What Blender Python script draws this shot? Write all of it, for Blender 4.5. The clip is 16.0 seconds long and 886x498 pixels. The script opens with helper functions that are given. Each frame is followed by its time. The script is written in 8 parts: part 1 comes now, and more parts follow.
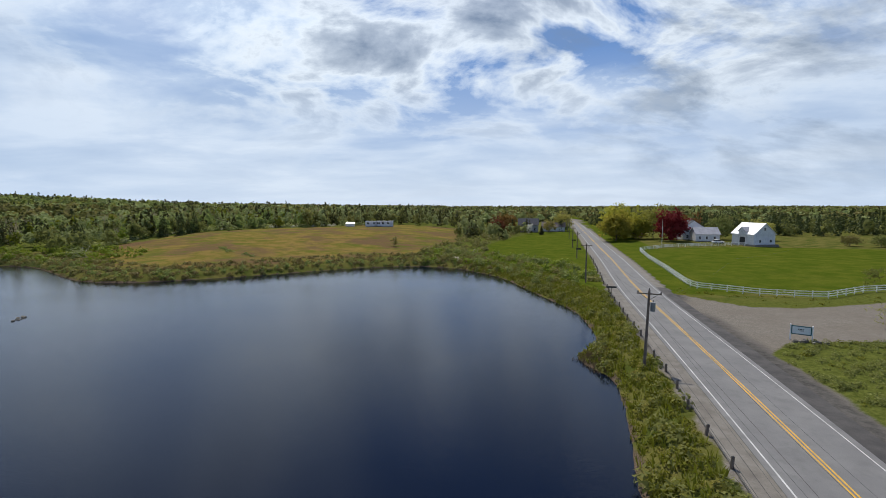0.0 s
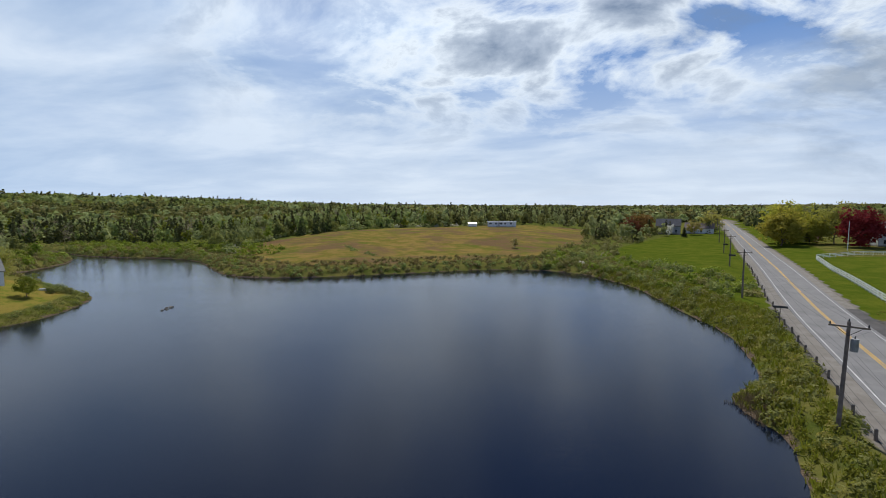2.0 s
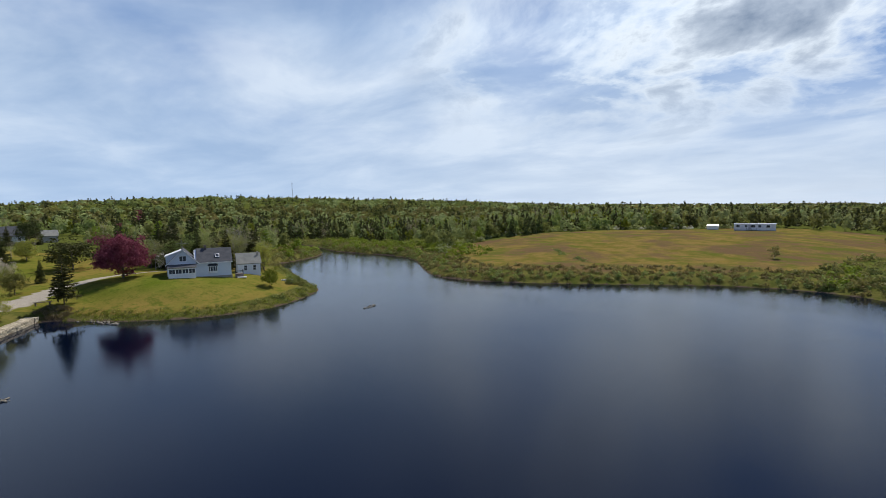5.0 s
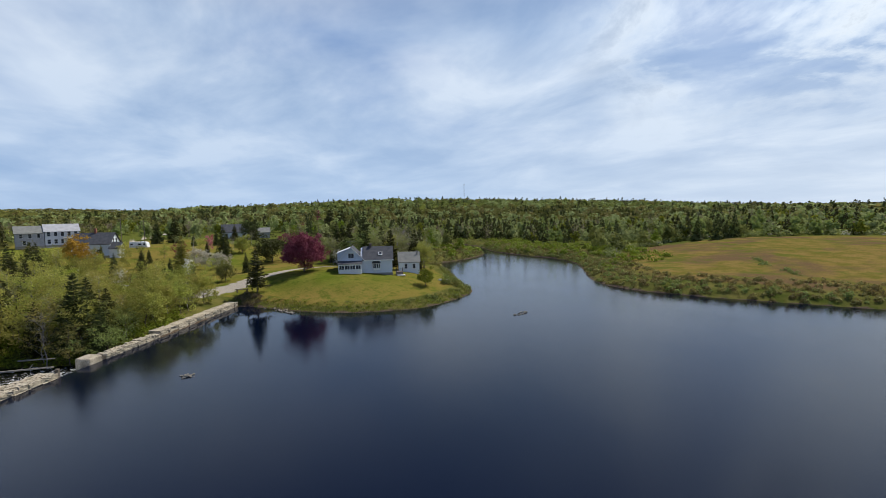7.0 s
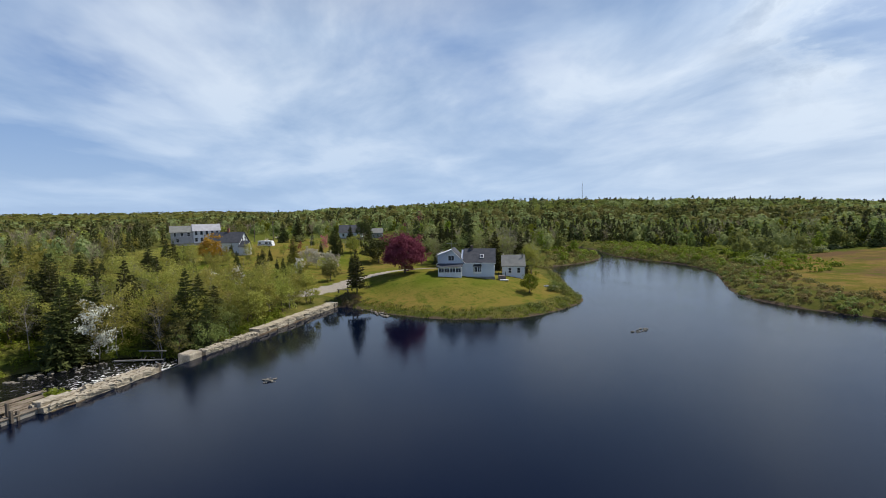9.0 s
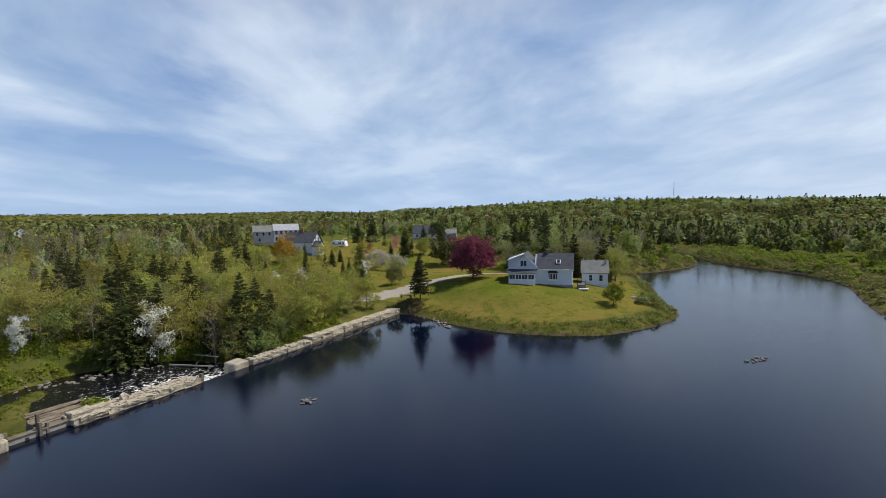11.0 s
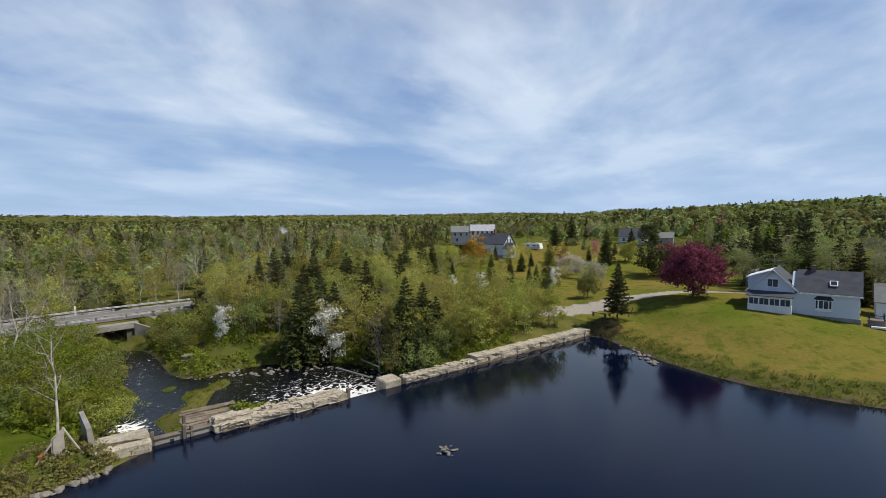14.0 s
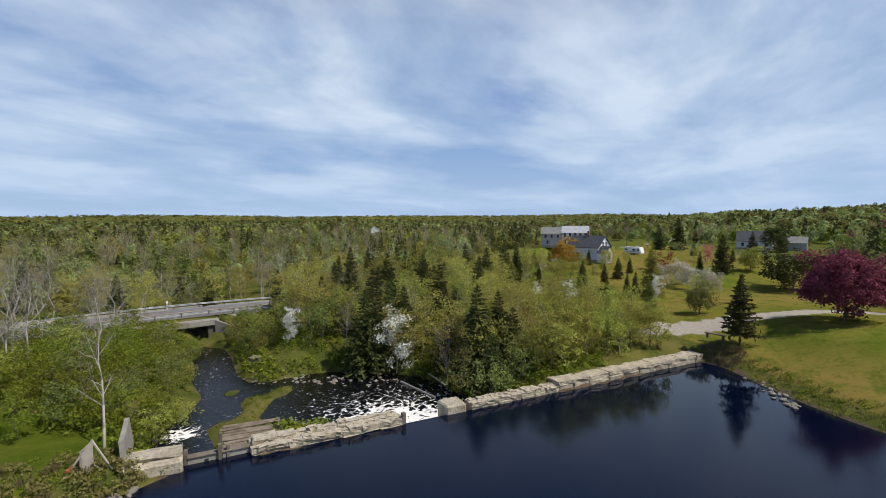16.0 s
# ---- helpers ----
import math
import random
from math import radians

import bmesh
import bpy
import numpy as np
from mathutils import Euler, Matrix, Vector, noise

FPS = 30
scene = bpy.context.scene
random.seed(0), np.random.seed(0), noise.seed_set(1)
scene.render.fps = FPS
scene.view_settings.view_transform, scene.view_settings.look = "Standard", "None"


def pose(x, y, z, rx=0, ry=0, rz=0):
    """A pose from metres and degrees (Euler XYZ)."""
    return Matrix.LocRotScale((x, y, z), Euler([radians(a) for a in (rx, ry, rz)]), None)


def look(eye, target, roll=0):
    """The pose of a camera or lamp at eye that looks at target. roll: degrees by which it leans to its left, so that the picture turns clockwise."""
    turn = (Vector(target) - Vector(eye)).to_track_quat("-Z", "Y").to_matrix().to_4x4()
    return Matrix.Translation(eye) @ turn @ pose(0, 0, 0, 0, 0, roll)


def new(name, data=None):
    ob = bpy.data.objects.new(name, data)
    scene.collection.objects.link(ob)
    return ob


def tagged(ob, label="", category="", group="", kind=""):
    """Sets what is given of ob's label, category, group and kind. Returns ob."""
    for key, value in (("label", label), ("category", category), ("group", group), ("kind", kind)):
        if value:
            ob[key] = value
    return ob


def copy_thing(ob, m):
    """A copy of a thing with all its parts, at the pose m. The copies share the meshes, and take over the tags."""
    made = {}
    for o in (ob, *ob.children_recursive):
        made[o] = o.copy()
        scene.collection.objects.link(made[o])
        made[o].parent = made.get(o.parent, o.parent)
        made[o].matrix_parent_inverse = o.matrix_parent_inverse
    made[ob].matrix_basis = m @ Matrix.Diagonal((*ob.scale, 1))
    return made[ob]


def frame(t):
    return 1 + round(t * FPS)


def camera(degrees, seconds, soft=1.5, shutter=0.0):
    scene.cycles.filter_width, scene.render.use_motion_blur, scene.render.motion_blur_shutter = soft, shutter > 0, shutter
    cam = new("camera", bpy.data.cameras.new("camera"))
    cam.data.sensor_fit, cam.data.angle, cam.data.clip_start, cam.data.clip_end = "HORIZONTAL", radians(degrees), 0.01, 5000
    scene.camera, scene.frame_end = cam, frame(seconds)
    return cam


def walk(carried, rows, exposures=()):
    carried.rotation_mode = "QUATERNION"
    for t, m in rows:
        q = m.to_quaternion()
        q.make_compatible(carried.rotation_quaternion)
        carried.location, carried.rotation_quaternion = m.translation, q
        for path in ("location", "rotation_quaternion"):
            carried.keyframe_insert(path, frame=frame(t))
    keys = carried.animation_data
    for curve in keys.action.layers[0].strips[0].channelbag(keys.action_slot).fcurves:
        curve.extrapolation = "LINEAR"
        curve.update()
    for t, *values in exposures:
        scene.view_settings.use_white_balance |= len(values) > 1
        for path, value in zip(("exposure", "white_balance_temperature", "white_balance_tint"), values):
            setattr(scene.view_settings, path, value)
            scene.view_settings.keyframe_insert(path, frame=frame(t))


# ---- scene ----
# ---- camera ----
cam = camera(86.3, 16.0, 0.7)
# seconds, x, y, z, yaw, pitch, roll
PATH = [
    (0, 0.00, -0.00, 17.85, -0.00, -5.16, 0.01),
    (0.5, 0.58, 1.54, 17.79, 3.67, -5.15, 0.05),
    (1, 0.96, 3.35, 17.78, 7.86, -5.17, 0.13),
    (1.5, 1.33, 5.20, 17.79, 11.37, -5.14, 0.21),
    (2, 1.51, 7.20, 17.79, 15.28, -5.13, 0.30),
    (2.5, 1.68, 9.21, 17.77, 18.55, -5.13, 0.37),
    (3, 1.49, 11.37, 17.74, 22.41, -5.10, 0.44),
    (3.5, 1.02, 13.55, 17.70, 25.72, -5.07, 0.50),
    (4, 0.41, 15.65, 17.68, 31.09, -5.04, 0.58),
    (4.5, -0.33, 17.41, 17.68, 36.15, -4.95, 0.67),
    (6.8, -2.98, 24.01, 17.62, 60.10, -4.54, 0.77),
    (7, -3.39, 24.53, 17.60, 61.67, -4.51, 0.80),
    (7.5, -4.50, 25.86, 17.53, 64.89, -4.43, 0.86),
    (8, -5.77, 27.22, 17.45, 68.58, -4.33, 0.90),
    (8.5, -7.28, 28.40, 17.38, 71.87, -4.24, 0.93),
    (9, -8.98, 29.56, 17.34, 75.53, -4.16, 0.96),
    (11.5, -18.54, 33.66, 17.44, 88.15, -3.96, 0.86),
    (12, -20.69, 34.31, 17.42, 92.38, -3.90, 0.84),
    (12.5, -22.86, 34.65, 17.39, 97.52, -3.82, 0.79),
    (13, -25.07, 34.93, 17.31, 102.81, -3.76, 0.68),
    (13.5, -27.05, 35.04, 17.26, 106.45, -3.62, 0.60),
    (14, -29.09, 35.02, 17.21, 109.60, -3.53, 0.55),
    (14.5, -30.92, 34.90, 17.16, 112.55, -3.47, 0.50),
    (15, -32.91, 34.68, 17.12, 115.99, -3.38, 0.40),
    (15.5, -34.68, 34.36, 17.08, 118.41, -3.39, 0.31),
    (16, -36.41, 34.05, 17.10, 120.76, -3.35, 0.22),
]
walk(cam, [(t, pose(x, y, z, 90 + pitch, roll, yaw)) for t, x, y, z, yaw, pitch, roll in PATH])

# ---- sky and sun ----
SUN_YAW, SUN_UP = 10.0, 56.0
world = bpy.data.worlds.new("sky")
scene.world = world
world.use_nodes = True
wn, wl = world.node_tree.nodes, world.node_tree.links


def wmath(op, a, b=None, c=None):
    n = wn.new("ShaderNodeMath")
    n.operation = op
    for i, v in enumerate((a, b, c)):
        if v is None:
            continue
        if isinstance(v, (int, float)):
            n.inputs[i].default_value = v
        else:
            wl.new(v, n.inputs[i])
    return n.outputs[0]


def wnoise(vec, scale, detail, rough, offset=(0, 0, 0), stretch=(1, 1, 1), turn=0.0, warp=0.0):
    m = wn.new("ShaderNodeMapping")
    m.inputs["Location"].default_value = offset
    m.inputs["Rotation"].default_value = (0, 0, radians(turn))
    m.inputs["Scale"].default_value = stretch
    wl.new(vec, m.inputs["Vector"])
    n = wn.new("ShaderNodeTexNoise")
    n.inputs["Scale"].default_value = scale
    n.inputs["Detail"].default_value = detail
    n.inputs["Roughness"].default_value = rough
    n.inputs["Distortion"].default_value = warp
    wl.new(m.outputs[0], n.inputs["Vector"])
    return n.outputs["Fac"]


def wramp(fac, stops):
    r = wn.new("ShaderNodeValToRGB")
    e = r.color_ramp.elements
    while len(e) < len(stops):
        e.new(0.5)
    for el, (p, v) in zip(e, stops):
        el.position = p
        el.color = (*v, 1) if isinstance(v, tuple) else (v, v, v, 1)
    wl.new(fac, r.inputs[0])
    return r.outputs[0]


def wmix(fac, a, b):
    n = wn.new("ShaderNodeMix")
    n.data_type = "RGBA"
    for sock, v in ((n.inputs["Factor"], fac), (n.inputs["A"], a), (n.inputs["B"], b)):
        if isinstance(v, tuple):
            sock.default_value = (*v, 1)
        elif isinstance(v, (int, float)):
            sock.default_value = v
        else:
            wl.new(v, sock)
    return n.outputs["Result"]


wn.clear()
sky = wn.new("ShaderNodeTexSky")
sky.sky_type = "NISHITA"
sky.sun_disc = False
sky.sun_elevation = radians(SUN_UP)
sky.sun_rotation = radians(-SUN_YAW)
sky.air_density, sky.dust_density, sky.ozone_density = 1.0, 0.3, 2.0
sky_scaled = wn.new("ShaderNodeVectorMath")
sky_scaled.operation = "SCALE"
sky_scaled.inputs["Scale"].default_value = 0.085
wl.new(sky.outputs[0], sky_scaled.inputs[0])
blue = wmix(0.62, sky_scaled.outputs[0], (0.11, 0.26, 0.63))
wtc = wn.new("ShaderNodeTexCoord")
wsep = wn.new("ShaderNodeSeparateXYZ")
wl.new(wtc.outputs["Generated"], wsep.inputs[0])
up = wmath("MAXIMUM", wsep.outputs[2], 0.0)
over = wmath("ADD", up, 0.15)
wcomb = wn.new("ShaderNodeCombineXYZ")
wl.new(wmath("DIVIDE", wsep.outputs[0], over), wcomb.inputs[0])
wl.new(wmath("DIVIDE", wsep.outputs[1], over), wcomb.inputs[1])
cp = wcomb.outputs[0]
over2 = wmath("ADD", up, 0.38)
wcomb2 = wn.new("ShaderNodeCombineXYZ")
wl.new(wmath("DIVIDE", wsep.outputs[0], over2), wcomb2.inputs[0])
wl.new(wmath("DIVIDE", wsep.outputs[1], over2), wcomb2.inputs[1])
cp2 = wcomb2.outputs[0]
# nearness to the sun, seen through the cloud
wdot = wn.new("ShaderNodeVectorMath")
wdot.operation = "DOT_PRODUCT"
wl.new(wtc.outputs["Generated"], wdot.inputs[0])
wdot.inputs[1].default_value = (-math.sin(radians(SUN_YAW)) * math.cos(radians(SUN_UP)), math.cos(radians(SUN_YAW)) * math.cos(radians(SUN_UP)), math.sin(radians(SUN_UP)))
sunward = wmath("MAXIMUM", wdot.outputs["Value"], 0.0)
# a high smooth veil with long gaps of blue, and lower broken puffs on the sunny side
warp = wnoise(cp, 0.35, 3, 0.5, (2.2, 6.1, 0))
vdot = wn.new("ShaderNodeVectorMath")
vdot.operation = "DOT_PRODUCT"
wl.new(wtc.outputs["Generated"], vdot.inputs[0])
vdot.inputs[1].default_value = (-0.83, 0.52, 0.2)
closed = wmath("SUBTRACT", wmath("MULTIPLY", wramp(vdot.outputs["Value"], [(0.62, 0.0), (0.90, 1.0)]), 0.12), 0.035)
veil_fac = wmath("ADD", closed, wnoise(cp, 0.5, 6, 0.52, (3.1, 0.7, 0), (1.0, 1.4, 1), 35, 0.25))
veil_fac = wmath("ADD", veil_fac, wmath("MULTIPLY", wmath("SUBTRACT", warp, 0.5), 0.25))
veil = wramp(veil_fac, [(0.37, 0.0), (0.46, 0.65), (0.56, 1.0)])
streak = wnoise(cp, 0.85, 6, 0.55, (5.3, 1.2, 0), (1, 1.4, 1), 25, 0.35)
veil_tone = wramp(streak, [(0.34, (0.37, 0.52, 0.77)), (0.48, (0.57, 0.71, 0.92)), (0.62, (0.84, 0.95, 1.09))])
bright = wmath("ADD", wmath("MULTIPLY", wmath("POWER", sunward, 5.0), 0.42), 0.86)
veil_colour = wn.new("ShaderNodeVectorMath")
veil_colour.operation = "SCALE"
wl.new(veil_tone, veil_colour.inputs[0])
wl.new(bright, veil_colour.inputs["Scale"])
level1 = wmix(wmath("MULTIPLY", veil, 0.92), blue, veil_colour.outputs[0])
pdot = wn.new("ShaderNodeVectorMath")
pdot.operation = "DOT_PRODUCT"
wl.new(wtc.outputs["Generated"], pdot.inputs[0])
pdot.inputs[1].default_value = (0.05, 0.88, 0.47)
field = wmath("MULTIPLY", wramp(pdot.outputs["Value"], [(0.66, 0.0), (0.86, 1.0)]), wramp(up, [(0.10, 0.15), (0.24, 1.0)]))
puff = wnoise(cp2, 2.5, 9, 0.58, (1.7, 4.2, 0), (1, 1.2, 1), -15, 0.3)
gaps = wmath("MULTIPLY", wramp(puff, [(0.36, 1.0), (0.46, 0.0)]), wmath("MULTIPLY", field, 0.55))
level1b = wmix(gaps, level1, blue)
puffs = wmath("MULTIPLY", wramp(puff, [(0.45, 0.0), (0.54, 0.9)]), field)
puff_colour = wramp(puff, [(0.46, (0.98, 1.08, 1.18)), (0.54, (0.88, 0.97, 1.06)), (0.60, (0.52, 0.60, 0.71)), (0.70, (0.24, 0.31, 0.42))])
puff_lit = wn.new("ShaderNodeVectorMath")
puff_lit.operation = "SCALE"
wl.new(puff_colour, puff_lit.inputs[0])
wl.new(bright, puff_lit.inputs["Scale"])
level2 = wmix(puffs, level1b, puff_lit.outputs[0])
# milky band over the horizon
milk = wramp(up, [(0.0, 0.8), (0.10, 0.5), (0.3, 0.0)])
milk_colour = wmix(wramp(pdot.outputs["Value"], [(0.35, 0.0), (0.85, 1.0)]), (0.44, 0.60, 0.84), (0.70, 0.80, 0.93))
level3 = wmix(milk, level2, milk_colour)
# darker broken cloud low on the sunny side's right, and clearer, deeper blue overhead
ddot = wn.new("ShaderNodeVectorMath")
ddot.operation = "DOT_PRODUCT"
wl.new(wtc.outputs["Generated"], ddot.inputs[0])
ddot.inputs[1].default_value = (0.50, 0.74, 0.45)
heavy = wmath("MULTIPLY", wramp(ddot.outputs["Value"], [(0.88, 0.0), (0.97, 1.0)]), wramp(wnoise(cp2, 1.8, 7, 0.6, (7.7, 2.4, 0), (1, 1.5, 1), -15, 0.3), [(0.47, 0.0), (0.60, 0.75)]))
level3 = wmix(heavy, level3, (0.20, 0.27, 0.38))
zenith = wramp(up, [(0.34, 0.0), (0.44, 0.35), (0.60, 0.9)])
zenith = wmath("MULTIPLY", zenith, wramp(pdot.outputs["Value"], [(0.25, 1.0), (0.85, 0.72)]))
level3 = wmix(zenith, level3, (0.024, 0.070, 0.26))
wbg = wn.new("ShaderNodeBackground")
wl.new(level3, wbg.inputs["Color"])
wbg.inputs["Strength"].default_value = 1.0
wout = wn.new("ShaderNodeOutputWorld")
wl.new(wbg.outputs[0], wout.inputs[0])

sun_data = bpy.data.lights.new("sun", "SUN")
sun_data.energy = 4.3
sun_data.angle = radians(1.5)
sun_data.color = (1.0, 0.95, 0.86)
sun = new("sun", sun_data)
sun.matrix_world = look((0, 0, 0), (math.sin(radians(SUN_YAW)) * math.cos(radians(SUN_UP)), -math.cos(radians(SUN_YAW)) * math.cos(radians(SUN_UP)), -math.sin(radians(SUN_UP))))
sun.location = (0, 0, 300)
scene.view_settings.exposure = 0.0

# ---- materials ----


class Nodes:
    """A small helper round one material's node tree."""

    def __init__(self, name, roughness=0.8, metallic=0.0, specular=0.3):
        self.mat = bpy.data.materials.new(name)
        self.mat.use_nodes = True
        self.n, self.l = self.mat.node_tree.nodes, self.mat.node_tree.links
        self.bsdf = self.n["Principled BSDF"]
        self.bsdf.inputs["Roughness"].default_value = roughness
        self.bsdf.inputs["Metallic"].default_value = metallic
        self.bsdf.inputs["Specular IOR Level"].default_value = specular
        self.place = self.n.new("ShaderNodeNewGeometry").outputs["Position"]

    def put(self, sock, v):
        if isinstance(v, tuple):
            sock.default_value = (*v, 1) if len(v) == 3 and sock.type == "RGBA" else v
        elif isinstance(v, (int, float)):
            sock.default_value = v
        else:
            self.l.new(v, sock)

    def noise(self, scale, detail=4, rough=0.55, vec=None, stretch=None, warp=0.0):
        vec = vec or self.place
        if stretch:
            m = self.n.new("ShaderNodeMapping")
            m.inputs["Scale"].default_value = stretch
            self.l.new(vec, m.inputs["Vector"])
            vec = m.outputs[0]
        t = self.n.new("ShaderNodeTexNoise")
        t.inputs["Scale"].default_value = scale
        t.inputs["Detail"].default_value = detail
        t.inputs["Roughness"].default_value = rough
        t.inputs["Distortion"].default_value = warp
        self.l.new(vec, t.inputs["Vector"])
        return t.outputs["Fac"]

    def ramp(self, fac, stops):
        r = self.n.new("ShaderNodeValToRGB")
        e = r.color_ramp.elements
        while len(e) < len(stops):
            e.new(0.5)
        for el, (p, v) in zip(e, stops):
            el.position = p
            el.color = (*v, 1) if isinstance(v, tuple) else (v, v, v, 1)
        self.l.new(fac, r.inputs[0])
        return r.outputs[0]

    def mix(self, fac, a, b, blend="MIX"):
        m = self.n.new("ShaderNodeMix")
        m.data_type = "RGBA"
        m.blend_type = blend
        for sock, v in ((m.inputs["Factor"], fac), (m.inputs["A"], a), (m.inputs["B"], b)):
            self.put(sock, v)
        return m.outputs["Result"]

    def math(self, op, a, b=0.0):
        m = self.n.new("ShaderNodeMath")
        m.operation = op
        self.put(m.inputs[0], a)
        self.put(m.inputs[1], b)
        return m.outputs[0]

    def hsv(self, colour, hue=0.5, sat=1.0, val=1.0):
        m = self.n.new("ShaderNodeHueSaturation")
        self.put(m.inputs["Hue"], hue)
        self.put(m.inputs["Saturation"], sat)
        self.put(m.inputs["Value"], val)
        self.put(m.inputs["Color"], colour)
        return m.outputs[0]

    def bump(self, height, strength=0.3, distance=0.05):
        b = self.n.new("ShaderNodeBump")
        b.inputs["Strength"].default_value = strength
        b.inputs["Distance"].default_value = distance
        self.l.new(height, b.inputs["Height"])
        self.l.new(b.outputs[0], self.bsdf.inputs["Normal"])

    def colour(self, v):
        self.put(self.bsdf.inputs["Base Color"], v)
        return self

    def local(self):
        self.place = self.n.new("ShaderNodeTexCoord").outputs["Object"]
        return self


def surface(name, a, b, scale=3.0, fine=30.0, roughness=0.8, bump=0.2, metallic=0.0, specular=0.3, dirt=None, local=True, depth=0.02):
    """A plain weathered surface: two tones in broad patches, with fine grain and relief."""
    m = Nodes(name, roughness, metallic, specular)
    if local:
        m.local()
    broad, grain = m.noise(scale, 5), m.noise(fine, 3)
    c = m.mix(m.ramp(broad, [(0.35, 0.0), (0.65, 1.0)]), a, b)
    c = m.mix(0.35, c, m.hsv(c, val=m.math("ADD", m.math("MULTIPLY", grain, 1.2), 0.4)))
    if dirt:
        c = m.mix(m.math("MULTIPLY", m.ramp(m.noise(scale * 2.3, 6, 0.65), [(0.5, 0.0), (0.72, 1.0)]), 0.6), c, dirt)
    m.colour(c)
    if bump:
        m.bump(grain, bump, depth)
    return m.mat


def foliage(name, a, b, spread=0.25, shine=0.35, island=True, thin=0.25):
    """Leaves: two greens mixed leaf by leaf, with each plant a little different."""
    m = Nodes(name, 0.7, 0.0, shine * 0.4)
    r1 = m.n.new("ShaderNodeNewGeometry").outputs["Random Per Island"]
    r2 = m.n.new("ShaderNodeObjectInfo").outputs["Random"]
    c = m.mix(m.math("ADD", m.math("MULTIPLY", r1, 0.7), 0.15), a, b)
    patch = m.noise(0.16, 2)
    c = m.hsv(c, hue=m.math("ADD", m.math("MULTIPLY", m.math("SUBTRACT", r2, 0.5), 0.05), 0.5), val=m.math("ADD", m.math("MULTIPLY", m.math("ADD", r2, patch), spread * 2), 1.0 - spread * 2))
    m.colour(c)
    t = m.n.new("ShaderNodeBsdfTranslucent")
    m.l.new(c, t.inputs["Color"])
    s = m.n.new("ShaderNodeMixShader")
    s.inputs[0].default_value = thin * 0.85
    m.l.new(m.bsdf.outputs[0], s.inputs[1])
    m.l.new(t.outputs[0], s.inputs[2])
    m.l.new(s.outputs[0], m.n["Material Output"].inputs["Surface"])
    return m.mat


def ground_material():
    m = Nodes("ground", 1.0, 0.0, 0.0)
    big, mid, fine, pebble = m.noise(0.035, 4), m.noise(0.25, 5, 0.6), m.noise(2.2, 6, 0.7), m.noise(9.0, 3)

    def weights(attr):
        a = m.n.new("ShaderNodeAttribute")
        a.attribute_name = attr
        s = m.n.new("ShaderNodeSeparateColor")
        m.l.new(a.outputs["Color"], s.inputs[0])
        return s.outputs
    w1, w2, w3 = weights("cover_a"), weights("cover_b"), weights("cover_c")

    def edge(w, lo=0.35, hi=0.62):
        return m.ramp(m.math("ADD", w, m.math("MULTIPLY", m.math("SUBTRACT", fine, 0.5), 0.6)), [(lo, 0.0), (hi, 1.0)])
    rough = m.mix(m.ramp(mid, [(0.36, 0.0), (0.62, 1.0)]), (0.060, 0.076, 0.015), (0.130, 0.118, 0.034))
    forest = m.mix(m.ramp(fine, [(0.35, 0.0), (0.65, 1.0)]), (0.060, 0.075, 0.015), (0.110, 0.120, 0.028))
    lawn = m.mix(m.ramp(mid, [(0.36, 0.0), (0.64, 1.0)]), (0.092, 0.118, 0.014), (0.150, 0.155, 0.026))
    lawn = m.mix(m.ramp(big, [(0.36, 0.0), (0.56, 0.8)]), lawn, (0.215, 0.150, 0.042))
    lawn = m.mix(m.ramp(m.noise(0.5, 5, 0.7), [(0.48, 0.0), (0.64, 0.8)]), lawn, (0.066, 0.098, 0.012))
    meadow = m.mix(m.ramp(mid, [(0.36, 0.0), (0.64, 1.0)]), (0.052, 0.078, 0.008), (0.088, 0.104, 0.013))
    meadow = m.mix(m.ramp(m.noise(0.12, 5, 0.7), [(0.52, 0.0), (0.70, 0.25)]), meadow, (0.10, 0.100, 0.020))
    brown = m.mix(m.ramp(mid, [(0.36, 0.0), (0.60, 1.0)]), (0.125, 0.112, 0.024), (0.205, 0.142, 0.045))
    brown = m.mix(m.ramp(m.noise(0.055, 5, 0.6), [(0.46, 0.0), (0.58, 0.9)]), brown, (0.130, 0.083, 0.046))
    brown = m.mix(m.ramp(m.noise(0.09, 6, 0.7, None, (1, 1.8, 1)), [(0.50, 0.0), (0.62, 0.9)]), brown, (0.095, 0.110, 0.020))
    brown = m.mix(m.ramp(m.noise(0.14, 5, 0.7), [(0.60, 0.0), (0.72, 0.8)]), brown, (0.21, 0.14, 0.036))
    gravel = m.mix(m.ramp(pebble, [(0.35, 0.0), (0.65, 1.0)]), (0.140, 0.126, 0.106), (0.215, 0.195, 0.168))
    gravel = m.mix(m.ramp(mid, [(0.4, 0.0), (0.7, 0.6)]), gravel, (0.15, 0.13, 0.105))
    xyz = m.n.new("ShaderNodeSeparateXYZ")
    m.l.new(m.place, xyz.inputs[0])
    gravel = m.mix(m.math("LESS_THAN", xyz.outputs[0], -60.0), gravel, m.mix(m.ramp(pebble, [(0.35, 0.0), (0.65, 1.0)]), (0.29, 0.255, 0.205), (0.40, 0.36, 0.30)))
    gravel = m.mix(edge(w3[0], 0.3, 0.75), gravel, m.mix(m.ramp(m.noise(1.2, 6, 0.7), [(0.35, 0.0), (0.65, 1.0)]), (0.062, 0.059, 0.055), (0.115, 0.108, 0.098)))
    stone = m.mix(m.ramp(pebble, [(0.38, 0.0), (0.6, 1.0)]), (0.05, 0.038, 0.025), (0.135, 0.102, 0.072))
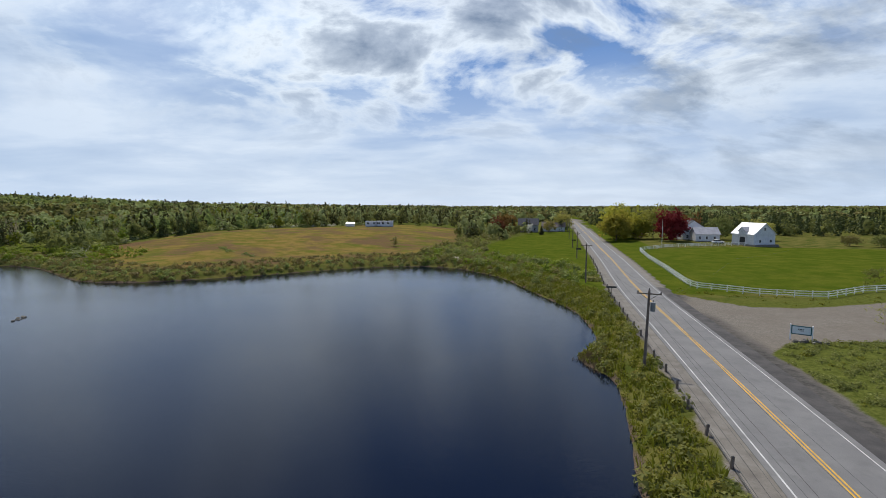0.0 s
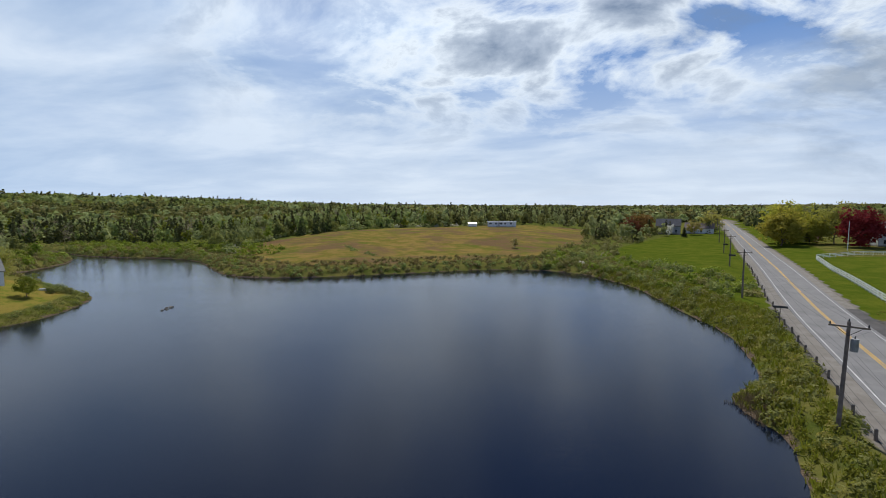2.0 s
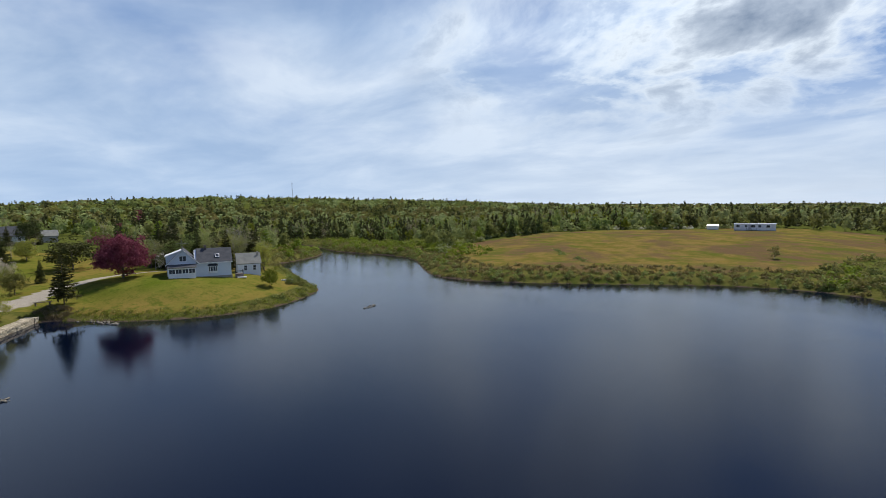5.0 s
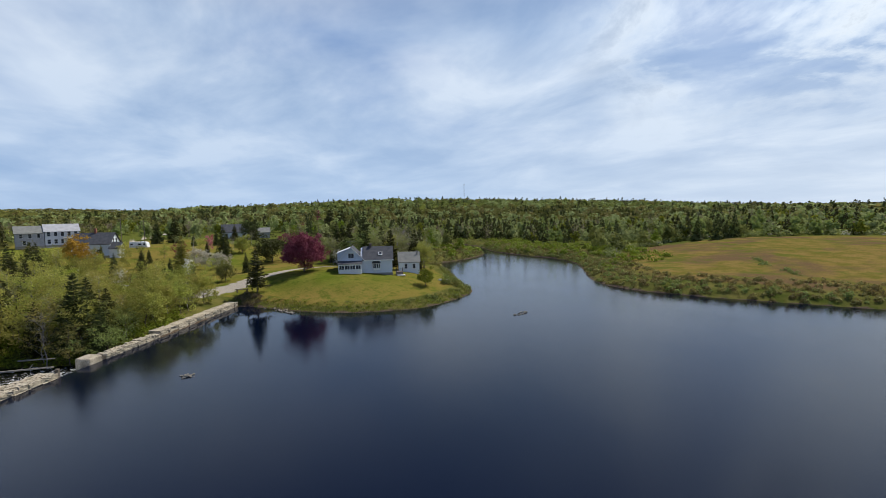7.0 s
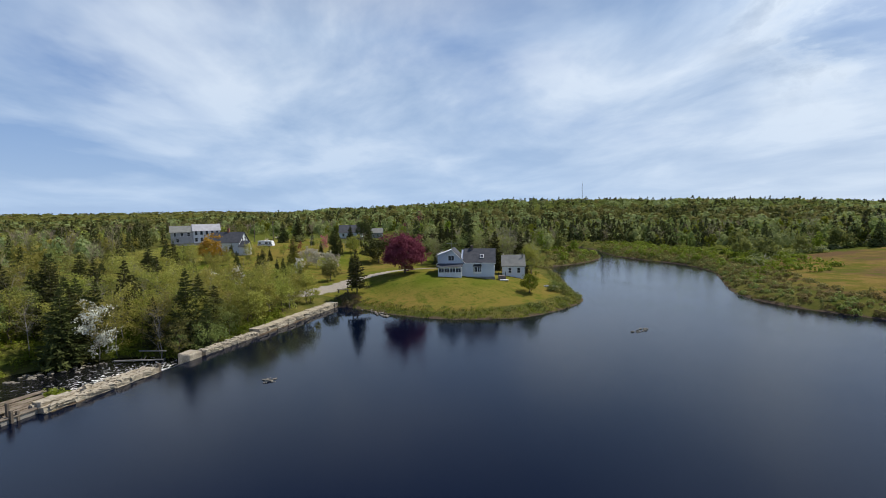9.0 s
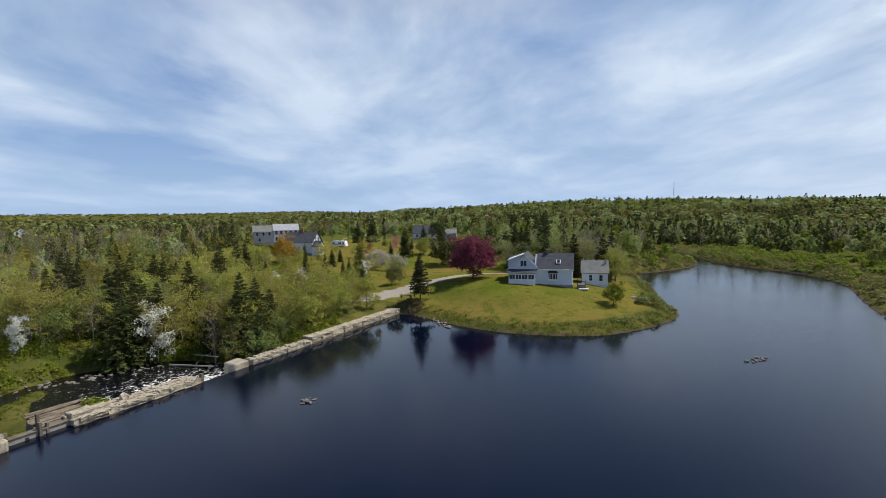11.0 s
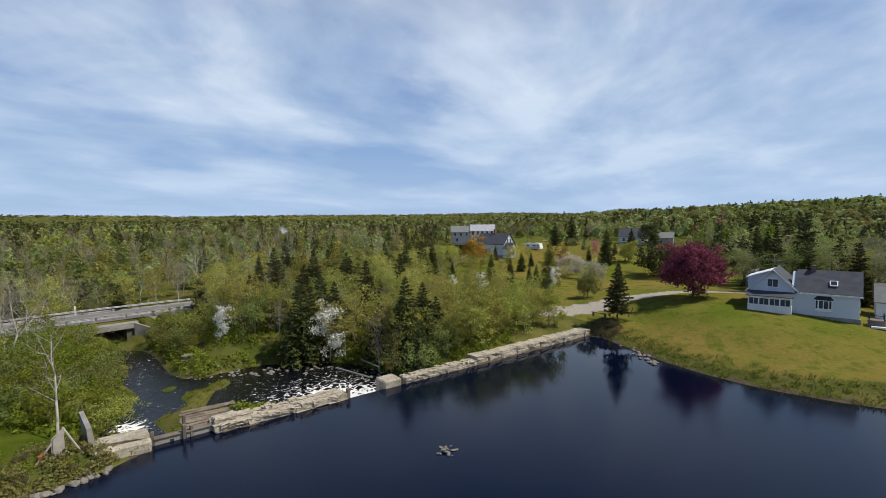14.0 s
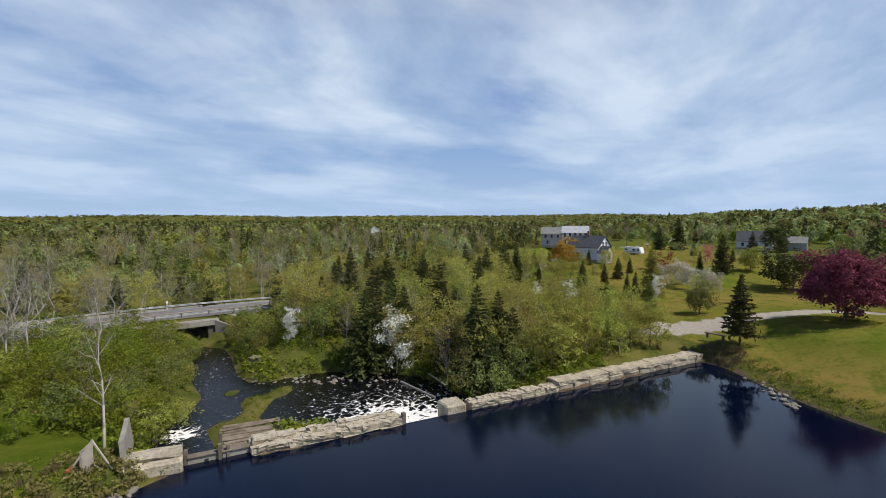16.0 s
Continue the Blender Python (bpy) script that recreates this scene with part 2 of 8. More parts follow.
    c = m.mix(edge(w2[0]), rough, forest)
    c = m.mix(edge(w1[1]), c, brown)
    c = m.mix(edge(w2[2]), c, meadow)
    c = m.mix(edge(w1[0]), c, lawn)
    c = m.mix(edge(w1[2]), c, gravel)
    c = m.mix(edge(w2[1]), c, stone)
    c = m.hsv(c, val=m.math("ADD", m.math("MULTIPLY", fine, 0.7), 0.65))
    m.colour(c)
    m.bump(m.math("ADD", fine, m.math("MULTIPLY", pebble, 0.3)), 0.6, 0.15)
    return m.mat


def water_material(name, deep, ripple, rough=0.06):
    m = Nodes(name, rough, 0.0, 0.5)
    m.bsdf.inputs["IOR"].default_value = 1.333
    m.put(m.bsdf.inputs["Specular Tint"], (0.70, 0.86, 1.0))
    m.colour(m.mix(m.noise(0.05, 3), deep, tuple(v * 1.6 for v in deep)))
    h = m.math("ADD", m.math("MULTIPLY", m.noise(1.1, 3, 0.6, None, (1.0, 2.1, 1), 0.4), 0.45), m.math("MULTIPLY", m.noise(4.2, 3, 0.6, None, (1.0, 1.9, 1), 0.3), 0.85))
    h = m.math("ADD", h, m.math("MULTIPLY", m.noise(9.0, 2, 0.5, None, (1.0, 1.6, 1), 0.2), 0.2))
    calm = m.ramp(m.noise(0.022, 3, 0.5, None, (1, 1.8, 1)), [(0.36, 0.45), (0.62, 1.0)])
    # sheltered water in the corner by the dam
    off = m.n.new("ShaderNodeVectorMath")
    off.operation = "DISTANCE"
    m.l.new(m.place, off.inputs[0])
    off.inputs[1].default_value = (-100.0, 27.0, 0.0)
    lee = m.ramp(m.math("DIVIDE", off.outputs["Value"], 100.0), [(0.12, 0.12), (0.50, 1.0)])
    m.bump(m.math("MULTIPLY", h, m.math("MULTIPLY", calm, lee)), ripple, 0.12)
    return m.mat


MAT_GROUND = ground_material()
MAT_WATER = water_material("pond_water", (0.0008, 0.0026, 0.0098), 0.135, 0.03)
MAT_ROCK = surface("rock", (0.17, 0.15, 0.115), (0.27, 0.245, 0.20), 1.5, 14, 0.9, 0.5, dirt=(0.08, 0.075, 0.05))
MAT_GRANITE = surface("granite", (0.50, 0.435, 0.325), (0.31, 0.265, 0.195), 1.6, 6, 0.9, 0.9, dirt=(0.10, 0.09, 0.055), depth=0.10)
MAT_CONCRETE = surface("concrete", (0.34, 0.315, 0.27), (0.25, 0.23, 0.195), 0.6, 12, 0.9, 0.3, dirt=(0.18, 0.17, 0.15))
MAT_ASPHALT = surface("asphalt", (0.150, 0.148, 0.146), (0.185, 0.183, 0.178), 0.35, 20, 0.9, 0.2, dirt=(0.115, 0.113, 0.11), local=False)
MAT_SHOULDER = surface("road_shoulder", (0.15, 0.135, 0.115), (0.20, 0.185, 0.16), 0.5, 9, 0.95, 0.5, dirt=(0.10, 0.09, 0.075), local=False)
MAT_SKIRT = surface("dark_asphalt_apron", (0.050, 0.047, 0.046), (0.082, 0.077, 0.072), 0.6, 12, 0.95, 0.4, local=False)
MAT_LINE_W = surface("white_road_paint", (0.56, 0.56, 0.54), (0.34, 0.34, 0.33), 0.8, 10, 0.7, 0.0, local=False)
MAT_LINE_Y = surface("yellow_road_paint", (0.62, 0.36, 0.03), (0.48, 0.30, 0.05), 0.8, 10, 0.7, 0.0, local=False)
MAT_POLE = surface("weathered_pole_wood", (0.13, 0.10, 0.08), (0.20, 0.165, 0.135), 2, 25, 0.9, 0.4)
MAT_GREYWOOD = surface("grey_driftwood", (0.20, 0.165, 0.125), (0.13, 0.105, 0.08), 1.5, 18, 0.9, 0.5, dirt=(0.10, 0.09, 0.06))
MAT_WHITE = surface("white_paint", (0.80, 0.80, 0.80), (0.72, 0.72, 0.71), 0.7, 16, 0.6, 0.05)
MAT_BARK = surface("bark", (0.085, 0.068, 0.05), (0.14, 0.115, 0.09), 3, 20, 0.95, 0.5)
MAT_GREYBARK = surface("grey_bark", (0.235, 0.215, 0.18), (0.34, 0.315, 0.27), 3, 20, 0.95, 0.4)
MAT_PALEBARK = surface("pale_birch_bark", (0.29, 0.265, 0.225), (0.40, 0.365, 0.315), 3, 20, 0.9, 0.3)
MAT_SHINGLE = surface("grey_shingles", (0.052, 0.055, 0.064), (0.080, 0.083, 0.092), 1.2, 12, 0.85, 0.4)
MAT_GLASS = surface("window_glass", (0.02, 0.025, 0.03), (0.035, 0.04, 0.05), 1, 4, 0.08, 0.0, specular=0.6)
MAT_METAL = surface("galvanised_metal", (0.30, 0.31, 0.31), (0.22, 0.23, 0.23), 2, 20, 0.6, 0.05, 0.7)
MAT_DARK = surface("dark_metal", (0.03, 0.03, 0.032), (0.05, 0.05, 0.05), 2, 20, 0.6, 0.05)

LEAF = {
    "spring": foliage("spring_leaves", (0.255, 0.272, 0.045), (0.420, 0.400, 0.095), 0.2, 0.3, True, 0.55),
    "yellow": foliage("yellow_green_leaves", (0.340, 0.335, 0.065), (0.500, 0.455, 0.125), 0.2, 0.3, True, 0.55),
    "pale": foliage("pale_sage_leaves", (0.235, 0.270, 0.092), (0.365, 0.385, 0.155), 0.2, 0.3, True, 0.5),
    "mid": foliage("mid_green_leaves", (0.150, 0.180, 0.045), (0.270, 0.282, 0.085), 0.2, 0.3, True, 0.52),
    "olive": foliage("olive_brown_leaves", (0.18, 0.165, 0.05), (0.275, 0.24, 0.08), 0.2, 0.3, True, 0.5),
    "spruce": foliage("spruce_needles", (0.046, 0.054, 0.016), (0.098, 0.102, 0.030), 0.2, 0.25, True, 0.2),
    "twig": foliage("grey_brown_twigs", (0.235, 0.195, 0.125), (0.36, 0.30, 0.20), 0.2, 0.2, True, 0.4),
    "beech": foliage("copper_beech_leaves", (0.135, 0.030, 0.058), (0.300, 0.080, 0.130), 0.1, 0.35, True, 0.4),
    "red": foliage("red_maple_leaves", (0.130, 0.014, 0.034), (0.230, 0.028, 0.058), 0.15, 0.3, True, 0.35),
    "rust": foliage("rusty_bud_leaves", (0.19, 0.085, 0.025), (0.27, 0.125, 0.04), 0.2, 0.3, True, 0.35),
    "blossom": foliage("white_blossom", (0.62, 0.60, 0.50), (0.80, 0.80, 0.74), 0.1, 0.2, True, 0.3),
    "pink": foliage("pink_blossom", (0.42, 0.12, 0.18), (0.58, 0.24, 0.30), 0.1, 0.2, True, 0.3),
    "amber": foliage("orange_yellow_leaves", (0.46, 0.33, 0.03), (0.58, 0.44, 0.06), 0.15, 0.3, True, 0.45),
    "cream": foliage("cream_blossom", (0.44, 0.41, 0.30), (0.64, 0.59, 0.47), 0.1, 0.2, True, 0.35),
    "lime": foliage("bright_maple_leaves", (0.33, 0.345, 0.035), (0.48, 0.465, 0.075), 0.15, 0.3, True, 0.6),
    "brush": foliage("brown_brushwood", (0.125, 0.090, 0.055), (0.21, 0.16, 0.09), 0.2, 0.2, True, 0.3),
    "reed": foliage("dry_reeds", (0.18, 0.165, 0.045), (0.28, 0.235, 0.085), 0.2, 0.3, True, 0.4),
    "grass": foliage("long_grass", (0.135, 0.175, 0.014), (0.235, 0.250, 0.030), 0.2, 0.3, True, 0.45),
}

# ---- mesh helpers ----


def part(name, bm, material, parent=None, label=""):
    """Links a bmesh as one mesh object, under a thing or a part."""
    me = bpy.data.meshes.new(name)
    bm.to_mesh(me)
    bm.free()
    me.materials.append(material)
    ob = new(name, me)
    ob.parent = parent
    if label:
        ob["label"] = label
    return ob


def array_mesh(name, verts, faces, material, smooth=False):
    me = bpy.data.meshes.new(name)
    me.from_pydata(verts if isinstance(verts, list) else verts.tolist(), [], faces if isinstance(faces, list) else faces.tolist())
    me.materials.append(material)
    if smooth:
        me.polygons.foreach_set("use_smooth", [True] * len(me.polygons))
    return me


def mesh_part(name, verts, faces, material, parent=None, label="", smooth=False):
    ob = new(name, array_mesh(name, verts, faces, material, smooth))
    ob.parent = parent
    if label:
        ob["label"] = label
    return ob


def thing(name, m, label, category, group="", kind=""):
    ob = new(name)
    ob.empty_display_size = 0.3
    ob.matrix_world = m
    return tagged(ob, label, category, group, kind)


def box(bm, cx, cy, cz, sx, sy, sz, turn=0.0, bevel=0.0, m=None):
    """A box by its centre and sizes, turned about z, with its edges bevelled."""
    mm = Matrix.Translation((cx, cy, cz)) @ Matrix.Rotation(radians(turn), 4, "Z") @ Matrix.Diagonal((sx, sy, sz, 1))
    if m is not None:
        mm = m @ mm
    r = bmesh.ops.create_cube(bm, size=1.0, matrix=mm)
    if bevel:
        edges = list({e for v in r["verts"] for e in v.link_edges})
        bmesh.ops.bevel(bm, geom=edges, offset=bevel, segments=1, affect="EDGES", clamp_overlap=True)
    return r["verts"]


def tube(bm, a, b, r0, r1, sides=8):
    a, b = Vector(a), Vector(b)
    d = b - a
    q = d.to_track_quat("Z", "Y").to_matrix().to_4x4()
    bmesh.ops.create_cone(bm, cap_ends=True, segments=sides, radius1=r0, radius2=max(r1, 0.002), depth=d.length, matrix=Matrix.Translation((a + b) / 2) @ q)


def solid(bm, bottom, top):
    """A closed block between two loops of points with equal counts."""
    vb, vt = [bm.verts.new(p) for p in bottom], [bm.verts.new(p) for p in top]
    n = len(vb)
    bm.faces.new(vb[::-1])
    bm.faces.new(vt)
    for i in range(n):
        bm.faces.new((vb[i], vb[(i + 1) % n], vt[(i + 1) % n], vt[i]))


# ---- the lie of the land ----
EAST_SHORE = [(5, 0), (8.5, 12), (12, 27.5), (14.6, 35), (16.2, 40.8), (17.8, 47), (16.4, 51), (15.7, 55), (18.4, 58.5), (20.6, 61), (22, 70), (22.6, 80), (20.3, 89), (17.8, 102), (15.5, 114), (12.4, 122), (4, 135.5), (-7.5, 140.5), (-24, 136.5)]
KNOLL_SHORE = [(-37, 128), (-54, 117.5), (-68, 110.5), (-78, 108.8), (-88, 112), (-97, 119), (-107, 127.5), (-120, 137.5), (-135, 142), (-150, 141), (-162, 139.8), (-174, 141), (-187, 146), (-204, 152.5), (-219, 154)]
FAR_SHORE = [(-224, 149), (-218, 140.5), (-204, 134), (-191, 133), (-180, 136.5), (-171, 134.5), (-164, 129.5), (-156, 121), (-151, 112), (-147, 103), (-146, 94)]
MARSH = np.array([(-104, 128), (-118, 152), (-140, 162), (-165, 167), (-188, 171), (-212, 170), (-231, 160), (-234, 146), (-226, 132), (-205, 122), (-182, 125), (-168, 122), (-160, 120)], float)
HOUSE_SHORE = [(-132, 95), (-119, 89.6), (-102, 82.8), (-94, 80.6), (-90, 78.3), (-86, 73), (-83.4, 68.5), (-80.9, 62.7), (-80.9, 57.9), (-82.9, 50.9), (-85.7, 46), (-89.6, 41.5), (-95, 37.6), (-99.6, 34.3)]
DAM_A, DAM_B = (-54.42, 2.58), (-101.02, 32.08)
SOUTH_SHORE = [(-101.09, 31.97), (-58.22, 4.81), (-58.48, 4.02), (-54.76, 1.67), (-51.5, 2.4), (-47.7, 0.8), (-35, -8), (-12, -13)]


def rounded(line):
    """Cuts the corners of an open line."""
    out = [line[0]]
    for a, b in zip(line[:-1], line[1:]):
        out += [tuple(0.75 * p + 0.25 * q for p, q in zip(a, b)), tuple(0.25 * p + 0.75 * q for p, q in zip(a, b))]
    return out + [line[-1]]


EAST_SHORE, KNOLL_SHORE, FAR_SHORE, HOUSE_SHORE = rounded(EAST_SHORE), rounded(KNOLL_SHORE), rounded(FAR_SHORE), rounded(HOUSE_SHORE)
POND = np.array(EAST_SHORE + KNOLL_SHORE + FAR_SHORE + HOUSE_SHORE + SOUTH_SHORE, float)
STREAM = np.array([(-73.5, 9), (-76.5, 1.5), (-73.5, -6), (-69, -13), (-71.5, -20), (-76.5, -28), (-80.2, -36), (-84, -46), (-90, -60), (-96, -80)], float)
ROAD = np.array([(172, 640), (112, 392), (87, 290), (62.5, 190), (50.4, 140), (40, 100), (36.2, 85.5), (31.6, 63.5), (27.2, 43.9), (23.0, 25.8), (16.5, 0), (3, -26), (-18, -41), (-42, -50), (-66, -50.2), (-80, -45.2), (-96, -36.6), (-118, -23), (-146, -16), (-200, -22), (-240, -12), (-300, -2), (-500, 20)], float)
SIDE_STREAM = np.array([(-57.5, -2.5), (-60, -8), (-65, -13.5), (-70.5, -19)], float)
DRIVE = np.array([(-124, -19), (-118, -4), (-107, 14), (-106.5, 24), (-111, 33), (-117, 40), (-123, 47), (-124, 58)], float)


def seg_distance(px, py, line, closed=False):
    best = np.full(px.shape, 1e9)
    pts = np.vstack([line, line[:1]]) if closed else line
    for (ax, ay), (bx, by) in zip(pts[:-1], pts[1:]):
        dx, dy = bx - ax, by - ay
        t = np.clip(((px - ax) * dx + (py - ay) * dy) / (dx * dx + dy * dy), 0, 1)
        best = np.minimum(best, np.hypot(px - ax - t * dx, py - ay - t * dy))
    return best


def inside(px, py, poly):
    res = np.zeros(px.shape, bool)
    pts = np.vstack([poly, poly[:1]])
    for (ax, ay), (bx, by) in zip(pts[:-1], pts[1:]):
        cross = (ay > py) != (by > py)
        with np.errstate(divide="ignore", invalid="ignore"):
            res ^= cross & (px < (bx - ax) * (py - ay) / (by - ay) + ax)
    return res


def smooth(a, b, v):
    t = np.clip((v - a) / (b - a), 0, 1)
    return t * t * (3 - 2 * t)


def wobble(px, py, scale, seed=0):
    """Cheap smooth unevenness, about -1 to 1."""
    s = 0
    for k, (a, b, c) in enumerate(((1.0, 0.6, 0.3), (-0.7, 1.1, 1.9), (1.7, -0.9, 4.1), (0.4, 1.9, 2.2))):
        s = s + np.sin((px * a + py * b) / scale + c + seed * (1.3 + k))
    return s / 4


def pond_distance(px, py):
    """Metres from the pond's shore, negative on the water."""
    d = seg_distance(px, py, POND, True)
    return np.where(inside(px, py, POND), -d, d)


def bump_at(px, py, x, y, rx, ry, turn=0.0):
    c, s = math.cos(radians(turn)), math.sin(radians(turn))
    u, v = (px - x) * c + (py - y) * s, -(px - x) * s + (py - y) * c
    return np.exp(-((u / rx) ** 2 + (v / ry) ** 2))


def land(px, py):
    """Height of the ground."""
    px, py = np.asarray(px, float), np.asarray(py, float)
    d = pond_distance(px, py)
    far = np.hypot(px, py)
    yaw = np.degrees(np.arctan2(-px, py))
    h = 2.0 + 0.25 * wobble(px, py, 23.0)
    # the brown knoll north of the pond
    knoll = smooth(0, 75, d) * smooth(-185, -95, px + 0.35 * (py - 150)) * smooth(40, -30, px) * smooth(90, 115, py)
    h = h + 4.6 * knoll
    # the house's point of land, and the ground that climbs west of it
    h = h + 2.6 * bump_at(px, py, -109, 54, 17, 19, 20) + 1.2 * smooth(-100, -140, px) * smooth(120, 60, py)
    h = h + 3.0 * smooth(-135, -190, px) * smooth(140, 90, py)
    # pasture by the barn
    h = h + 1.0 * smooth(60, 110, px)
    # hills behind
    ridge = smooth(350, 1350, far) * smooth(4, 62, yaw) * smooth(110, 66, yaw)
    h = h + 40 * ridge * (1 + 0.12 * wobble(px, py, 160.0, 2)) + 2 * smooth(220, 620, far) * smooth(12, 30, yaw) * smooth(112, 80, yaw)
    h = h + 10 * smooth(1500, 3500, far) * (1 + 0.6 * wobble(px, py, 500.0, 5))
    west = smooth(88, 102, yaw) + smooth(-150, -170, yaw)
    h = h + 30 * smooth(1300, 3200, far) * west * (1 + 0.35 * wobble(px, py, 420.0, 7)) + 3.0 * wobble(px, py, 85.0, 3) * smooth(230, 420, far) * west
    # valley below the dam
    side = (px - DAM_A[0]) * (DAM_B[1] - DAM_A[1]) - (py - DAM_A[1]) * (DAM_B[0] - DAM_A[0])
    down = np.where(side < 0, 1.0, 0.0)
    ds = np.minimum(seg_distance(px, py, STREAM), seg_distance(px, py, SIDE_STREAM) + 5.3)
    ds = ds + 4.6 * smooth(-9, -16, py) - 2.5 * bump_at(px, py, -76, 0, 6, 8)
    valley = smooth(15, 4.5, ds) * smooth(-2, 3, -side / 55.0)
    islet = 1.2 * bump_at(px, py, -68.4, -8.4, 3.4, 1.8, 60) + 1.15 * bump_at(px, py, -72.7, -9.0, 2.4, 1.5, 25) + 1.05 * bump_at(px, py, -69.6, -13.9, 1.5, 1.1, 25) + 0.9 * bump_at(px, py, -65.5, -6.0, 1.5, 0.9, 25)
    h = h * (1 - 0.75 * smooth(40, 12, ds) * smooth(-2, 3, -side / 55.0))
    h = h * (1 - valley) + valley * (-3.0 + islet)
    # banks of the pond
    bank = np.where(d > 0, 0.05 + 1.2 * smooth(0, 3.5, d) + np.maximum(h - 1.25, -9) * smooth(1.5, 14, d), -1.6 * smooth(0, 4, -d) - 0.05)
    pond_zone = smooth(24, 10, d)
    below = smooth(-0.5, 2.5, -side / 55.0) * smooth(-103, -99, px) * smooth(-52, -55, px) * smooth(30, 22, ds + 0 * d)
    h = np.where(d > 0, np.where(below > 0, h * below + bank * (1 - below), bank), bank)
    corner = bump_at(px, py, -104.5, 36.0, 4.0, 4.0) * np.where(d > 0, smooth(0.0, 1.6, d), 0)
    h = np.where(corner > 0.02, np.maximum(h, 2.1 * np.minimum(1, 1.6 * corner)), h)
    # road bed
    dr = seg_distance(px, py, ROAD)
    on = smooth(10.5, 5.5, dr) * (1 - smooth(8, 3.5, ds) * smooth(-30, -36, py)) * np.where(d > 0, smooth(0, 2.5, d), 0)
    h = h * (1 - on) + ROAD_Z * on
    return h


ROAD_Z = 1.96


def land_z(x, y):
    return float(land(np.array([x]), np.array([y]))[0])


def axis(lo, hi, step, reach, grow=1.22):
    inner = list(np.arange(lo, hi + step / 2, step))
    out, s = [], step
    while (out[-1] if out else 0) < reach:
        s = min(s * grow, 320)
        out.append((out[-1] if out else 0) + s)
    return np.array([lo - v for v in out[::-1]] + inner + [hi + v for v in out])


gx, gy = axis(-205, 118, 1.4, 4300), axis(-85, 250, 1.4, 4300)
GX, GY = np.meshgrid(gx, gy)
px, py = GX.ravel(), GY.ravel()
gz = land(px, py)
nx, ny = len(gx), len(gy)
ids = np.arange(nx * ny).reshape(ny, nx)
quads = np.stack([ids[:-1, :-1], ids[:-1, 1:], ids[1:, 1:], ids[1:, :-1]], -1).reshape(-1, 4)
ground_mesh = array_mesh("ground", np.stack([px, py, gz], 1), quads, MAT_GROUND, True)
d_pond, d_road, d_drive, d_stream = pond_distance(px, py), seg_distance(px, py, ROAD), seg_distance(px, py, DRIVE), seg_distance(px, py, STREAM)
LOT = np.array([(31, 30), (34, 40), (35.5, 50), (42, 55), (52, 54), (72, 55), (90, 62), (90, 78), (71, 76), (56, 73), (49, 74), (43, 84), (38, 86), (27, 46), (24, 30)], float)
PASTURE = np.array([(49, 93), (59, 86), (69, 82), (80, 87), (140, 90), (170, 160), (110, 172), (72, 172), (62, 143), (57, 121)], float)


def within(poly, soft):
    dd = seg_distance(px, py, poly, True)
    return smooth(-soft, soft, np.where(inside(px, py, poly), dd, -dd))


lawn_poly = np.array([(-103, 34), (-97, 38.5), (-91, 43), (-87, 48), (-84.5, 54), (-85, 62), (-89, 70), (-94, 77), (-106, 80), (-120, 84), (-132, 80), (-150, 60), (-160, 35), (-140, 18), (-112, 20)], float)
field_poly = np.array([(14, 130), (22, 108), (27, 92), (31, 80), (58, 190), (82, 288), (60, 300), (36, 240), (19, 190), (14, 158)], float)
knoll_poly = np.array([(-30, 142), (-55, 126), (-75, 119), (-95, 127), (-108, 141), (-119, 158), (-117, 172), (-104, 204), (-90, 234), (-62, 262), (-45, 290), (10, 290), (5, 190), (-10, 155)], float)
YARD = np.array([(-110, 20), (-140, 14), (-158, -22), (-260, -40), (-265, 30), (-190, 42), (-150, 62)], float)
cut = np.maximum(within(lawn_poly, 1.5), 0.8 * within(YARD, 4.0))
meadow = np.maximum(within(field_poly, 3.0), within(PASTURE, 1.5))
meadow = np.maximum(meadow, smooth(26, 30, px) * smooth(22, 16, d_road) * smooth(80, 90, py))
brownf = within(knoll_poly, 4.0)
gravel = np.maximum(within(LOT, 0.8), smooth(2.6, 1.6, d_drive))
gravel = np.maximum(gravel, smooth(6.2, 5.4, d_road))
open_land = np.maximum.reduce([cut, meadow, brownf, gravel, smooth(40, 25, d_road) * smooth(60, 100, py), smooth(18, 12, d_pond), smooth(80, 110, px)])
far_out = np.hypot(px, py)
clearing = smooth(94, 104, np.degrees(np.arctan2(-px, py))) * smooth(0.25, 0.5, wobble(px, py, 30.0, 6)) * smooth(205, 250, far_out)
cut = np.maximum(cut, 0.9 * clearing)
forest = np.clip(1 - open_land - clearing - within(MARSH, 3.0), 0, 1) * (1 - 0.75 * smooth(90, 99, np.degrees(np.arctan2(-px, py))))
shore = np.maximum(np.where(px < -60, smooth(0.9, 0.2, d_pond), smooth(0.4, 0.05, d_pond)), smooth(-1.95, -2.2, gz) * smooth(8, 4, py) * 0.45)
verge = smooth(29, 31, px) * smooth(100, 90, px) * smooth(26, 29, py) * smooth(95, 90, py)
meadow = np.maximum(meadow, verge * 0.30)
meadow = np.maximum(meadow, within(np.array([(-63, -8), (-52, -1), (-44, -2), (-20, -12), (-20, -35), (-46, -34), (-52, -16)], float), 1.5))
worn = smooth(9.5, 5.0, d_road) * smooth(18, 26, px) * smooth(95, 84, py) * smooth(0, 10, py) * smooth(-0.6, 0.6, wobble(px, py, 7.0, 4) + 0.55)
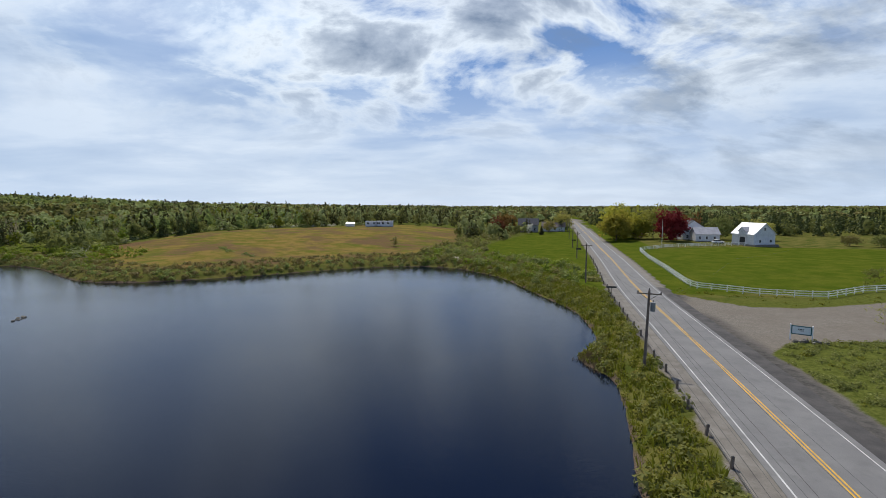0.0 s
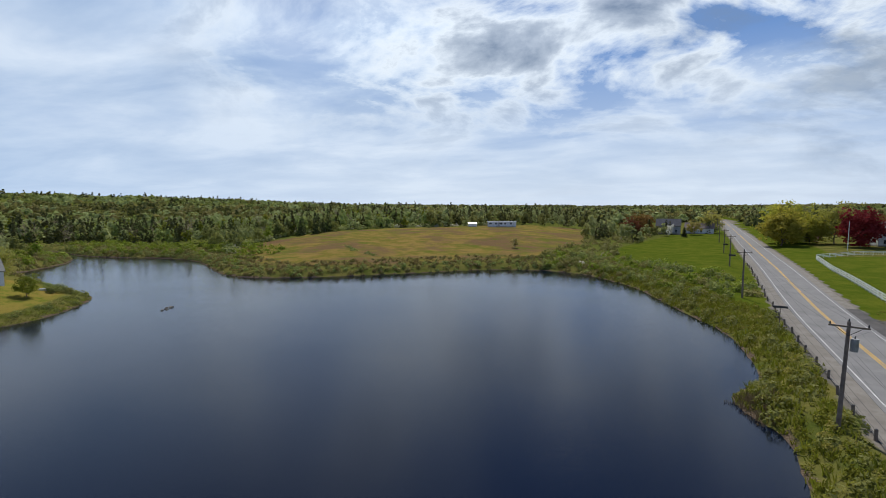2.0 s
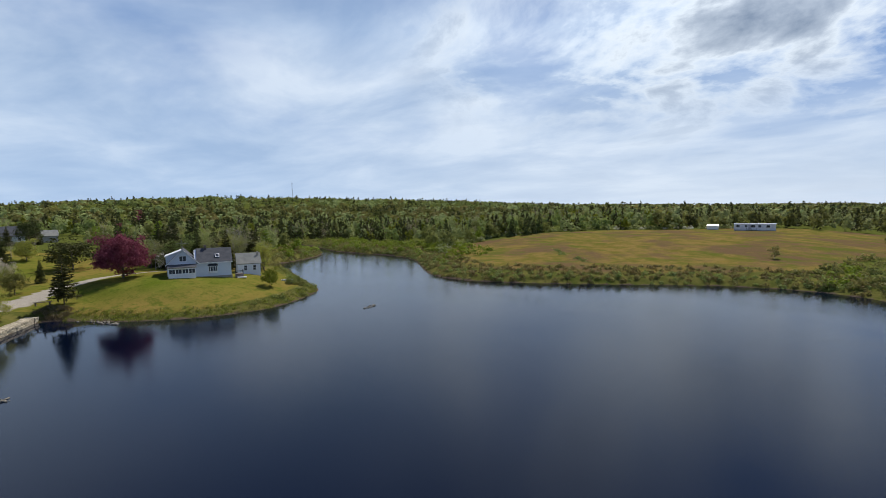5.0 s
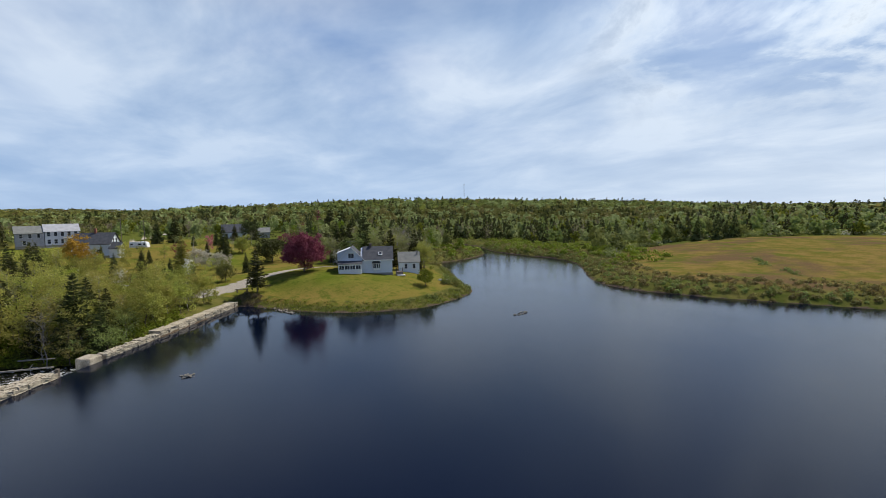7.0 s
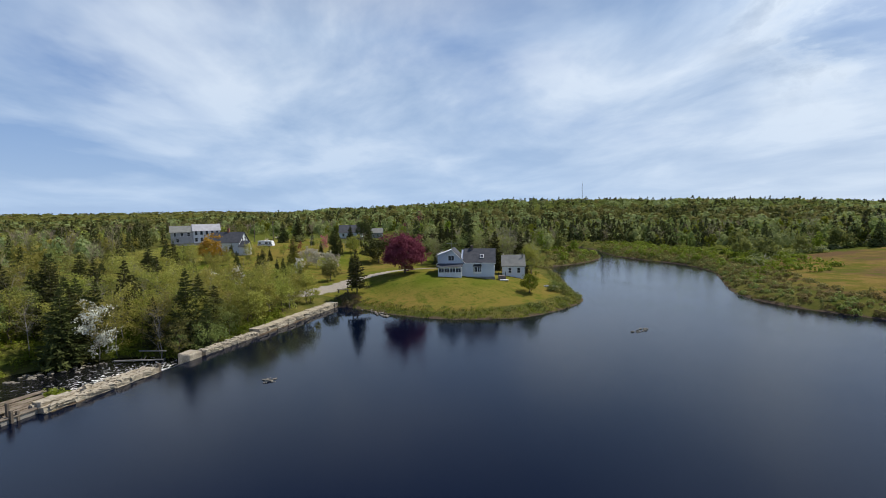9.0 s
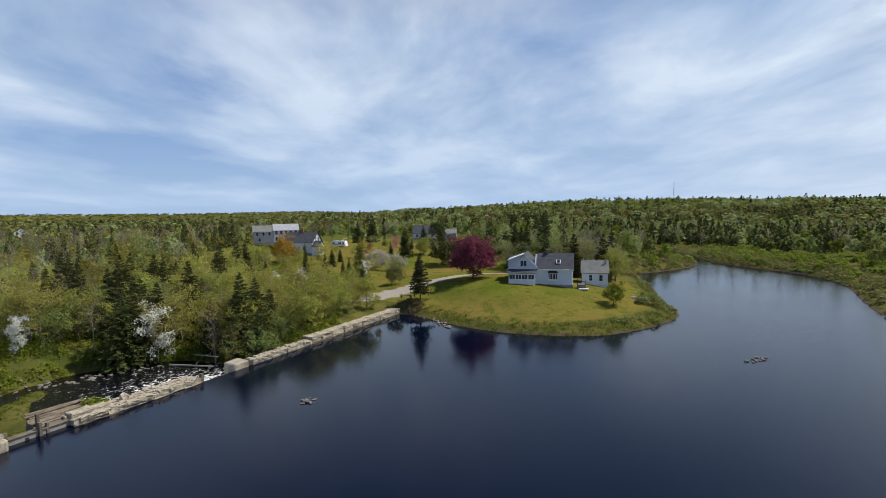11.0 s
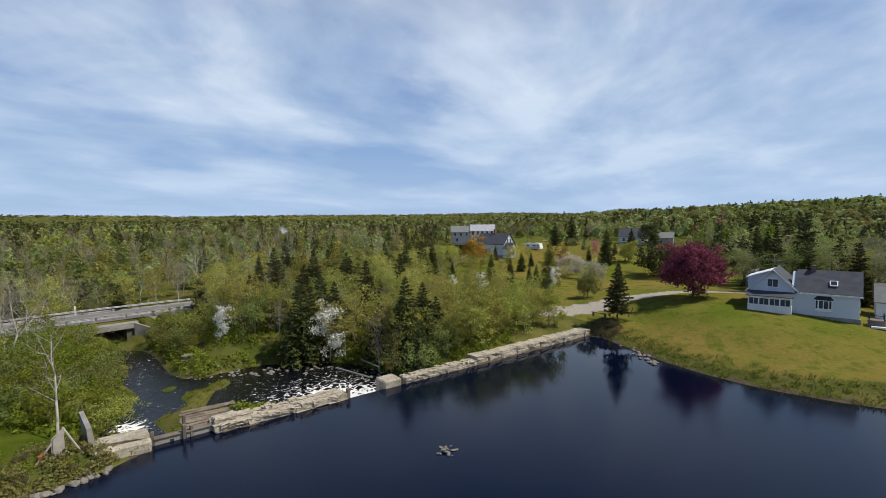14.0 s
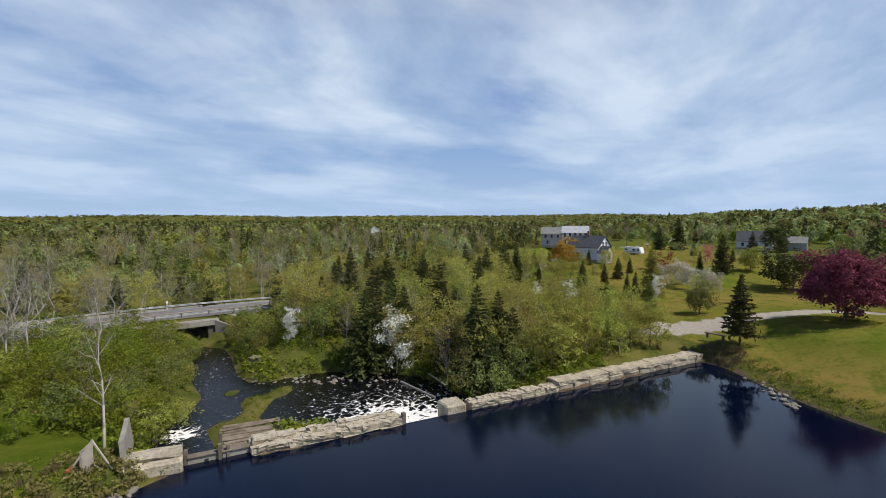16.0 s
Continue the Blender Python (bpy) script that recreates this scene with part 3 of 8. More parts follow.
for name, chans in (("cover_a", (cut, brownf, gravel)), ("cover_b", (forest, shore, meadow)), ("cover_c", (worn, worn, worn))):
    at = ground_mesh.color_attributes.new(name, "FLOAT_COLOR", "POINT")
    at.data.foreach_set("color", np.stack([*chans, np.ones(len(px))], 1).astype(np.float32).ravel())
tagged(new("ground", ground_mesh), "rolling grassland and forest floor round the pond", "ground", kind="structure")

# the pond: its sheet runs under the banks and ends at the dam
pond_bm = bmesh.new()
centre = Vector((-45, 70, 0))


def outward(p, q, r, m=4.0):
    t = Vector((r[0] - p[0], r[1] - p[1], 0)).normalized()
    return Vector((q[0] + t.y * m, q[1] - t.x * m, 0))


n_free = len(EAST_SHORE) + len(KNOLL_SHORE) + len(FAR_SHORE) + len(HOUSE_SHORE)
loop = []
for i in range(len(POND)):
    p, q, r = POND[i - 1], POND[i], POND[(i + 1) % len(POND)]
    keep = n_free - 1 <= i <= n_free + 3
    loop.append(Vector((q[0], q[1], 0)) if keep else outward(p, q, r, 3.0))
face = pond_bm.faces.new([pond_bm.verts.new(v) for v in loop])
if face.normal.z < 0:
    face.normal_flip()
face.normal_update()
if face.normal.z < 0:
    bmesh.ops.reverse_faces(pond_bm, faces=[face])
bmesh.ops.triangulate(pond_bm, faces=[face])
tagged(part("water", pond_bm, MAT_WATER), "dark rippled water of a mill pond", "water", kind="structure")

# ---- road ----


def resample(line, step):
    pts = [line[0]]
    for a, b in zip(line[:-1], line[1:]):
        n = max(1, int(np.hypot(*(b - a)) / step))
        pts += [a + (b - a) * (k + 1) / n for k in range(n)]
    pts = np.array(pts)
    for _ in range(6):
        pts[1:-1] = 0.25 * pts[:-2] + 0.5 * pts[1:-1] + 0.25 * pts[2:]
    return pts


ROAD_LINE = resample(ROAD, 5.0)


def ribbon(line, lo, hi, z, thick=0.0, z_of=None):
    """A strip along a line, from lo to hi metres to its left side."""
    t = np.gradient(line, axis=0)
    t /= np.hypot(t[:, 0], t[:, 1])[:, None]
    nrm = np.stack([-t[:, 1], t[:, 0]], 1)
    a, b = line + nrm * lo, line + nrm * hi
    za = np.full(len(a), z)
    verts = np.vstack([np.column_stack([a, za]), np.column_stack([b, za])])
    n = len(a)
    faces = [(i, n + i, n + i + 1, i + 1) for i in range(n - 1)]
    if thick:
        verts = np.vstack([verts, verts - np.array([0, 0, thick])])
        faces += [(2 * n + i, 2 * n + i + 1, i + 1, i)[::-1] for i in range(n - 1)] + [(3 * n + i, 3 * n + i + 1, n + i + 1, n + i) for i in range(n - 1)]
    return verts, faces


def strip(name, lo, hi, z, mat, label="", thick=0.0, line=ROAD_LINE):
    v, f = ribbon(line, lo, hi, z, thick)
    me = array_mesh(name, v, f, mat)
    bm = bmesh.new()
    bm.from_mesh(me)
    bmesh.ops.recalc_face_normals(bm, faces=bm.faces)
    up = sum(fc.normal.z * fc.calc_area() for fc in bm.faces)
    if up < 0:
        bmesh.ops.reverse_faces(bm, faces=bm.faces)
    bm.to_mesh(me)
    bm.free()
    return tagged(new(name, me), label, "road", kind="structure")


# looking along the line (it runs towards the dam) the pond lies on the right, at negative offsets
strip("road", -3.7, 3.75, ROAD_Z + 0.09, MAT_ASPHALT, "worn grey asphalt of a two-lane country road", 0.12)
strip("road_shoulder", -5.5, -3.7, ROAD_Z + 0.05, MAT_SHOULDER, "sandy gravel shoulder beside the road", 0.05)
near_lot = ROAD_LINE[(ROAD_LINE[:, 1] > 5) & (ROAD_LINE[:, 1] < 96) & (ROAD_LINE[:, 0] > 10)]
beyond = ROAD_LINE[(ROAD_LINE[:, 1] > 90) & (ROAD_LINE[:, 0] > 10)]
strip("road_apron", 3.75, 5.5, ROAD_Z + 0.05, MAT_SKIRT, "dark patched asphalt shoulder", 0.05, near_lot)
strip("road_shoulder", 3.75, 5.2, ROAD_Z + 0.046, MAT_SHOULDER, "sandy gravel shoulder beside the road", 0.05, beyond)
strip("trim_edge_line", -3.30, -3.19, ROAD_Z + 0.096, MAT_LINE_W, "white painted edge line")
strip("trim_far_edge_line", 3.18, 3.27, ROAD_Z + 0.096, MAT_LINE_W, "white painted edge line")
strip("trim_centre_line", -0.19, -0.07, ROAD_Z + 0.096, MAT_LINE_Y, "double yellow painted centre line")
strip("trim_centre_line_twin", 0.07, 0.19, ROAD_Z + 0.096, MAT_LINE_Y, "double yellow painted centre line")
# sealed cracks in the surface
for off, s0 in ((-2.05, 0), (-4.6, 1)):
    crack = ROAD_LINE.copy()
    crack += np.column_stack([wobble(crack[:, 1], crack[:, 0], 7, s0), np.zeros(len(crack))]) * 0.05
    strip("trim_crack", off - 0.022, off + 0.022, ROAD_Z + (0.093 if off > -3.7 else 0.056), MAT_SKIRT, "dark sealed crack along the road", 0.0, crack)

# ---- plants ----
RNG = np.random.default_rng(7)


def cards(centres, size, flat=0.3, aspect=1.5, rng=RNG, out=None, loose=0.55, tri=False):
    """Leaf clumps: one small four-sided leaf at each centre, bent along its middle; turned at random, or facing out."""
    n = len(centres)
    size = np.broadcast_to(size, n)
    if out is None:
        a = rng.normal(size=(n, 3))
        a[:, 2] *= flat
        a /= np.linalg.norm(a, axis=1)[:, None]
        b = rng.normal(size=(n, 3))
        b -= (b * a).sum(1)[:, None] * a
        b /= np.linalg.norm(b, axis=1)[:, None]
        nr = np.cross(a, b)
    else:
        nr = out / (np.linalg.norm(out, axis=1)[:, None] + 1e-6) + rng.normal(size=(n, 3)) * loose
        nr /= np.linalg.norm(nr, axis=1)[:, None] + 1e-6
        a = rng.normal(size=(n, 3))
        a -= (a * nr).sum(1)[:, None] * nr
        a /= np.linalg.norm(a, axis=1)[:, None] + 1e-6
        b = np.cross(nr, a)
    la, lb = a * (size * aspect / 2)[:, None], b * (size / 2)[:, None]
    if tri:
        v = np.stack([centres + la * 1.2, centres - la * 0.6 + lb * 1.1, centres - la * 0.6 - lb * 1.1], 1).reshape(-1, 3)
        return v, np.arange(3 * n).reshape(n, 3)
    bend = nr * (size * -0.16)[:, None]
    v = np.stack([centres - la + bend, centres + lb * 0.9, centres + la + bend, centres - lb * 0.9], 1).reshape(-1, 3)
    f = np.arange(4 * n).reshape(n, 4)
    return v, f


def limb_mesh(limbs, sides=4):
    """Tapered limbs (a, b, radius at a, radius at b) as one mesh."""
    vs, fs, k = [], [], 0
    for a, b, r0, r1 in limbs:
        a, b = np.array(a, float), np.array(b, float)
        d = b - a
        d = d / (np.linalg.norm(d) + 1e-9)
        u = np.cross(d, (0.3, 0.9, 0.2))
        u /= np.linalg.norm(u) + 1e-9
        w = np.cross(d, u)
        n = 3 if r0 < 0.03 else sides
        for c, r in ((a, r0), (b, r1)):
            for i in range(n):
                t = 2 * math.pi * i / n
                vs.append(c + (u * math.cos(t) + w * math.sin(t)) * r)
        fs += [(k + i, k + (i + 1) % n, k + n + (i + 1) % n, k + n + i) for i in range(n)]
        if n > 3:
            fs.append(tuple(k + n + i for i in range(n)))
        k += 2 * n
    return [tuple(v) for v in vs], fs


def branching(h, spread, start, rng, count, lift=0.55, r=0.14, twigs=2, lean=0.0):
    """Trunk and limbs of a broad-leaved tree, with the ends of its twigs."""
    limbs, tips = [], []
    top = np.array([lean * h, 0, h * 0.86])
    p0 = np.zeros(3)
    steps = 5
    pts = [p0 + (top - p0) * k / steps + (rng.normal(size=3) * 0.02 * h * (0 < k < steps)) for k in range(steps + 1)]
    pts[0] = np.array([0, 0, -0.4])
    for k in range(steps):
        limbs.append((pts[k], pts[k + 1], r * (1 - k / steps * 0.85), r * (1 - (k + 1) / steps * 0.85)))
    tips.append(pts[-1])
    for i in range(count):
        f = min(0.97, start + (1 - start) * (i + rng.uniform(0.0, 1.0)) / count * 0.95)
        base = np.array([np.interp(f * steps, range(steps + 1), [p[j] for p in pts]) for j in range(3)])
        ang = i * 2.4 + rng.normal() * 0.8
        reach = spread * (0.55 + 0.45 * math.sin(math.pi * min(1, 0.15 + 0.85 * (f - start) / (1 - start)))) * rng.uniform(0.6, 1.2)
        d = np.array([math.cos(ang), math.sin(ang), lift * rng.uniform(0.5, 1.6) + rng.normal() * 0.12])
        mid = base + d * reach * 0.55
        end = mid + (d + np.array([0, 0, 0.25]) + rng.normal(size=3) * 0.2) * reach * 0.45
        rr = r * 0.42 * (1 - 0.6 * f)
        limbs += [(base, mid, rr, rr * 0.6), (mid, end, rr * 0.6, rr * 0.25)]
        tips += [mid, end, (mid + end) / 2]
        for _ in range(twigs):
            q = base + (end - base) * rng.uniform(0.35, 0.9)
            e = q + (rng.normal(size=3) + np.array([0, 0, 0.5])) * reach * 0.28
            limbs.append((q, e, rr * 0.35, rr * 0.12))
            tips.append(e)
    return limbs, np.array(tips)


def leafy(h, spread, rng, start=0.25, count=14, clumps=26, per=16, size=0.3, lift=0.5, blob=0.75, r=0.13, dome=0.0, lean=0.0):
    """A broad-leaved tree: limbs, and leaf clumps gathered round the twigs."""
    limbs, tips = branching(h, spread, start, rng, count, lift, r, 2, lean)
    idx = rng.integers(0, len(tips), clumps)
    cen = tips[idx] + rng.normal(size=(clumps, 3)) * blob * 0.5
    if dome:
        extra = rng.normal(size=(int(clumps * dome), 3))
        extra /= np.linalg.norm(extra, axis=1)[:, None]
        extra[:, 2] = np.abs(extra[:, 2]) * 1.25 - 0.25
        rad = rng.uniform(0.72, 1.0, len(extra))[:, None]
        cen = np.vstack([cen, extra * rad * np.array([spread, spread, h * 0.52]) + np.array([0, 0, h * 0.44])])
    off = rng.normal(size=(len(cen), per, 3)) * blob * np.array([0.5, 0.5, 0.34])
    pts = (cen[:, None, :] + off).reshape(-1, 3)
    pts[:, 2] = np.maximum(pts[:, 2], h * 0.06)
    out = off.reshape(-1, 3) / blob * 1.1 + (pts - np.array([0, 0, h * 0.45])) / spread * 0.55 + np.array([0, 0, 0.35])
    return limbs, cards(pts, rng.uniform(0.7, 1.3, len(pts)) * size, 0.5, 1.4, rng, out)


def joined(*models):
    vs, fs, k = [], [], 0
    for v, f in models:
        vs.append(v)
        fs.append(f + k)
        k += len(v)
    return np.vstack(vs), np.vstack(fs)


def spruce(h, base, rng, whorls=20, arms=8, start=0.06, ragged=0.25):
    """A conifer: tiers of boughs round a straight trunk, each bough feathered with drooping side sprays."""
    limbs = [((0, 0, -0.3), (0, 0, h * 0.97), 0.016 * h, 0.012)]
    vs = []
    for w in range(whorls):
        f = start + (1 - start) * (w / whorls) ** 0.92
        reach = base * (1 - f) ** 0.82 * rng.uniform(1 - ragged, 1.1) + 0.14
        n = arms if f < 0.7 else arms - 3
        for i in range(n):
            ang = 2 * math.pi * (i + rng.uniform(-0.4, 0.4)) / n + w * 0.7
            ln = reach * rng.uniform(0.62, 1.15)
            d, s, z = np.array([math.cos(ang), math.sin(ang), 0]), np.array([-math.sin(ang), math.cos(ang), 0]), np.array([0, 0, 1.0])
            o = z * (f * h + rng.normal() * 0.18 * h / whorls)
            slope = -0.38 + 0.6 * f + rng.normal() * 0.06
            if ln > 1.3:
                limbs.append((o, o + d * ln * 0.8 + z * slope * ln * 0.8, 0.012 * ln + 0.006, 0.006))
            steps = int(min(6, max(2, ln / 0.42)))
            for q in range(steps):
                u = (q + 0.5) / steps
                p = o + d * ln * u + z * (slope * ln * u + 0.16 * ln * u * u)
                wd = (0.30 * ln * (1 - 0.72 * u) + 0.10) * rng.uniform(0.65, 1.25)
                length = ln / steps
                for side in (-1, 1):
                    tip = p + d * length * rng.uniform(0.7, 1.3) + s * side * wd - z * wd * rng.uniform(0.1, 0.42)
                    mid = (p + tip) / 2
                    vs += [p - d * length * 0.2, mid + d * length * 0.40 - z * 0.03, tip, mid - d * length * 0.45 - z * 0.05]
                hang = (0.16 * ln * (1 - 0.6 * u) + 0.14) * rng.uniform(0.7, 1.3)
                vs += [p - d * length * 0.7, p + z * 0.05, p + d * length * 0.8, p - z * hang + s * rng.normal() * 0.12]
            e = o + d * ln * 1.04 + z * (slope * ln + 0.18 * ln)
            vs += [e - d * length * 1.3, e - d * length * 0.6 + s * 0.07, e, e - d * length * 0.6 - s * 0.07]
    for i in range(3):
        d = np.array([math.cos(i * 2.1), math.sin(i * 2.1), 0]) * 0.1
        vs += [np.array([0, 0, h]), np.array([0, 0, h * 0.95]) + d, np.array([0, 0, h * 0.9]), np.array([0, 0, h * 0.95]) - d]
    n = whorls * arms * 3
    f = start + (1 - start) * rng.uniform(0, 1.0, n) ** 1.1
    t = rng.uniform(0, 2 * math.pi, n)
    q = (base * (1 - f) ** 0.82 + 0.1) * np.sqrt(rng.uniform(0.1, 0.95, n))
    fill_in = cards(np.column_stack([q * np.cos(t), q * np.sin(t), f * h - 0.25 * q]), rng.uniform(0.7, 1.3, n) * 0.042 * h * (1.15 - f), 0.25, 2.2, rng, np.column_stack([np.cos(t), np.sin(t), np.full(n, 0.55)]), 0.5)
    return limbs, joined((np.array(vs), np.arange(len(vs)).reshape(-1, 4)), fill_in)


def bare(h, spread, rng, count=16, r=0.11, twigs=7, fuzz=330):
    limbs, tips = branching(h, spread, 0.32, rng, count, 0.9, r, twigs)
    pts = tips[rng.integers(0, len(tips), fuzz)] + rng.normal(size=(fuzz, 3)) * 0.3
    return limbs, cards(pts, rng.uniform(0.7, 1.3, fuzz) * 0.035, 1.6, 16.0, rng)


def bush(w, h, rng, clumps=26, per=14, size=0.2):
    """A low shrub with an uneven top."""
    cen = rng.uniform(-1, 1, (clumps, 3)) * np.array([w / 2, w / 2, 0]) * 0.8
    rr = np.hypot(cen[:, 0], cen[:, 1]) / (w / 2)
    cen[:, 2] = rng.uniform(0.15, 1.0, clumps) * h * np.sqrt(np.maximum(0.1, 1 - rr ** 2)) * rng.uniform(0.7, 1.1, clumps)
    pts = (cen[:, None, :] + rng.normal(size=(clumps, per, 3)) * np.array([w * 0.10, w * 0.10, h * 0.10])).reshape(-1, 3)
    pts[:, 2] = np.maximum(pts[:, 2], 0.02)
    limbs = [((0, 0, -0.2), tuple(c * 0.8), 0.03, 0.01) for c in cen[:6]]
    return limbs, cards(pts, rng.uniform(0.7, 1.3, len(pts)) * size, 0.6, 1.5, rng, pts / np.array([w, w, h]) + np.array([0, 0, 0.25]))


def plant_proto(kind, leafs, bark, maker):
    """Trunk and crown meshes for one model of a plant; leafs None for a bare one."""
    out = maker()
    limbs, crown = out if isinstance(out, tuple) else (out, None)
    tm = array_mesh("trunk", *limb_mesh(limbs), bark, True)
    cm = array_mesh("crown", crown[0], crown[1], LEAF[leafs]) if crown is not None else None
    return kind, tm, cm, crown


def plant(proto, x, y, scale=1.0, turn=None, label="", category="tree", group="", z=None, name=None, leafs=None, tall=1.0):
    kind, tm, cm, _ = proto
    z = land_z(x, y) if z is None else z
    m = Matrix.Translation((x, y, z)) @ Matrix.Rotation(radians(RNG.uniform(0, 360) if turn is None else turn), 4, "Z") @ Matrix.Diagonal((scale, scale, scale * tall, 1))
    top = thing(name or kind, m, label, category, group)
    t = new("trunk", tm)
    t.parent = top
    if cm:
        c = new("crown", cm)
        c.parent = top
        if leafs:
            c.material_slots[0].link = "OBJECT"
            c.material_slots[0].material = LEAF[leafs]
    return top


def rg(seed):
    return np.random.default_rng(seed)


P_MAPLE = [plant_proto("broadleaf_tree", "spring", MAT_BARK, lambda s=s: leafy(9.0, 3.1, rg(s), 0.14, 18, 110, 15, 0.205, 0.55, 0.80)) for s in (1, 2, 3)]
P_SLIM = [plant_proto("slender_tree", "yellow", MAT_GREYBARK, lambda s=s: leafy(9.5, 2.2, rg(s), 0.14, 18, 98, 15, 0.18, 0.8, 0.70, 0.09)) for s in (4, 5, 6)]
P_ALDER = [plant_proto("alder_shrub", "mid", MAT_BARK, lambda s=s: leafy(4.6, 2.3, rg(s), 0.05, 14, 84, 14, 0.17, 0.7, 0.55, 0.05)) for s in (7, 8)]
P_SPRUCE = [plant_proto("spruce_tree", "spruce", MAT_BARK, lambda s=s, w=w: spruce(10.0, w, rg(s))) for s, w in ((9, 2.7), (10, 2.3), (11, 3.1))]
P_BARE = [plant_proto("bare_tree", "twig", MAT_GREYBARK, lambda s=s: bare(9.0, 2.6, rg(s), 13, 0.11, 7, 260)) for s in (12, 13, 29)]
P_BUSH = [plant_proto("bush", "mid", MAT_BARK, lambda s=s: bush(2.2, 1.5, rg(s))) for s in (14, 15, 16)]
P_BLOSSOM = [plant_proto("flowering_tree", "blossom", MAT_GREYBARK, lambda s=s: leafy(5.0, 1.6, rg(s), 0.10, 16, 120, 18, 0.14, 0.8, 0.45, 0.06)) for s in (17, 18)]
P_BEECH = plant_proto("copper_beech", "beech", MAT_BARK, lambda: leafy(8.6, 5.2, rg(19), 0.14, 34, 300, 24, 0.26, 0.3, 0.85, 0.26, 1.4))
P_ROUND = [plant_proto("rounded_tree", "spring", MAT_BARK, lambda s=s: leafy(8.0, 4.2, rg(s), 0.15, 22, 100, 15, 0.36, 0.4, 0.9, 0.2, 0.8)) for s in (20, 21)]

P_BROAD = [plant_proto("broad_tree", "lime", MAT_BARK, lambda s=s: leafy(8.4, 4.6, rg(s), 0.12, 24, 150, 15, 0.46, 0.4, 1.0, 0.2, 1.1)) for s in (22, 23)]


def far_cards(rng, h, w, n, size):
    """Needle clumps facing out of a conifer's outline, for woods in the middle distance."""
    f = rng.uniform(0.08, 1.0, n) ** 1.25
    t = rng.uniform(0, 2 * math.pi, n)
    q = (w * (1 - f) ** 0.8 + 0.1) * np.sqrt(rng.uniform(0.35, 1.15, n))
    pts = np.column_stack([q * np.cos(t), q * np.sin(t), f * h])
    return cards(pts, rng.uniform(0.7, 1.4, n) * size * (1.25 - 0.6 * f), 0.3, 1.5, rng, np.column_stack([np.cos(t), np.sin(t), np.full(n, 0.7)]), 0.4, True)


def far_crown(rng, h, w, lobes, per, size, low=0.22):
    """A lobed broad-leaved crown of leaf clumps that face outwards."""
    pts, out = [], []
    for i in range(lobes):
        f = 1.0 if i == 0 else rng.uniform(0.25, 0.9)
        ang = i * 2.4 + rng.normal() * 0.4
        r = w * 0.62 * math.sin(math.pi * min(0.98, 0.25 + 0.7 * f)) * rng.uniform(0.6, 1.1)
        rad = w * rng.uniform(0.36, 0.56)
        c = np.array([r * math.cos(ang), r * math.sin(ang), h * (low + (0.94 - low) * f) - rad * 0.8 * f])
        d = rng.normal(size=(per, 3))
        d[:, 2] = d[:, 2] * 0.9 + 0.35
        d /= np.linalg.norm(d, axis=1)[:, None]
        p = c + d * rad * rng.uniform(0.7, 1.1, per)[:, None]
        pts.append(p)
        out.append(d + (p - np.array([0, 0, h * 0.5])) * 0.35 / w)
    pts, out = np.vstack(pts), np.vstack(out)
    return cards(pts, rng.uniform(0.65, 1.35, len(pts)) * size, 0.6, 1.35, rng, out, 0.45, True)


def far_bare(rng, n, h, w, thick):
    """Fine upright limbs and twigs of a leafless tree."""
    vs = [(-thick, 0, -0.3), (thick, 0, -0.3), (thick * 0.3, 0, h * 0.8), (-thick * 0.3, 0, h * 0.8)]
    for i in range(n):
        a = rng.uniform(0, 2 * math.pi)
        z0 = h * rng.uniform(0.2, 0.72)
        d = np.array([math.cos(a), math.sin(a), rng.uniform(0.7, 2.2)])
        d /= np.linalg.norm(d)
        p = np.array([0, 0, z0]) + d * rng.uniform(0, 0.45) * w
        e = p + d * w * rng.uniform(0.5, 1.1) + rng.normal(size=3) * 0.25
        s = np.cross(d, rng.normal(size=3))
        s *= thick * rng.uniform(0.3, 0.8) / (np.linalg.norm(s) + 1e-6)
        vs += [p - s, p + s, e + s * 0.4, e - s * 0.4]
    return np.array(vs), np.arange(len(vs)).reshape(-1, 4)


def mesh_z(xs, ys):
    """Height of the ground's own mesh, cell by cell."""
    i, j = np.clip(np.searchsorted(gx, xs) - 1, 0, nx - 2), np.clip(np.searchsorted(gy, ys) - 1, 0, ny - 2)
    u, v = (xs - gx[i]) / (gx[i + 1] - gx[i]), (ys - gy[j]) / (gy[j + 1] - gy[j])
    g = gz.reshape(ny, nx)
    return (g[j, i] * (1 - u) + g[j, i + 1] * u) * (1 - v) + (g[j + 1, i] * (1 - u) + g[j + 1, i + 1] * u) * v


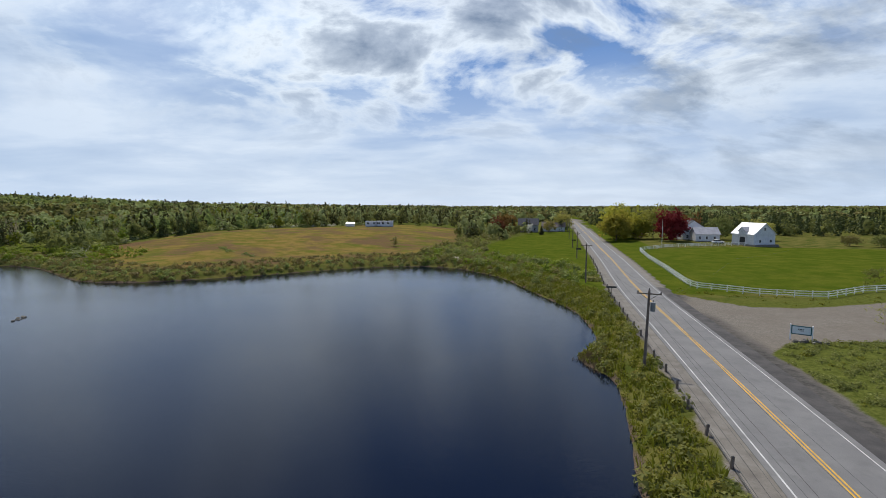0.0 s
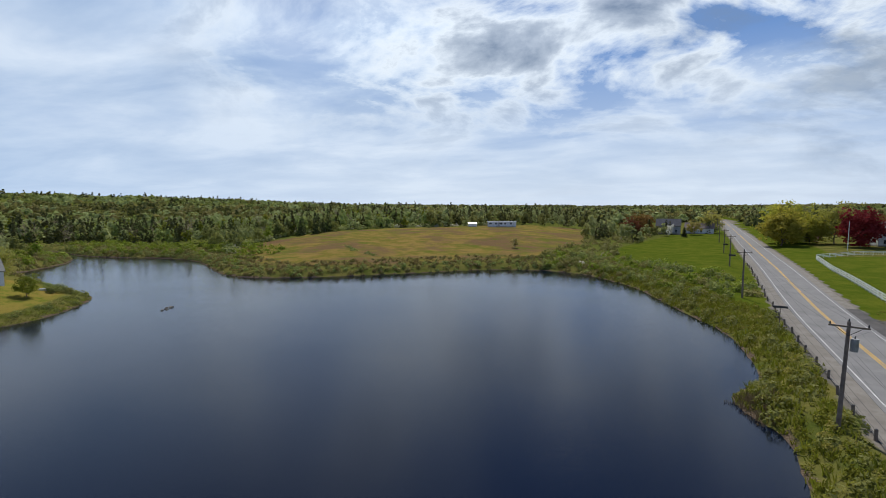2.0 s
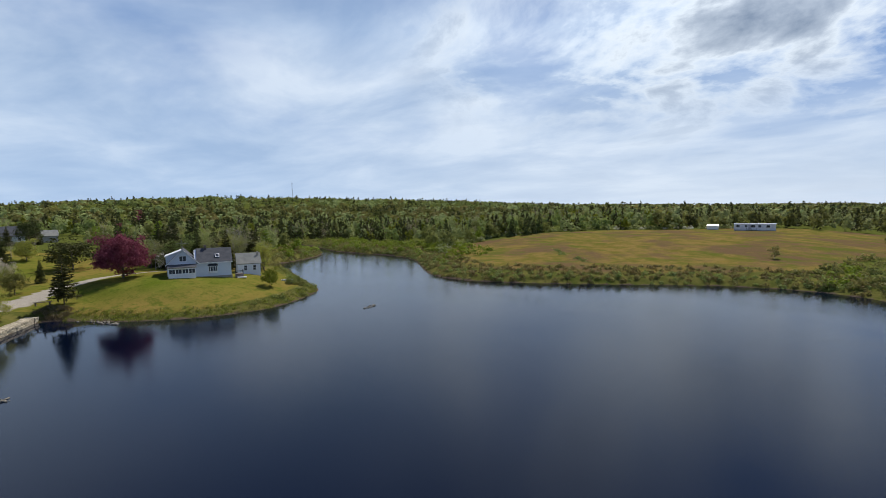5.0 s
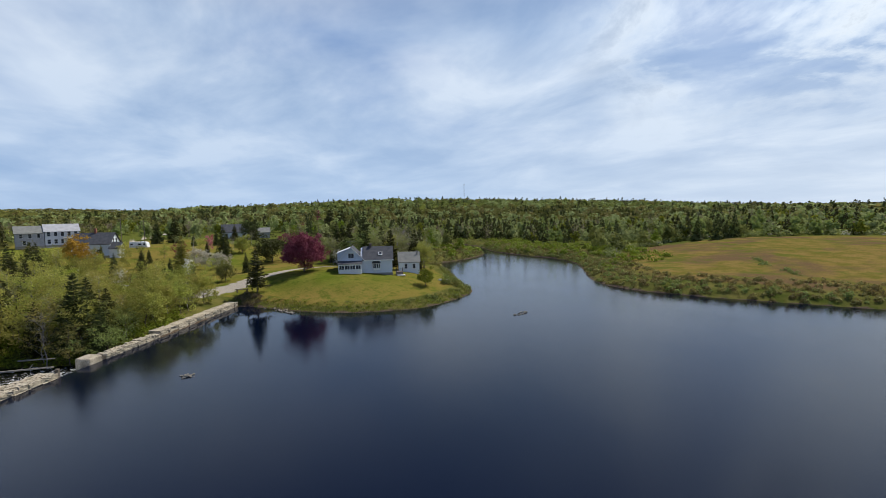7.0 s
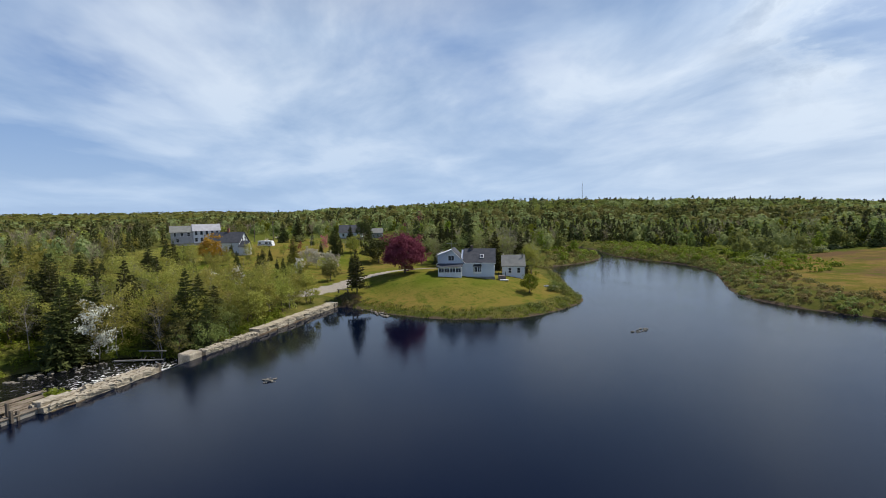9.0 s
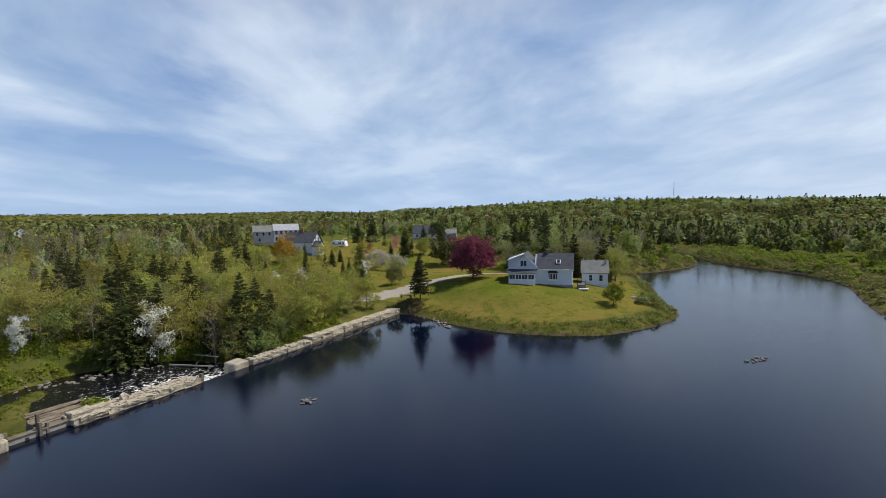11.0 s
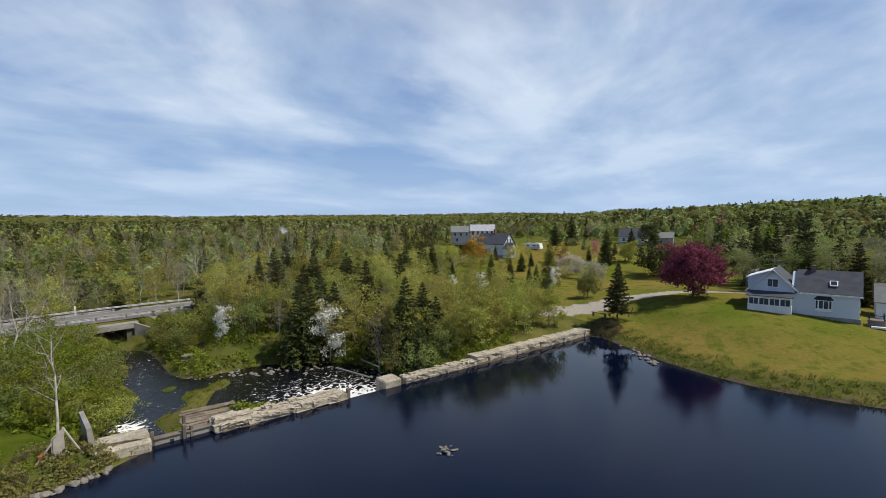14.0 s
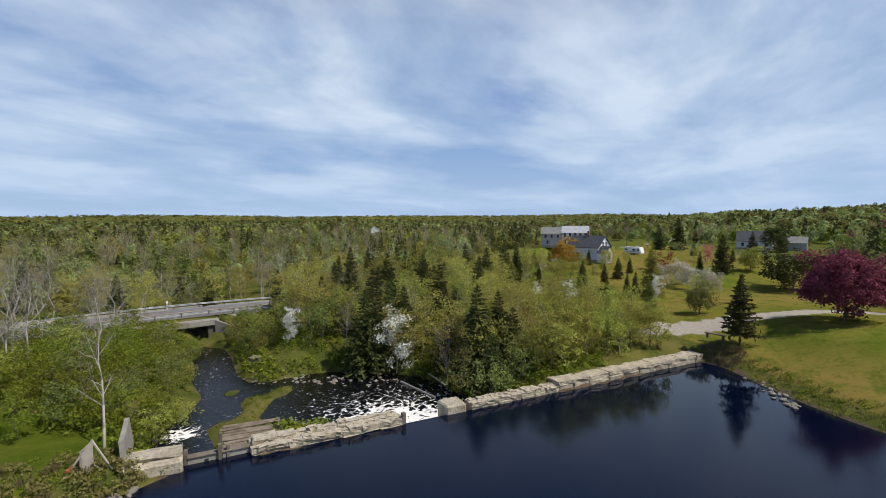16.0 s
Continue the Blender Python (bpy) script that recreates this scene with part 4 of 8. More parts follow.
def scatter(protos, xs, ys, scales, rng, name, label, mat, tall=None, category="trees"):
    """Many far plants joined into one mesh."""
    vs, fs, k = [], [], 0
    zs = mesh_z(xs, ys)
    which = rng.integers(0, len(protos), len(xs))
    for pi, (v, f) in enumerate(protos):
        sel = np.where(which == pi)[0]
        if not len(sel):
            continue
        a = rng.uniform(0, 2 * math.pi, len(sel))
        c, s, sc = np.cos(a)[:, None], np.sin(a)[:, None], scales[sel][:, None]
        tl = sc * (1 if tall is None else tall[sel][:, None])
        X = (v[None, :, 0] * c - v[None, :, 1] * s) * sc + xs[sel][:, None]
        Y = (v[None, :, 0] * s + v[None, :, 1] * c) * sc + ys[sel][:, None]
        Z = v[None, :, 2] * tl + zs[sel][:, None] - 0.2
        V = np.stack([X, Y, Z], -1).reshape(-1, 3)
        F = (f[None] + (np.arange(len(sel)) * len(v))[:, None, None]).reshape(-1, f.shape[1]) + k
        vs.append(V)
        fs.append(F)
        k += len(V)
    if not vs:
        return None
    V, F = np.vstack(vs), np.vstack(fs)
    me = bpy.data.meshes.new(name)
    me.vertices.add(len(V))
    me.vertices.foreach_set("co", V.astype(np.float32).ravel())
    me.loops.add(F.size)
    me.loops.foreach_set("vertex_index", F.astype(np.int32).ravel())
    me.polygons.add(len(F))
    me.polygons.foreach_set("loop_start", np.arange(0, F.size, F.shape[1], dtype=np.int32))
    me.update(calc_edges=True)
    me.materials.append(mat)
    me.polygons.foreach_set("use_smooth", np.full(len(F), "far" not in name))
    return tagged(new(name, me), label, category, kind="stuff")

# ---- woods in the middle distance and far off ----
wr = np.random.default_rng(21)
NEAR_LEAF = [far_crown(rg(s), 7.8, 3.3, 10, 19, 0.74, 0.12) for s in (31, 32, 33, 34)]
NEAR_SLIM = [far_crown(rg(s), 8.8, 2.4, 10, 16, 0.62, 0.12) for s in (35, 36, 47)]
NEAR_CON = [far_cards(rg(s), 11.0, 2.2, 210, 0.62) for s in (37, 38, 39)]
NEAR_BARE = [far_bare(rg(s), 75, 8.6, 2.6, 0.075) for s in (41, 42, 43)]
MID_LEAF = [far_crown(rg(s), 7.8, 3.6, 8, 11, 1.25, 0.12) for s in (51, 52, 53, 54)]
MID_SLIM = [far_crown(rg(s), 8.6, 2.6, 8, 9, 1.05, 0.12) for s in (55, 56)]
MID_CON = [far_cards(rg(s), 11.0, 2.2, 66, 1.0) for s in (57, 58, 59)]
MID_BARE = [far_bare(rg(s), 34, 8.6, 2.7, 0.13) for s in (44, 45)]
HILL_LEAF = [far_crown(rg(s), 8.2, 4.6, 7, 6, 2.3, 0.2) for s in (91, 92, 93)]
HILL_CON = [far_cards(rg(s), 11.0, 2.4, 30, 1.5) for s in (94, 95)]
LAST_LEAF = [far_crown(rg(s), 9.0, 4.6, 6, 5, 2.2, 0.02) for s in (71, 72, 73)]
LAST_CON = [far_cards(rg(s), 11.0, 2.3, 20, 1.7) for s in (74, 75)]


def wooded(xs, ys):
    """Where trees may stand: off the water, roads, lawns, fields and yards."""
    d, dr, dd, ds = pond_distance(xs, ys), seg_distance(xs, ys, ROAD), seg_distance(xs, ys, DRIVE), seg_distance(xs, ys, STREAM)
    ok = (d > 7) & (dr > 10) & (dd > 5) & (ds > 7) & (seg_distance(xs, ys, COTTAGE_GAP) > 10)
    for poly in (lawn_poly, field_poly, knoll_poly, LOT, PASTURE, FARM, YARD, NEAR_LAWN, EAST_OPEN, MARSH, RANCH_FIELD):
        ok &= ~inside(xs, ys, poly)
    return ok


FARM = np.array([(28, 20), (110, 15), (300, 60), (300, 215), (120, 240), (80, 225), (60, 190)], float)
COTTAGE_GAP = np.array([(-308, -188), (-262, -148)], float)
RANCH_FIELD = np.array([(-268, 30), (-285, 78), (-240, 74), (-178, 52), (-188, 40)], float)
NEAR_LAWN = np.array([(-64, -7), (-50, 2), (-20, -10), (-20, -35), (-50, -42), (-66, -25)], float)
EAST_OPEN = np.array([(5, 300), (60, 300), (110, 460), (60, 470), (20, 380)], float)


def sample(lo, hi, yaw0, yaw1, spacing):
    """Points at about even density over a sector round the pond."""
    area = (hi * hi - lo * lo) * math.radians(yaw1 - yaw0) / 2
    n = int(area / spacing ** 2)
    r = np.sqrt(wr.uniform(lo * lo, hi * hi, n))
    a = np.radians(wr.uniform(yaw0, yaw1, n))
    return -np.sin(a) * r, np.cos(a) * r


def grow(xs, ys, protos, name, label, mat, lo, hi, t0=0.85, t1=1.25):
    ok = wooded(xs, ys)
    xs, ys = xs[ok], ys[ok]
    return scatter(protos, xs, ys, wr.uniform(lo, hi, len(xs)) * (1 + 0.22 * wobble(xs, ys, 45.0, 9)), wr, name, label, mat, wr.uniform(t0, t1, len(xs)))


def split(xs, ys, shares):
    """Shares a set of points out among kinds, in patches."""
    p = 0.5 + 0.34 * wobble(xs, ys, 40.0, 3) + 0.20 * wobble(xs, ys, 11.0, 8) + wr.normal(size=len(xs)) * 0.20
    edges = np.quantile(p, np.cumsum([0] + list(shares)) / sum(shares))
    return [(xs[(p >= a) & (p < b)], ys[(p >= a) & (p < b)]) for a, b in zip(edges[:-1], edges[1:])]


def open_woods(xs, ys, con, leaf, slim, naked, where):
    """Low, light spring woods with clearings, south-west of the pond."""
    ok = (wobble(xs, ys, 30.0, 6) < 0.30) | (np.hypot(xs, ys) < 215)
    groups = split(xs[ok], ys[ok], (0.11, 0.16, 0.12, 0.13, 0.26, 0.22))
    grow(*groups[0], con, "spruce_wood", "scattered dark spruces in light woods " + where, LEAF["spruce"], 0.55, 1.0, 0.85, 1.15)
    grow(*groups[1], leaf, "spring_wood", "fresh spring green trees in light woods " + where, LEAF["spring"], 0.5, 0.95)
    grow(*groups[2], slim + leaf, "poplar_wood", "pale yellow green young trees in light woods " + where, LEAF["pale"], 0.5, 0.9)
    grow(*groups[3], leaf, "budding_wood", "brownish trees still in bud " + where, LEAF["olive"], 0.45, 0.8)
    grow(*groups[4], naked, "bare_wood", "grey brown trees still bare " + where, LEAF["twig"], 0.6, 1.1)
    grow(*groups[5], leaf, "leafy_wood", "green broadleaf trees in light woods " + where, LEAF["mid"], 0.5, 0.95)


def mixed(xs, ys, con, leaf, slim, naked, where):
    groups = split(xs, ys, (0.13, 0.27, 0.15, 0.25, 0.08, 0.12))
    grow(*groups[0], con, "spruce_wood", "dark green spruces in mixed woods " + where, LEAF["spruce"], 0.6, 1.1, 0.8, 1.1)
    grow(*groups[1], leaf, "leafy_wood", "mid green broadleaf trees in mixed woods " + where, LEAF["mid"], 0.6, 1.1)
    grow(*groups[2], leaf + slim, "spring_wood", "fresh spring green trees in mixed woods " + where, LEAF["grass"], 0.6, 1.05)
    grow(*groups[3], slim + leaf, "poplar_wood", "pale sage green young poplars " + where, LEAF["pale"], 0.6, 1.1)
    grow(*groups[5], naked, "bare_wood", "grey brown trees still bare " + where, LEAF["twig"], 0.7, 1.1)
    grow(*groups[4], leaf, "budding_wood", "brownish trees still in bud " + where, LEAF["olive"], 0.6, 1.0)


# from the water's edge out to 430 m
xs, ys = sample(60, 235, 25, 215, 6.0)
keep = (xs < -128) | (ys > 150) | ((ys < -56) & (xs < -20))
keep &= ~((xs > -150) & (ys < 60) & (ys > -30))
xs, ys = xs[keep], ys[keep]
turn_w = np.degrees(np.arctan2(-xs, ys)) % 360 > 94
mixed(xs[~turn_w], ys[~turn_w], NEAR_CON, NEAR_LEAF, NEAR_SLIM, NEAR_BARE, "round the pond")
open_woods(xs[turn_w], ys[turn_w], NEAR_CON, NEAR_LEAF, NEAR_SLIM, NEAR_BARE, "below the pond")
xs, ys = sample(225, 430, 14, 175, 7.0)
turn_w = np.degrees(np.arctan2(-xs, ys)) % 360 > 92
mixed(xs[~turn_w], ys[~turn_w], MID_CON, MID_LEAF, MID_SLIM, MID_BARE, "behind the pond")
open_woods(xs[turn_w], ys[turn_w], MID_CON, MID_LEAF, MID_SLIM, MID_BARE, "beyond the road")
# east and north-east, behind the farm and the field
xs, ys = sample(215, 520, -60, 16, 8.5)
side = xs / ys > 0.22
grow(xs[side], ys[side], MID_CON, "spruce_wood", "dark spruce woods beyond the pasture", LEAF["spruce"], 0.6, 1.0, 0.75, 1.1)
half = side & (wr.uniform(0, 1, len(xs)) < 0.35)
grow(xs[half] + 4.0, ys[half], MID_LEAF, "leafy_wood", "mid green broadleaf trees beyond the pasture", LEAF["mid"], 0.6, 1.0)
xs, ys = xs[~side], ys[~side]
groups = split(xs, ys, (0.28, 0.34, 0.38))
grow(*groups[0], MID_CON, "spruce_wood", "dark spruce woods behind the farm", LEAF["spruce"], 0.65, 1.05, 0.8, 1.1)
grow(*groups[1], MID_LEAF, "leafy_wood", "mid green broadleaf trees behind the farm", LEAF["mid"], 0.6, 1.05)
grow(*groups[2], MID_SLIM + MID_LEAF, "spring_wood", "pale spring green trees behind the farm", LEAF["pale"], 0.6, 1.05)
# far woods to the skyline
for lo, hi, sp, sc in ((420, 780, 13.0, 1.15), (760, 1650, 24.0, 1.75), (1600, 3600, 62.0, 3.2)):
    xs, ys = sample(lo, hi, -52, 172, sp)
    groups = split(xs, ys, (0.26, 0.40, 0.22, 0.12))
    for g, protos, mat, nm, lb in zip(groups, (HILL_CON, HILL_LEAF, HILL_LEAF, HILL_LEAF) if lo < 700 else (LAST_CON, LAST_LEAF, LAST_LEAF, LAST_LEAF), ("spruce", "mid", "pale", "olive"), ("far_spruce_wood", "far_wood", "far_spring_wood", "far_budding_wood"), ("dark spruce woods on far hills", "green woods on far hills", "light spring green woods on far hills", "brownish budding woods on far hills")):
        grow(*g, protos, nm, lb, LEAF[mat], 0.8 * sc, 1.2 * sc, 0.8 / sc, 1.15 / sc)
# extra dark conifers north-west of the bay, added in place of a cloud's shadow
xs, ys = sample(250, 330, 40, 64, 6.5)
grow(xs, ys, MID_CON, "spruce_plantation", "dense dark spruces added for the cloud shadow on the woods behind the bay", LEAF["spruce"], 0.7, 1.1, 0.8, 1.1)

# ---- building helpers ----
MAT_SIDING = Nodes("pale_blue_clapboard", 0.65)
MAT_SIDING.local()
_lap = MAT_SIDING.n.new("ShaderNodeTexWave")
_lap.bands_direction = "Z"
_lap.wave_profile = "SAW"
_lap.inputs["Scale"].default_value = 1.3
MAT_SIDING.l.new(MAT_SIDING.place, _lap.inputs["Vector"])
MAT_SIDING.colour(MAT_SIDING.mix(MAT_SIDING.noise(0.8, 4), (0.60, 0.65, 0.71), (0.66, 0.70, 0.76)))
MAT_SIDING.bump(_lap.outputs["Fac"], 0.5, 0.02)
MAT_SIDING = MAT_SIDING.mat
MAT_CLAP_W = surface("white_clapboard", (0.72, 0.73, 0.75), (0.62, 0.63, 0.66), 0.6, 14, 0.65, 0.1, dirt=(0.45, 0.45, 0.45))
MAT_GREYWALL = surface("grey_weathered_shingle_wall", (0.33, 0.33, 0.34), (0.42, 0.42, 0.44), 0.8, 12, 0.85, 0.3)
MAT_ROOFMETAL = surface("white_metal_roof", (0.70, 0.71, 0.73), (0.60, 0.61, 0.63), 0.6, 10, 0.35, 0.05, 0.2)
MAT_ROOFGREEN = surface("grey_green_roof", (0.16, 0.165, 0.15), (0.22, 0.22, 0.20), 0.9, 10, 0.85, 0.3)
MAT_ROOFBROWN = surface("brown_roof", (0.14, 0.11, 0.095), (0.19, 0.155, 0.135), 0.9, 10, 0.85, 0.3)
MAT_BRICK = surface("chimney_brick", (0.22, 0.09, 0.06), (0.30, 0.13, 0.09), 3, 22, 0.9, 0.3)


def gable_prism(bm, x0, x1, y0, y1, z0, eave, ridge, along="y"):
    """Walls of a gabled block as one solid; the ridge runs along x or y."""
    if along == "y":
        prof = [(x0, z0), (x1, z0), (x1, eave), ((x0 + x1) / 2, ridge), (x0, eave)]
        solid(bm, [(x, y0, z) for x, z in prof], [(x, y1, z) for x, z in prof])
    else:
        prof = [(y0, z0), (y1, z0), (y1, eave), ((y0 + y1) / 2, ridge), (y0, eave)]
        solid(bm, [(x0, y, z) for y, z in prof], [(x1, y, z) for y, z in prof])
    bmesh.ops.recalc_face_normals(bm, faces=bm.faces)


def gable_roof(bm, x0, x1, y0, y1, eave, ridge, along="y", over=0.3, thick=0.14):
    """Two roof slabs with overhanging eaves."""
    if along == "y":
        c, half = (x0 + x1) / 2, (x1 - x0) / 2
        k = (ridge - eave) / half
        for s in (-1, 1):
            lo = (c + s * (half + over), eave - k * over + 0.02)
            hi = (c, ridge + 0.02)
            prof = [lo, hi, (hi[0], hi[1] + thick), (lo[0], lo[1] + thick)]
            solid(bm, [(x, y0 - over, z) for x, z in prof], [(x, y1 + over, z) for x, z in prof])
    else:
        c, half = (y0 + y1) / 2, (y1 - y0) / 2
        k = (ridge - eave) / half
        for s in (-1, 1):
            lo = (c + s * (half + over), eave - k * over + 0.02)
            hi = (c, ridge + 0.02)
            prof = [lo, hi, (hi[0], hi[1] + thick), (lo[0], lo[1] + thick)]
            solid(bm, [(x0 - over, y, z) for y, z in prof], [(x1 + over, y, z) for y, z in prof])
    bmesh.ops.recalc_face_normals(bm, faces=bm.faces)


def window(parent, x, y, z, w, h, turn=0.0, mullions=(1, 1), frame=0.09, mat=None):
    """A window on a wall that faces -y before the turn: frame, sill and panes. x, y, z: the middle of its foot on the wall."""
    m = Matrix.Translation((x, y, z)) @ Matrix.Rotation(radians(turn), 4, "Z")
    bm = bmesh.new()
    for sx in (-1, 1):
        box(bm, sx * (w / 2 + frame / 2), -0.03, h / 2, frame, 0.08, h + 2 * frame, 0, 0.01, m)
    box(bm, 0, -0.03, h + frame / 2, w, 0.08, frame, 0, 0.01, m)
    for i in range(1, mullions[0]):
        box(bm, -w / 2 + w * i / mullions[0], -0.025, h / 2, 0.06, 0.06, h, 0, 0, m)
    for j in range(1, mullions[1]):
        box(bm, 0, -0.027, h * j / mullions[1], w, 0.05, 0.05, 0, 0, m)
    win = part("window", bm, mat or MAT_WHITE, parent)
    bm = bmesh.new()
    box(bm, 0, -0.05, -frame / 2, w + 2.6 * frame, 0.14, frame, 0, 0.01, m)
    part("sill", bm, mat or MAT_WHITE, win)
    bm = bmesh.new()
    box(bm, 0, -0.005, h / 2, w, 0.02, h, 0, 0, m)
    part("pane", bm, MAT_GLASS, win, "dark reflecting glass")
    return win


def door(parent, x, y, z, w, h, mat, turn=0.0):
    m = Matrix.Translation((x, y, z)) @ Matrix.Rotation(radians(turn), 4, "Z")
    bm = bmesh.new()
    box(bm, 0, -0.03, h / 2, w, 0.07, h, 0, 0.01, m)
    d = part("door", bm, mat, parent)
    bm = bmesh.new()
    tube(bm, m @ Vector((w * 0.38, -0.07, h * 0.48)), m @ Vector((w * 0.38, -0.12, h * 0.48)), 0.03, 0.03, 6)
    part("handle", bm, MAT_METAL, d)
    return d


def frame_m(x, y, z, turn):
    return Matrix.Translation((x, y, z)) @ Matrix.Rotation(radians(turn), 4, "Z")


# ---- the house on the point ----


def pond_house():
    h = thing("house", frame_m(-105.66, 52.86, 4.3, 69.3), "pale blue clapboard cottage with grey roof and glazed porch", "house")
    # front wing: gable to the pond; main wing along the shore
    bm = bmesh.new()
    gable_prism(bm, 0.3, 6.0, 0.35, 8.0, -0.6, 2.72, 5.45)
    part("wall", bm, MAT_SIDING, h)
    bm = bmesh.new()
    gable_prism(bm, 5.2, 12.2, 0.42, 6.6, -1.3, 2.85, 5.35, "x")
    part("wall", bm, MAT_SIDING, h)
    bm = bmesh.new()
    gable_roof(bm, 0.3, 6.0, 0.35, 8.0, 2.78, 5.55, "y", 0.32)
    roof = part("roof", bm, MAT_SHINGLE, h, "dark grey asphalt shingle roof")
    bm = bmesh.new()
    gable_roof(bm, 5.9, 12.2, 0.42, 6.6, 2.92, 5.48, "x", 0.28)
    part("roof", bm, MAT_SHINGLE, h, "dark grey asphalt shingle roof")
    # white rake boards and fascia
    for s in (-1, 1):
        bm = bmesh.new()
        x_lo, x_hi, z_lo, z_hi = 3.15 + s * 3.18, 3.15, 2.42, 5.58
        solid(bm, [(x_lo, -0.02, z_lo), (x_hi, -0.02, z_hi), (x_hi, -0.02, z_hi + 0.2), (x_lo, -0.02, z_lo + 0.2)], [(x_lo, 0.06, z_lo), (x_hi, 0.06, z_hi), (x_hi, 0.06, z_hi + 0.2), (x_lo, 0.06, z_lo + 0.2)])
        bmesh.ops.recalc_face_normals(bm, faces=bm.faces)
        part("rake_board", bm, MAT_WHITE, roof, "white painted rake board")
    bm = bmesh.new()
    box(bm, 9.3, 0.1, 2.72, 6.4, 0.1, 0.2)
    part("fascia", bm, MAT_WHITE, h, "white gutter board")
    # side dormer behind the gable
    bm = bmesh.new()
    solid(bm, [(0.05, 2.0, 2.9), (2.6, 2.0, 2.9), (2.6, 6.6, 2.9), (0.05, 6.6, 2.9)], [(0.05, 2.0, 4.25), (2.6, 2.0, 5.2), (2.6, 6.6, 5.2), (0.05, 6.6, 4.25)])
    part("dormer", bm, MAT_SIDING, h)
    bm = bmesh.new()
    solid(bm, [(-0.2, 1.8, 4.2), (2.9, 1.8, 5.36), (2.9, 6.8, 5.36), (-0.2, 6.8, 4.2)], [(-0.2, 1.8, 4.32), (2.9, 1.8, 5.48), (2.9, 6.8, 5.48), (-0.2, 6.8, 4.32)])
    part("dormer_roof", bm, MAT_WHITE, h, "pale dormer roof edge")
    # glazed porch
    bm = bmesh.new()
    box(bm, 2.96, -0.45, 0.25, 4.9, 1.75, 1.5)
    box(bm, 2.96, -0.45, 2.0, 4.9, 1.75, 0.28)
    box(bm, 2.96, 0.2, 1.4, 4.8, 0.4, 1.3)
    for x in (0.6, 1.78, 2.96, 4.14, 5.32):
        box(bm, x, -1.24, 1.45, 0.16, 0.16, 1.0)
    for x in (0.6, 5.32):
        box(bm, x, -0.1, 1.45, 0.16, 0.16, 1.0)
    porch = part("porch", bm, MAT_WHITE, h, "white porch with a row of windows")
    for x in (1.19, 2.37, 3.55, 4.73):
        bm = bmesh.new()
        box(bm, x, -1.2, 1.44, 1.02, 0.03, 0.86)
        part("pane", bm, MAT_GLASS, porch, "dark porch glass")
        bm = bmesh.new()
        box(bm, x, -1.23, 1.44, 0.05, 0.04, 0.86)
        box(bm, x, -1.23, 1.88, 1.02, 0.04, 0.05)
        part("sash", bm, MAT_WHITE, porch)
    bm = bmesh.new()
    solid(bm, [(0.3, -1.55, 2.14), (5.6, -1.55, 2.14), (5.6, 0.36, 2.5), (0.3, 0.36, 2.5)], [(0.3, -1.55, 2.22), (5.6, -1.55, 2.22), (5.6, 0.36, 2.72), (0.3, 0.36, 2.72)])
    part("porch_roof", bm, MAT_SHINGLE, h, "grey shingle porch roof")
    # windows
    window(h, 3.15, 0.35, 3.35, 1.15, 1.0, 0, (2, 1))
    window(h, 0.3, 4.5, 0.9, 0.8, 1.1, -90)
    window(h, 12.2, 2.6, 0.6, 0.8, 1.2, 90, (1, 2))
    # bay window
    bm = bmesh.new()
    solid(bm, [(7.75, 0.42, 0.55), (8.1, 0.0, 0.55), (9.2, 0.0, 0.55), (9.55, 0.42, 0.55)], [(7.75, 0.42, 0.95), (8.1, 0.0, 0.95), (9.2, 0.0, 0.95), (9.55, 0.42, 0.95)])
    solid(bm, [(7.75, 0.42, 1.95), (8.1, 0.0, 1.95), (9.2, 0.0, 1.95), (9.55, 0.42, 1.95)], [(7.75, 0.42, 2.05), (8.1, 0.0, 2.05), (9.2, 0.0, 2.05), (9.55, 0.42, 2.05)])
    for x, y in ((7.8, 0.36), (8.12, 0.05), (8.65, 0.03), (9.18, 0.05), (9.5, 0.36)):
        box(bm, x, y, 1.45, 0.12, 0.12, 1.05)
    bay = part("bay_window", bm, MAT_WHITE, h, "white three-sided bay window")
    for (xa, ya), (xb, yb) in (((7.8, 0.38), (8.1, 0.04)), ((8.1, 0.04), (9.2, 0.04)), ((9.2, 0.04), (9.5, 0.38))):
        bm = bmesh.new()
        box(bm, (xa + xb) / 2, (ya + yb) / 2 + 0.02, 1.45, math.hypot(xb - xa, yb - ya), 0.03, 1.0, math.degrees(math.atan2(yb - ya, xb - xa)))
        part("pane", bm, MAT_GLASS, bay)
    bm = bmesh.new()
    solid(bm, [(7.6, 0.42, 2.06), (8.0, -0.15, 2.06), (9.3, -0.15, 2.06), (9.7, 0.42, 2.06)], [(7.95, 0.42, 2.5), (8.2, 0.3, 2.5), (9.1, 0.3, 2.5), (9.35, 0.42, 2.5)])
    part("bay_roof", bm, MAT_DARK, bay, "dark hipped bay roof")
    # skylight, chimney and aerial
    k = math.atan2(5.48 - 2.92, 3.09)
    m = Matrix.Translation((9.6, 1.55, 4.05)) @ Matrix.Rotation(k, 4, "X")
    bm = bmesh.new()
    box(bm, 0, 0, 0.1, 0.85, 0.95, 0.14, 0, 0.02, m)
    sky_l = part("skylight", bm, MAT_WHITE, h, "white-framed skylight")
    bm = bmesh.new()
    box(bm, 0, 0, 0.18, 0.6, 0.7, 0.02, 0, 0, m)
    part("pane", bm, MAT_GLASS, sky_l)
    bm = bmesh.new()
    box(bm, 7.4, 3.4, 5.6, 0.5, 0.5, 1.3, 0, 0.02)
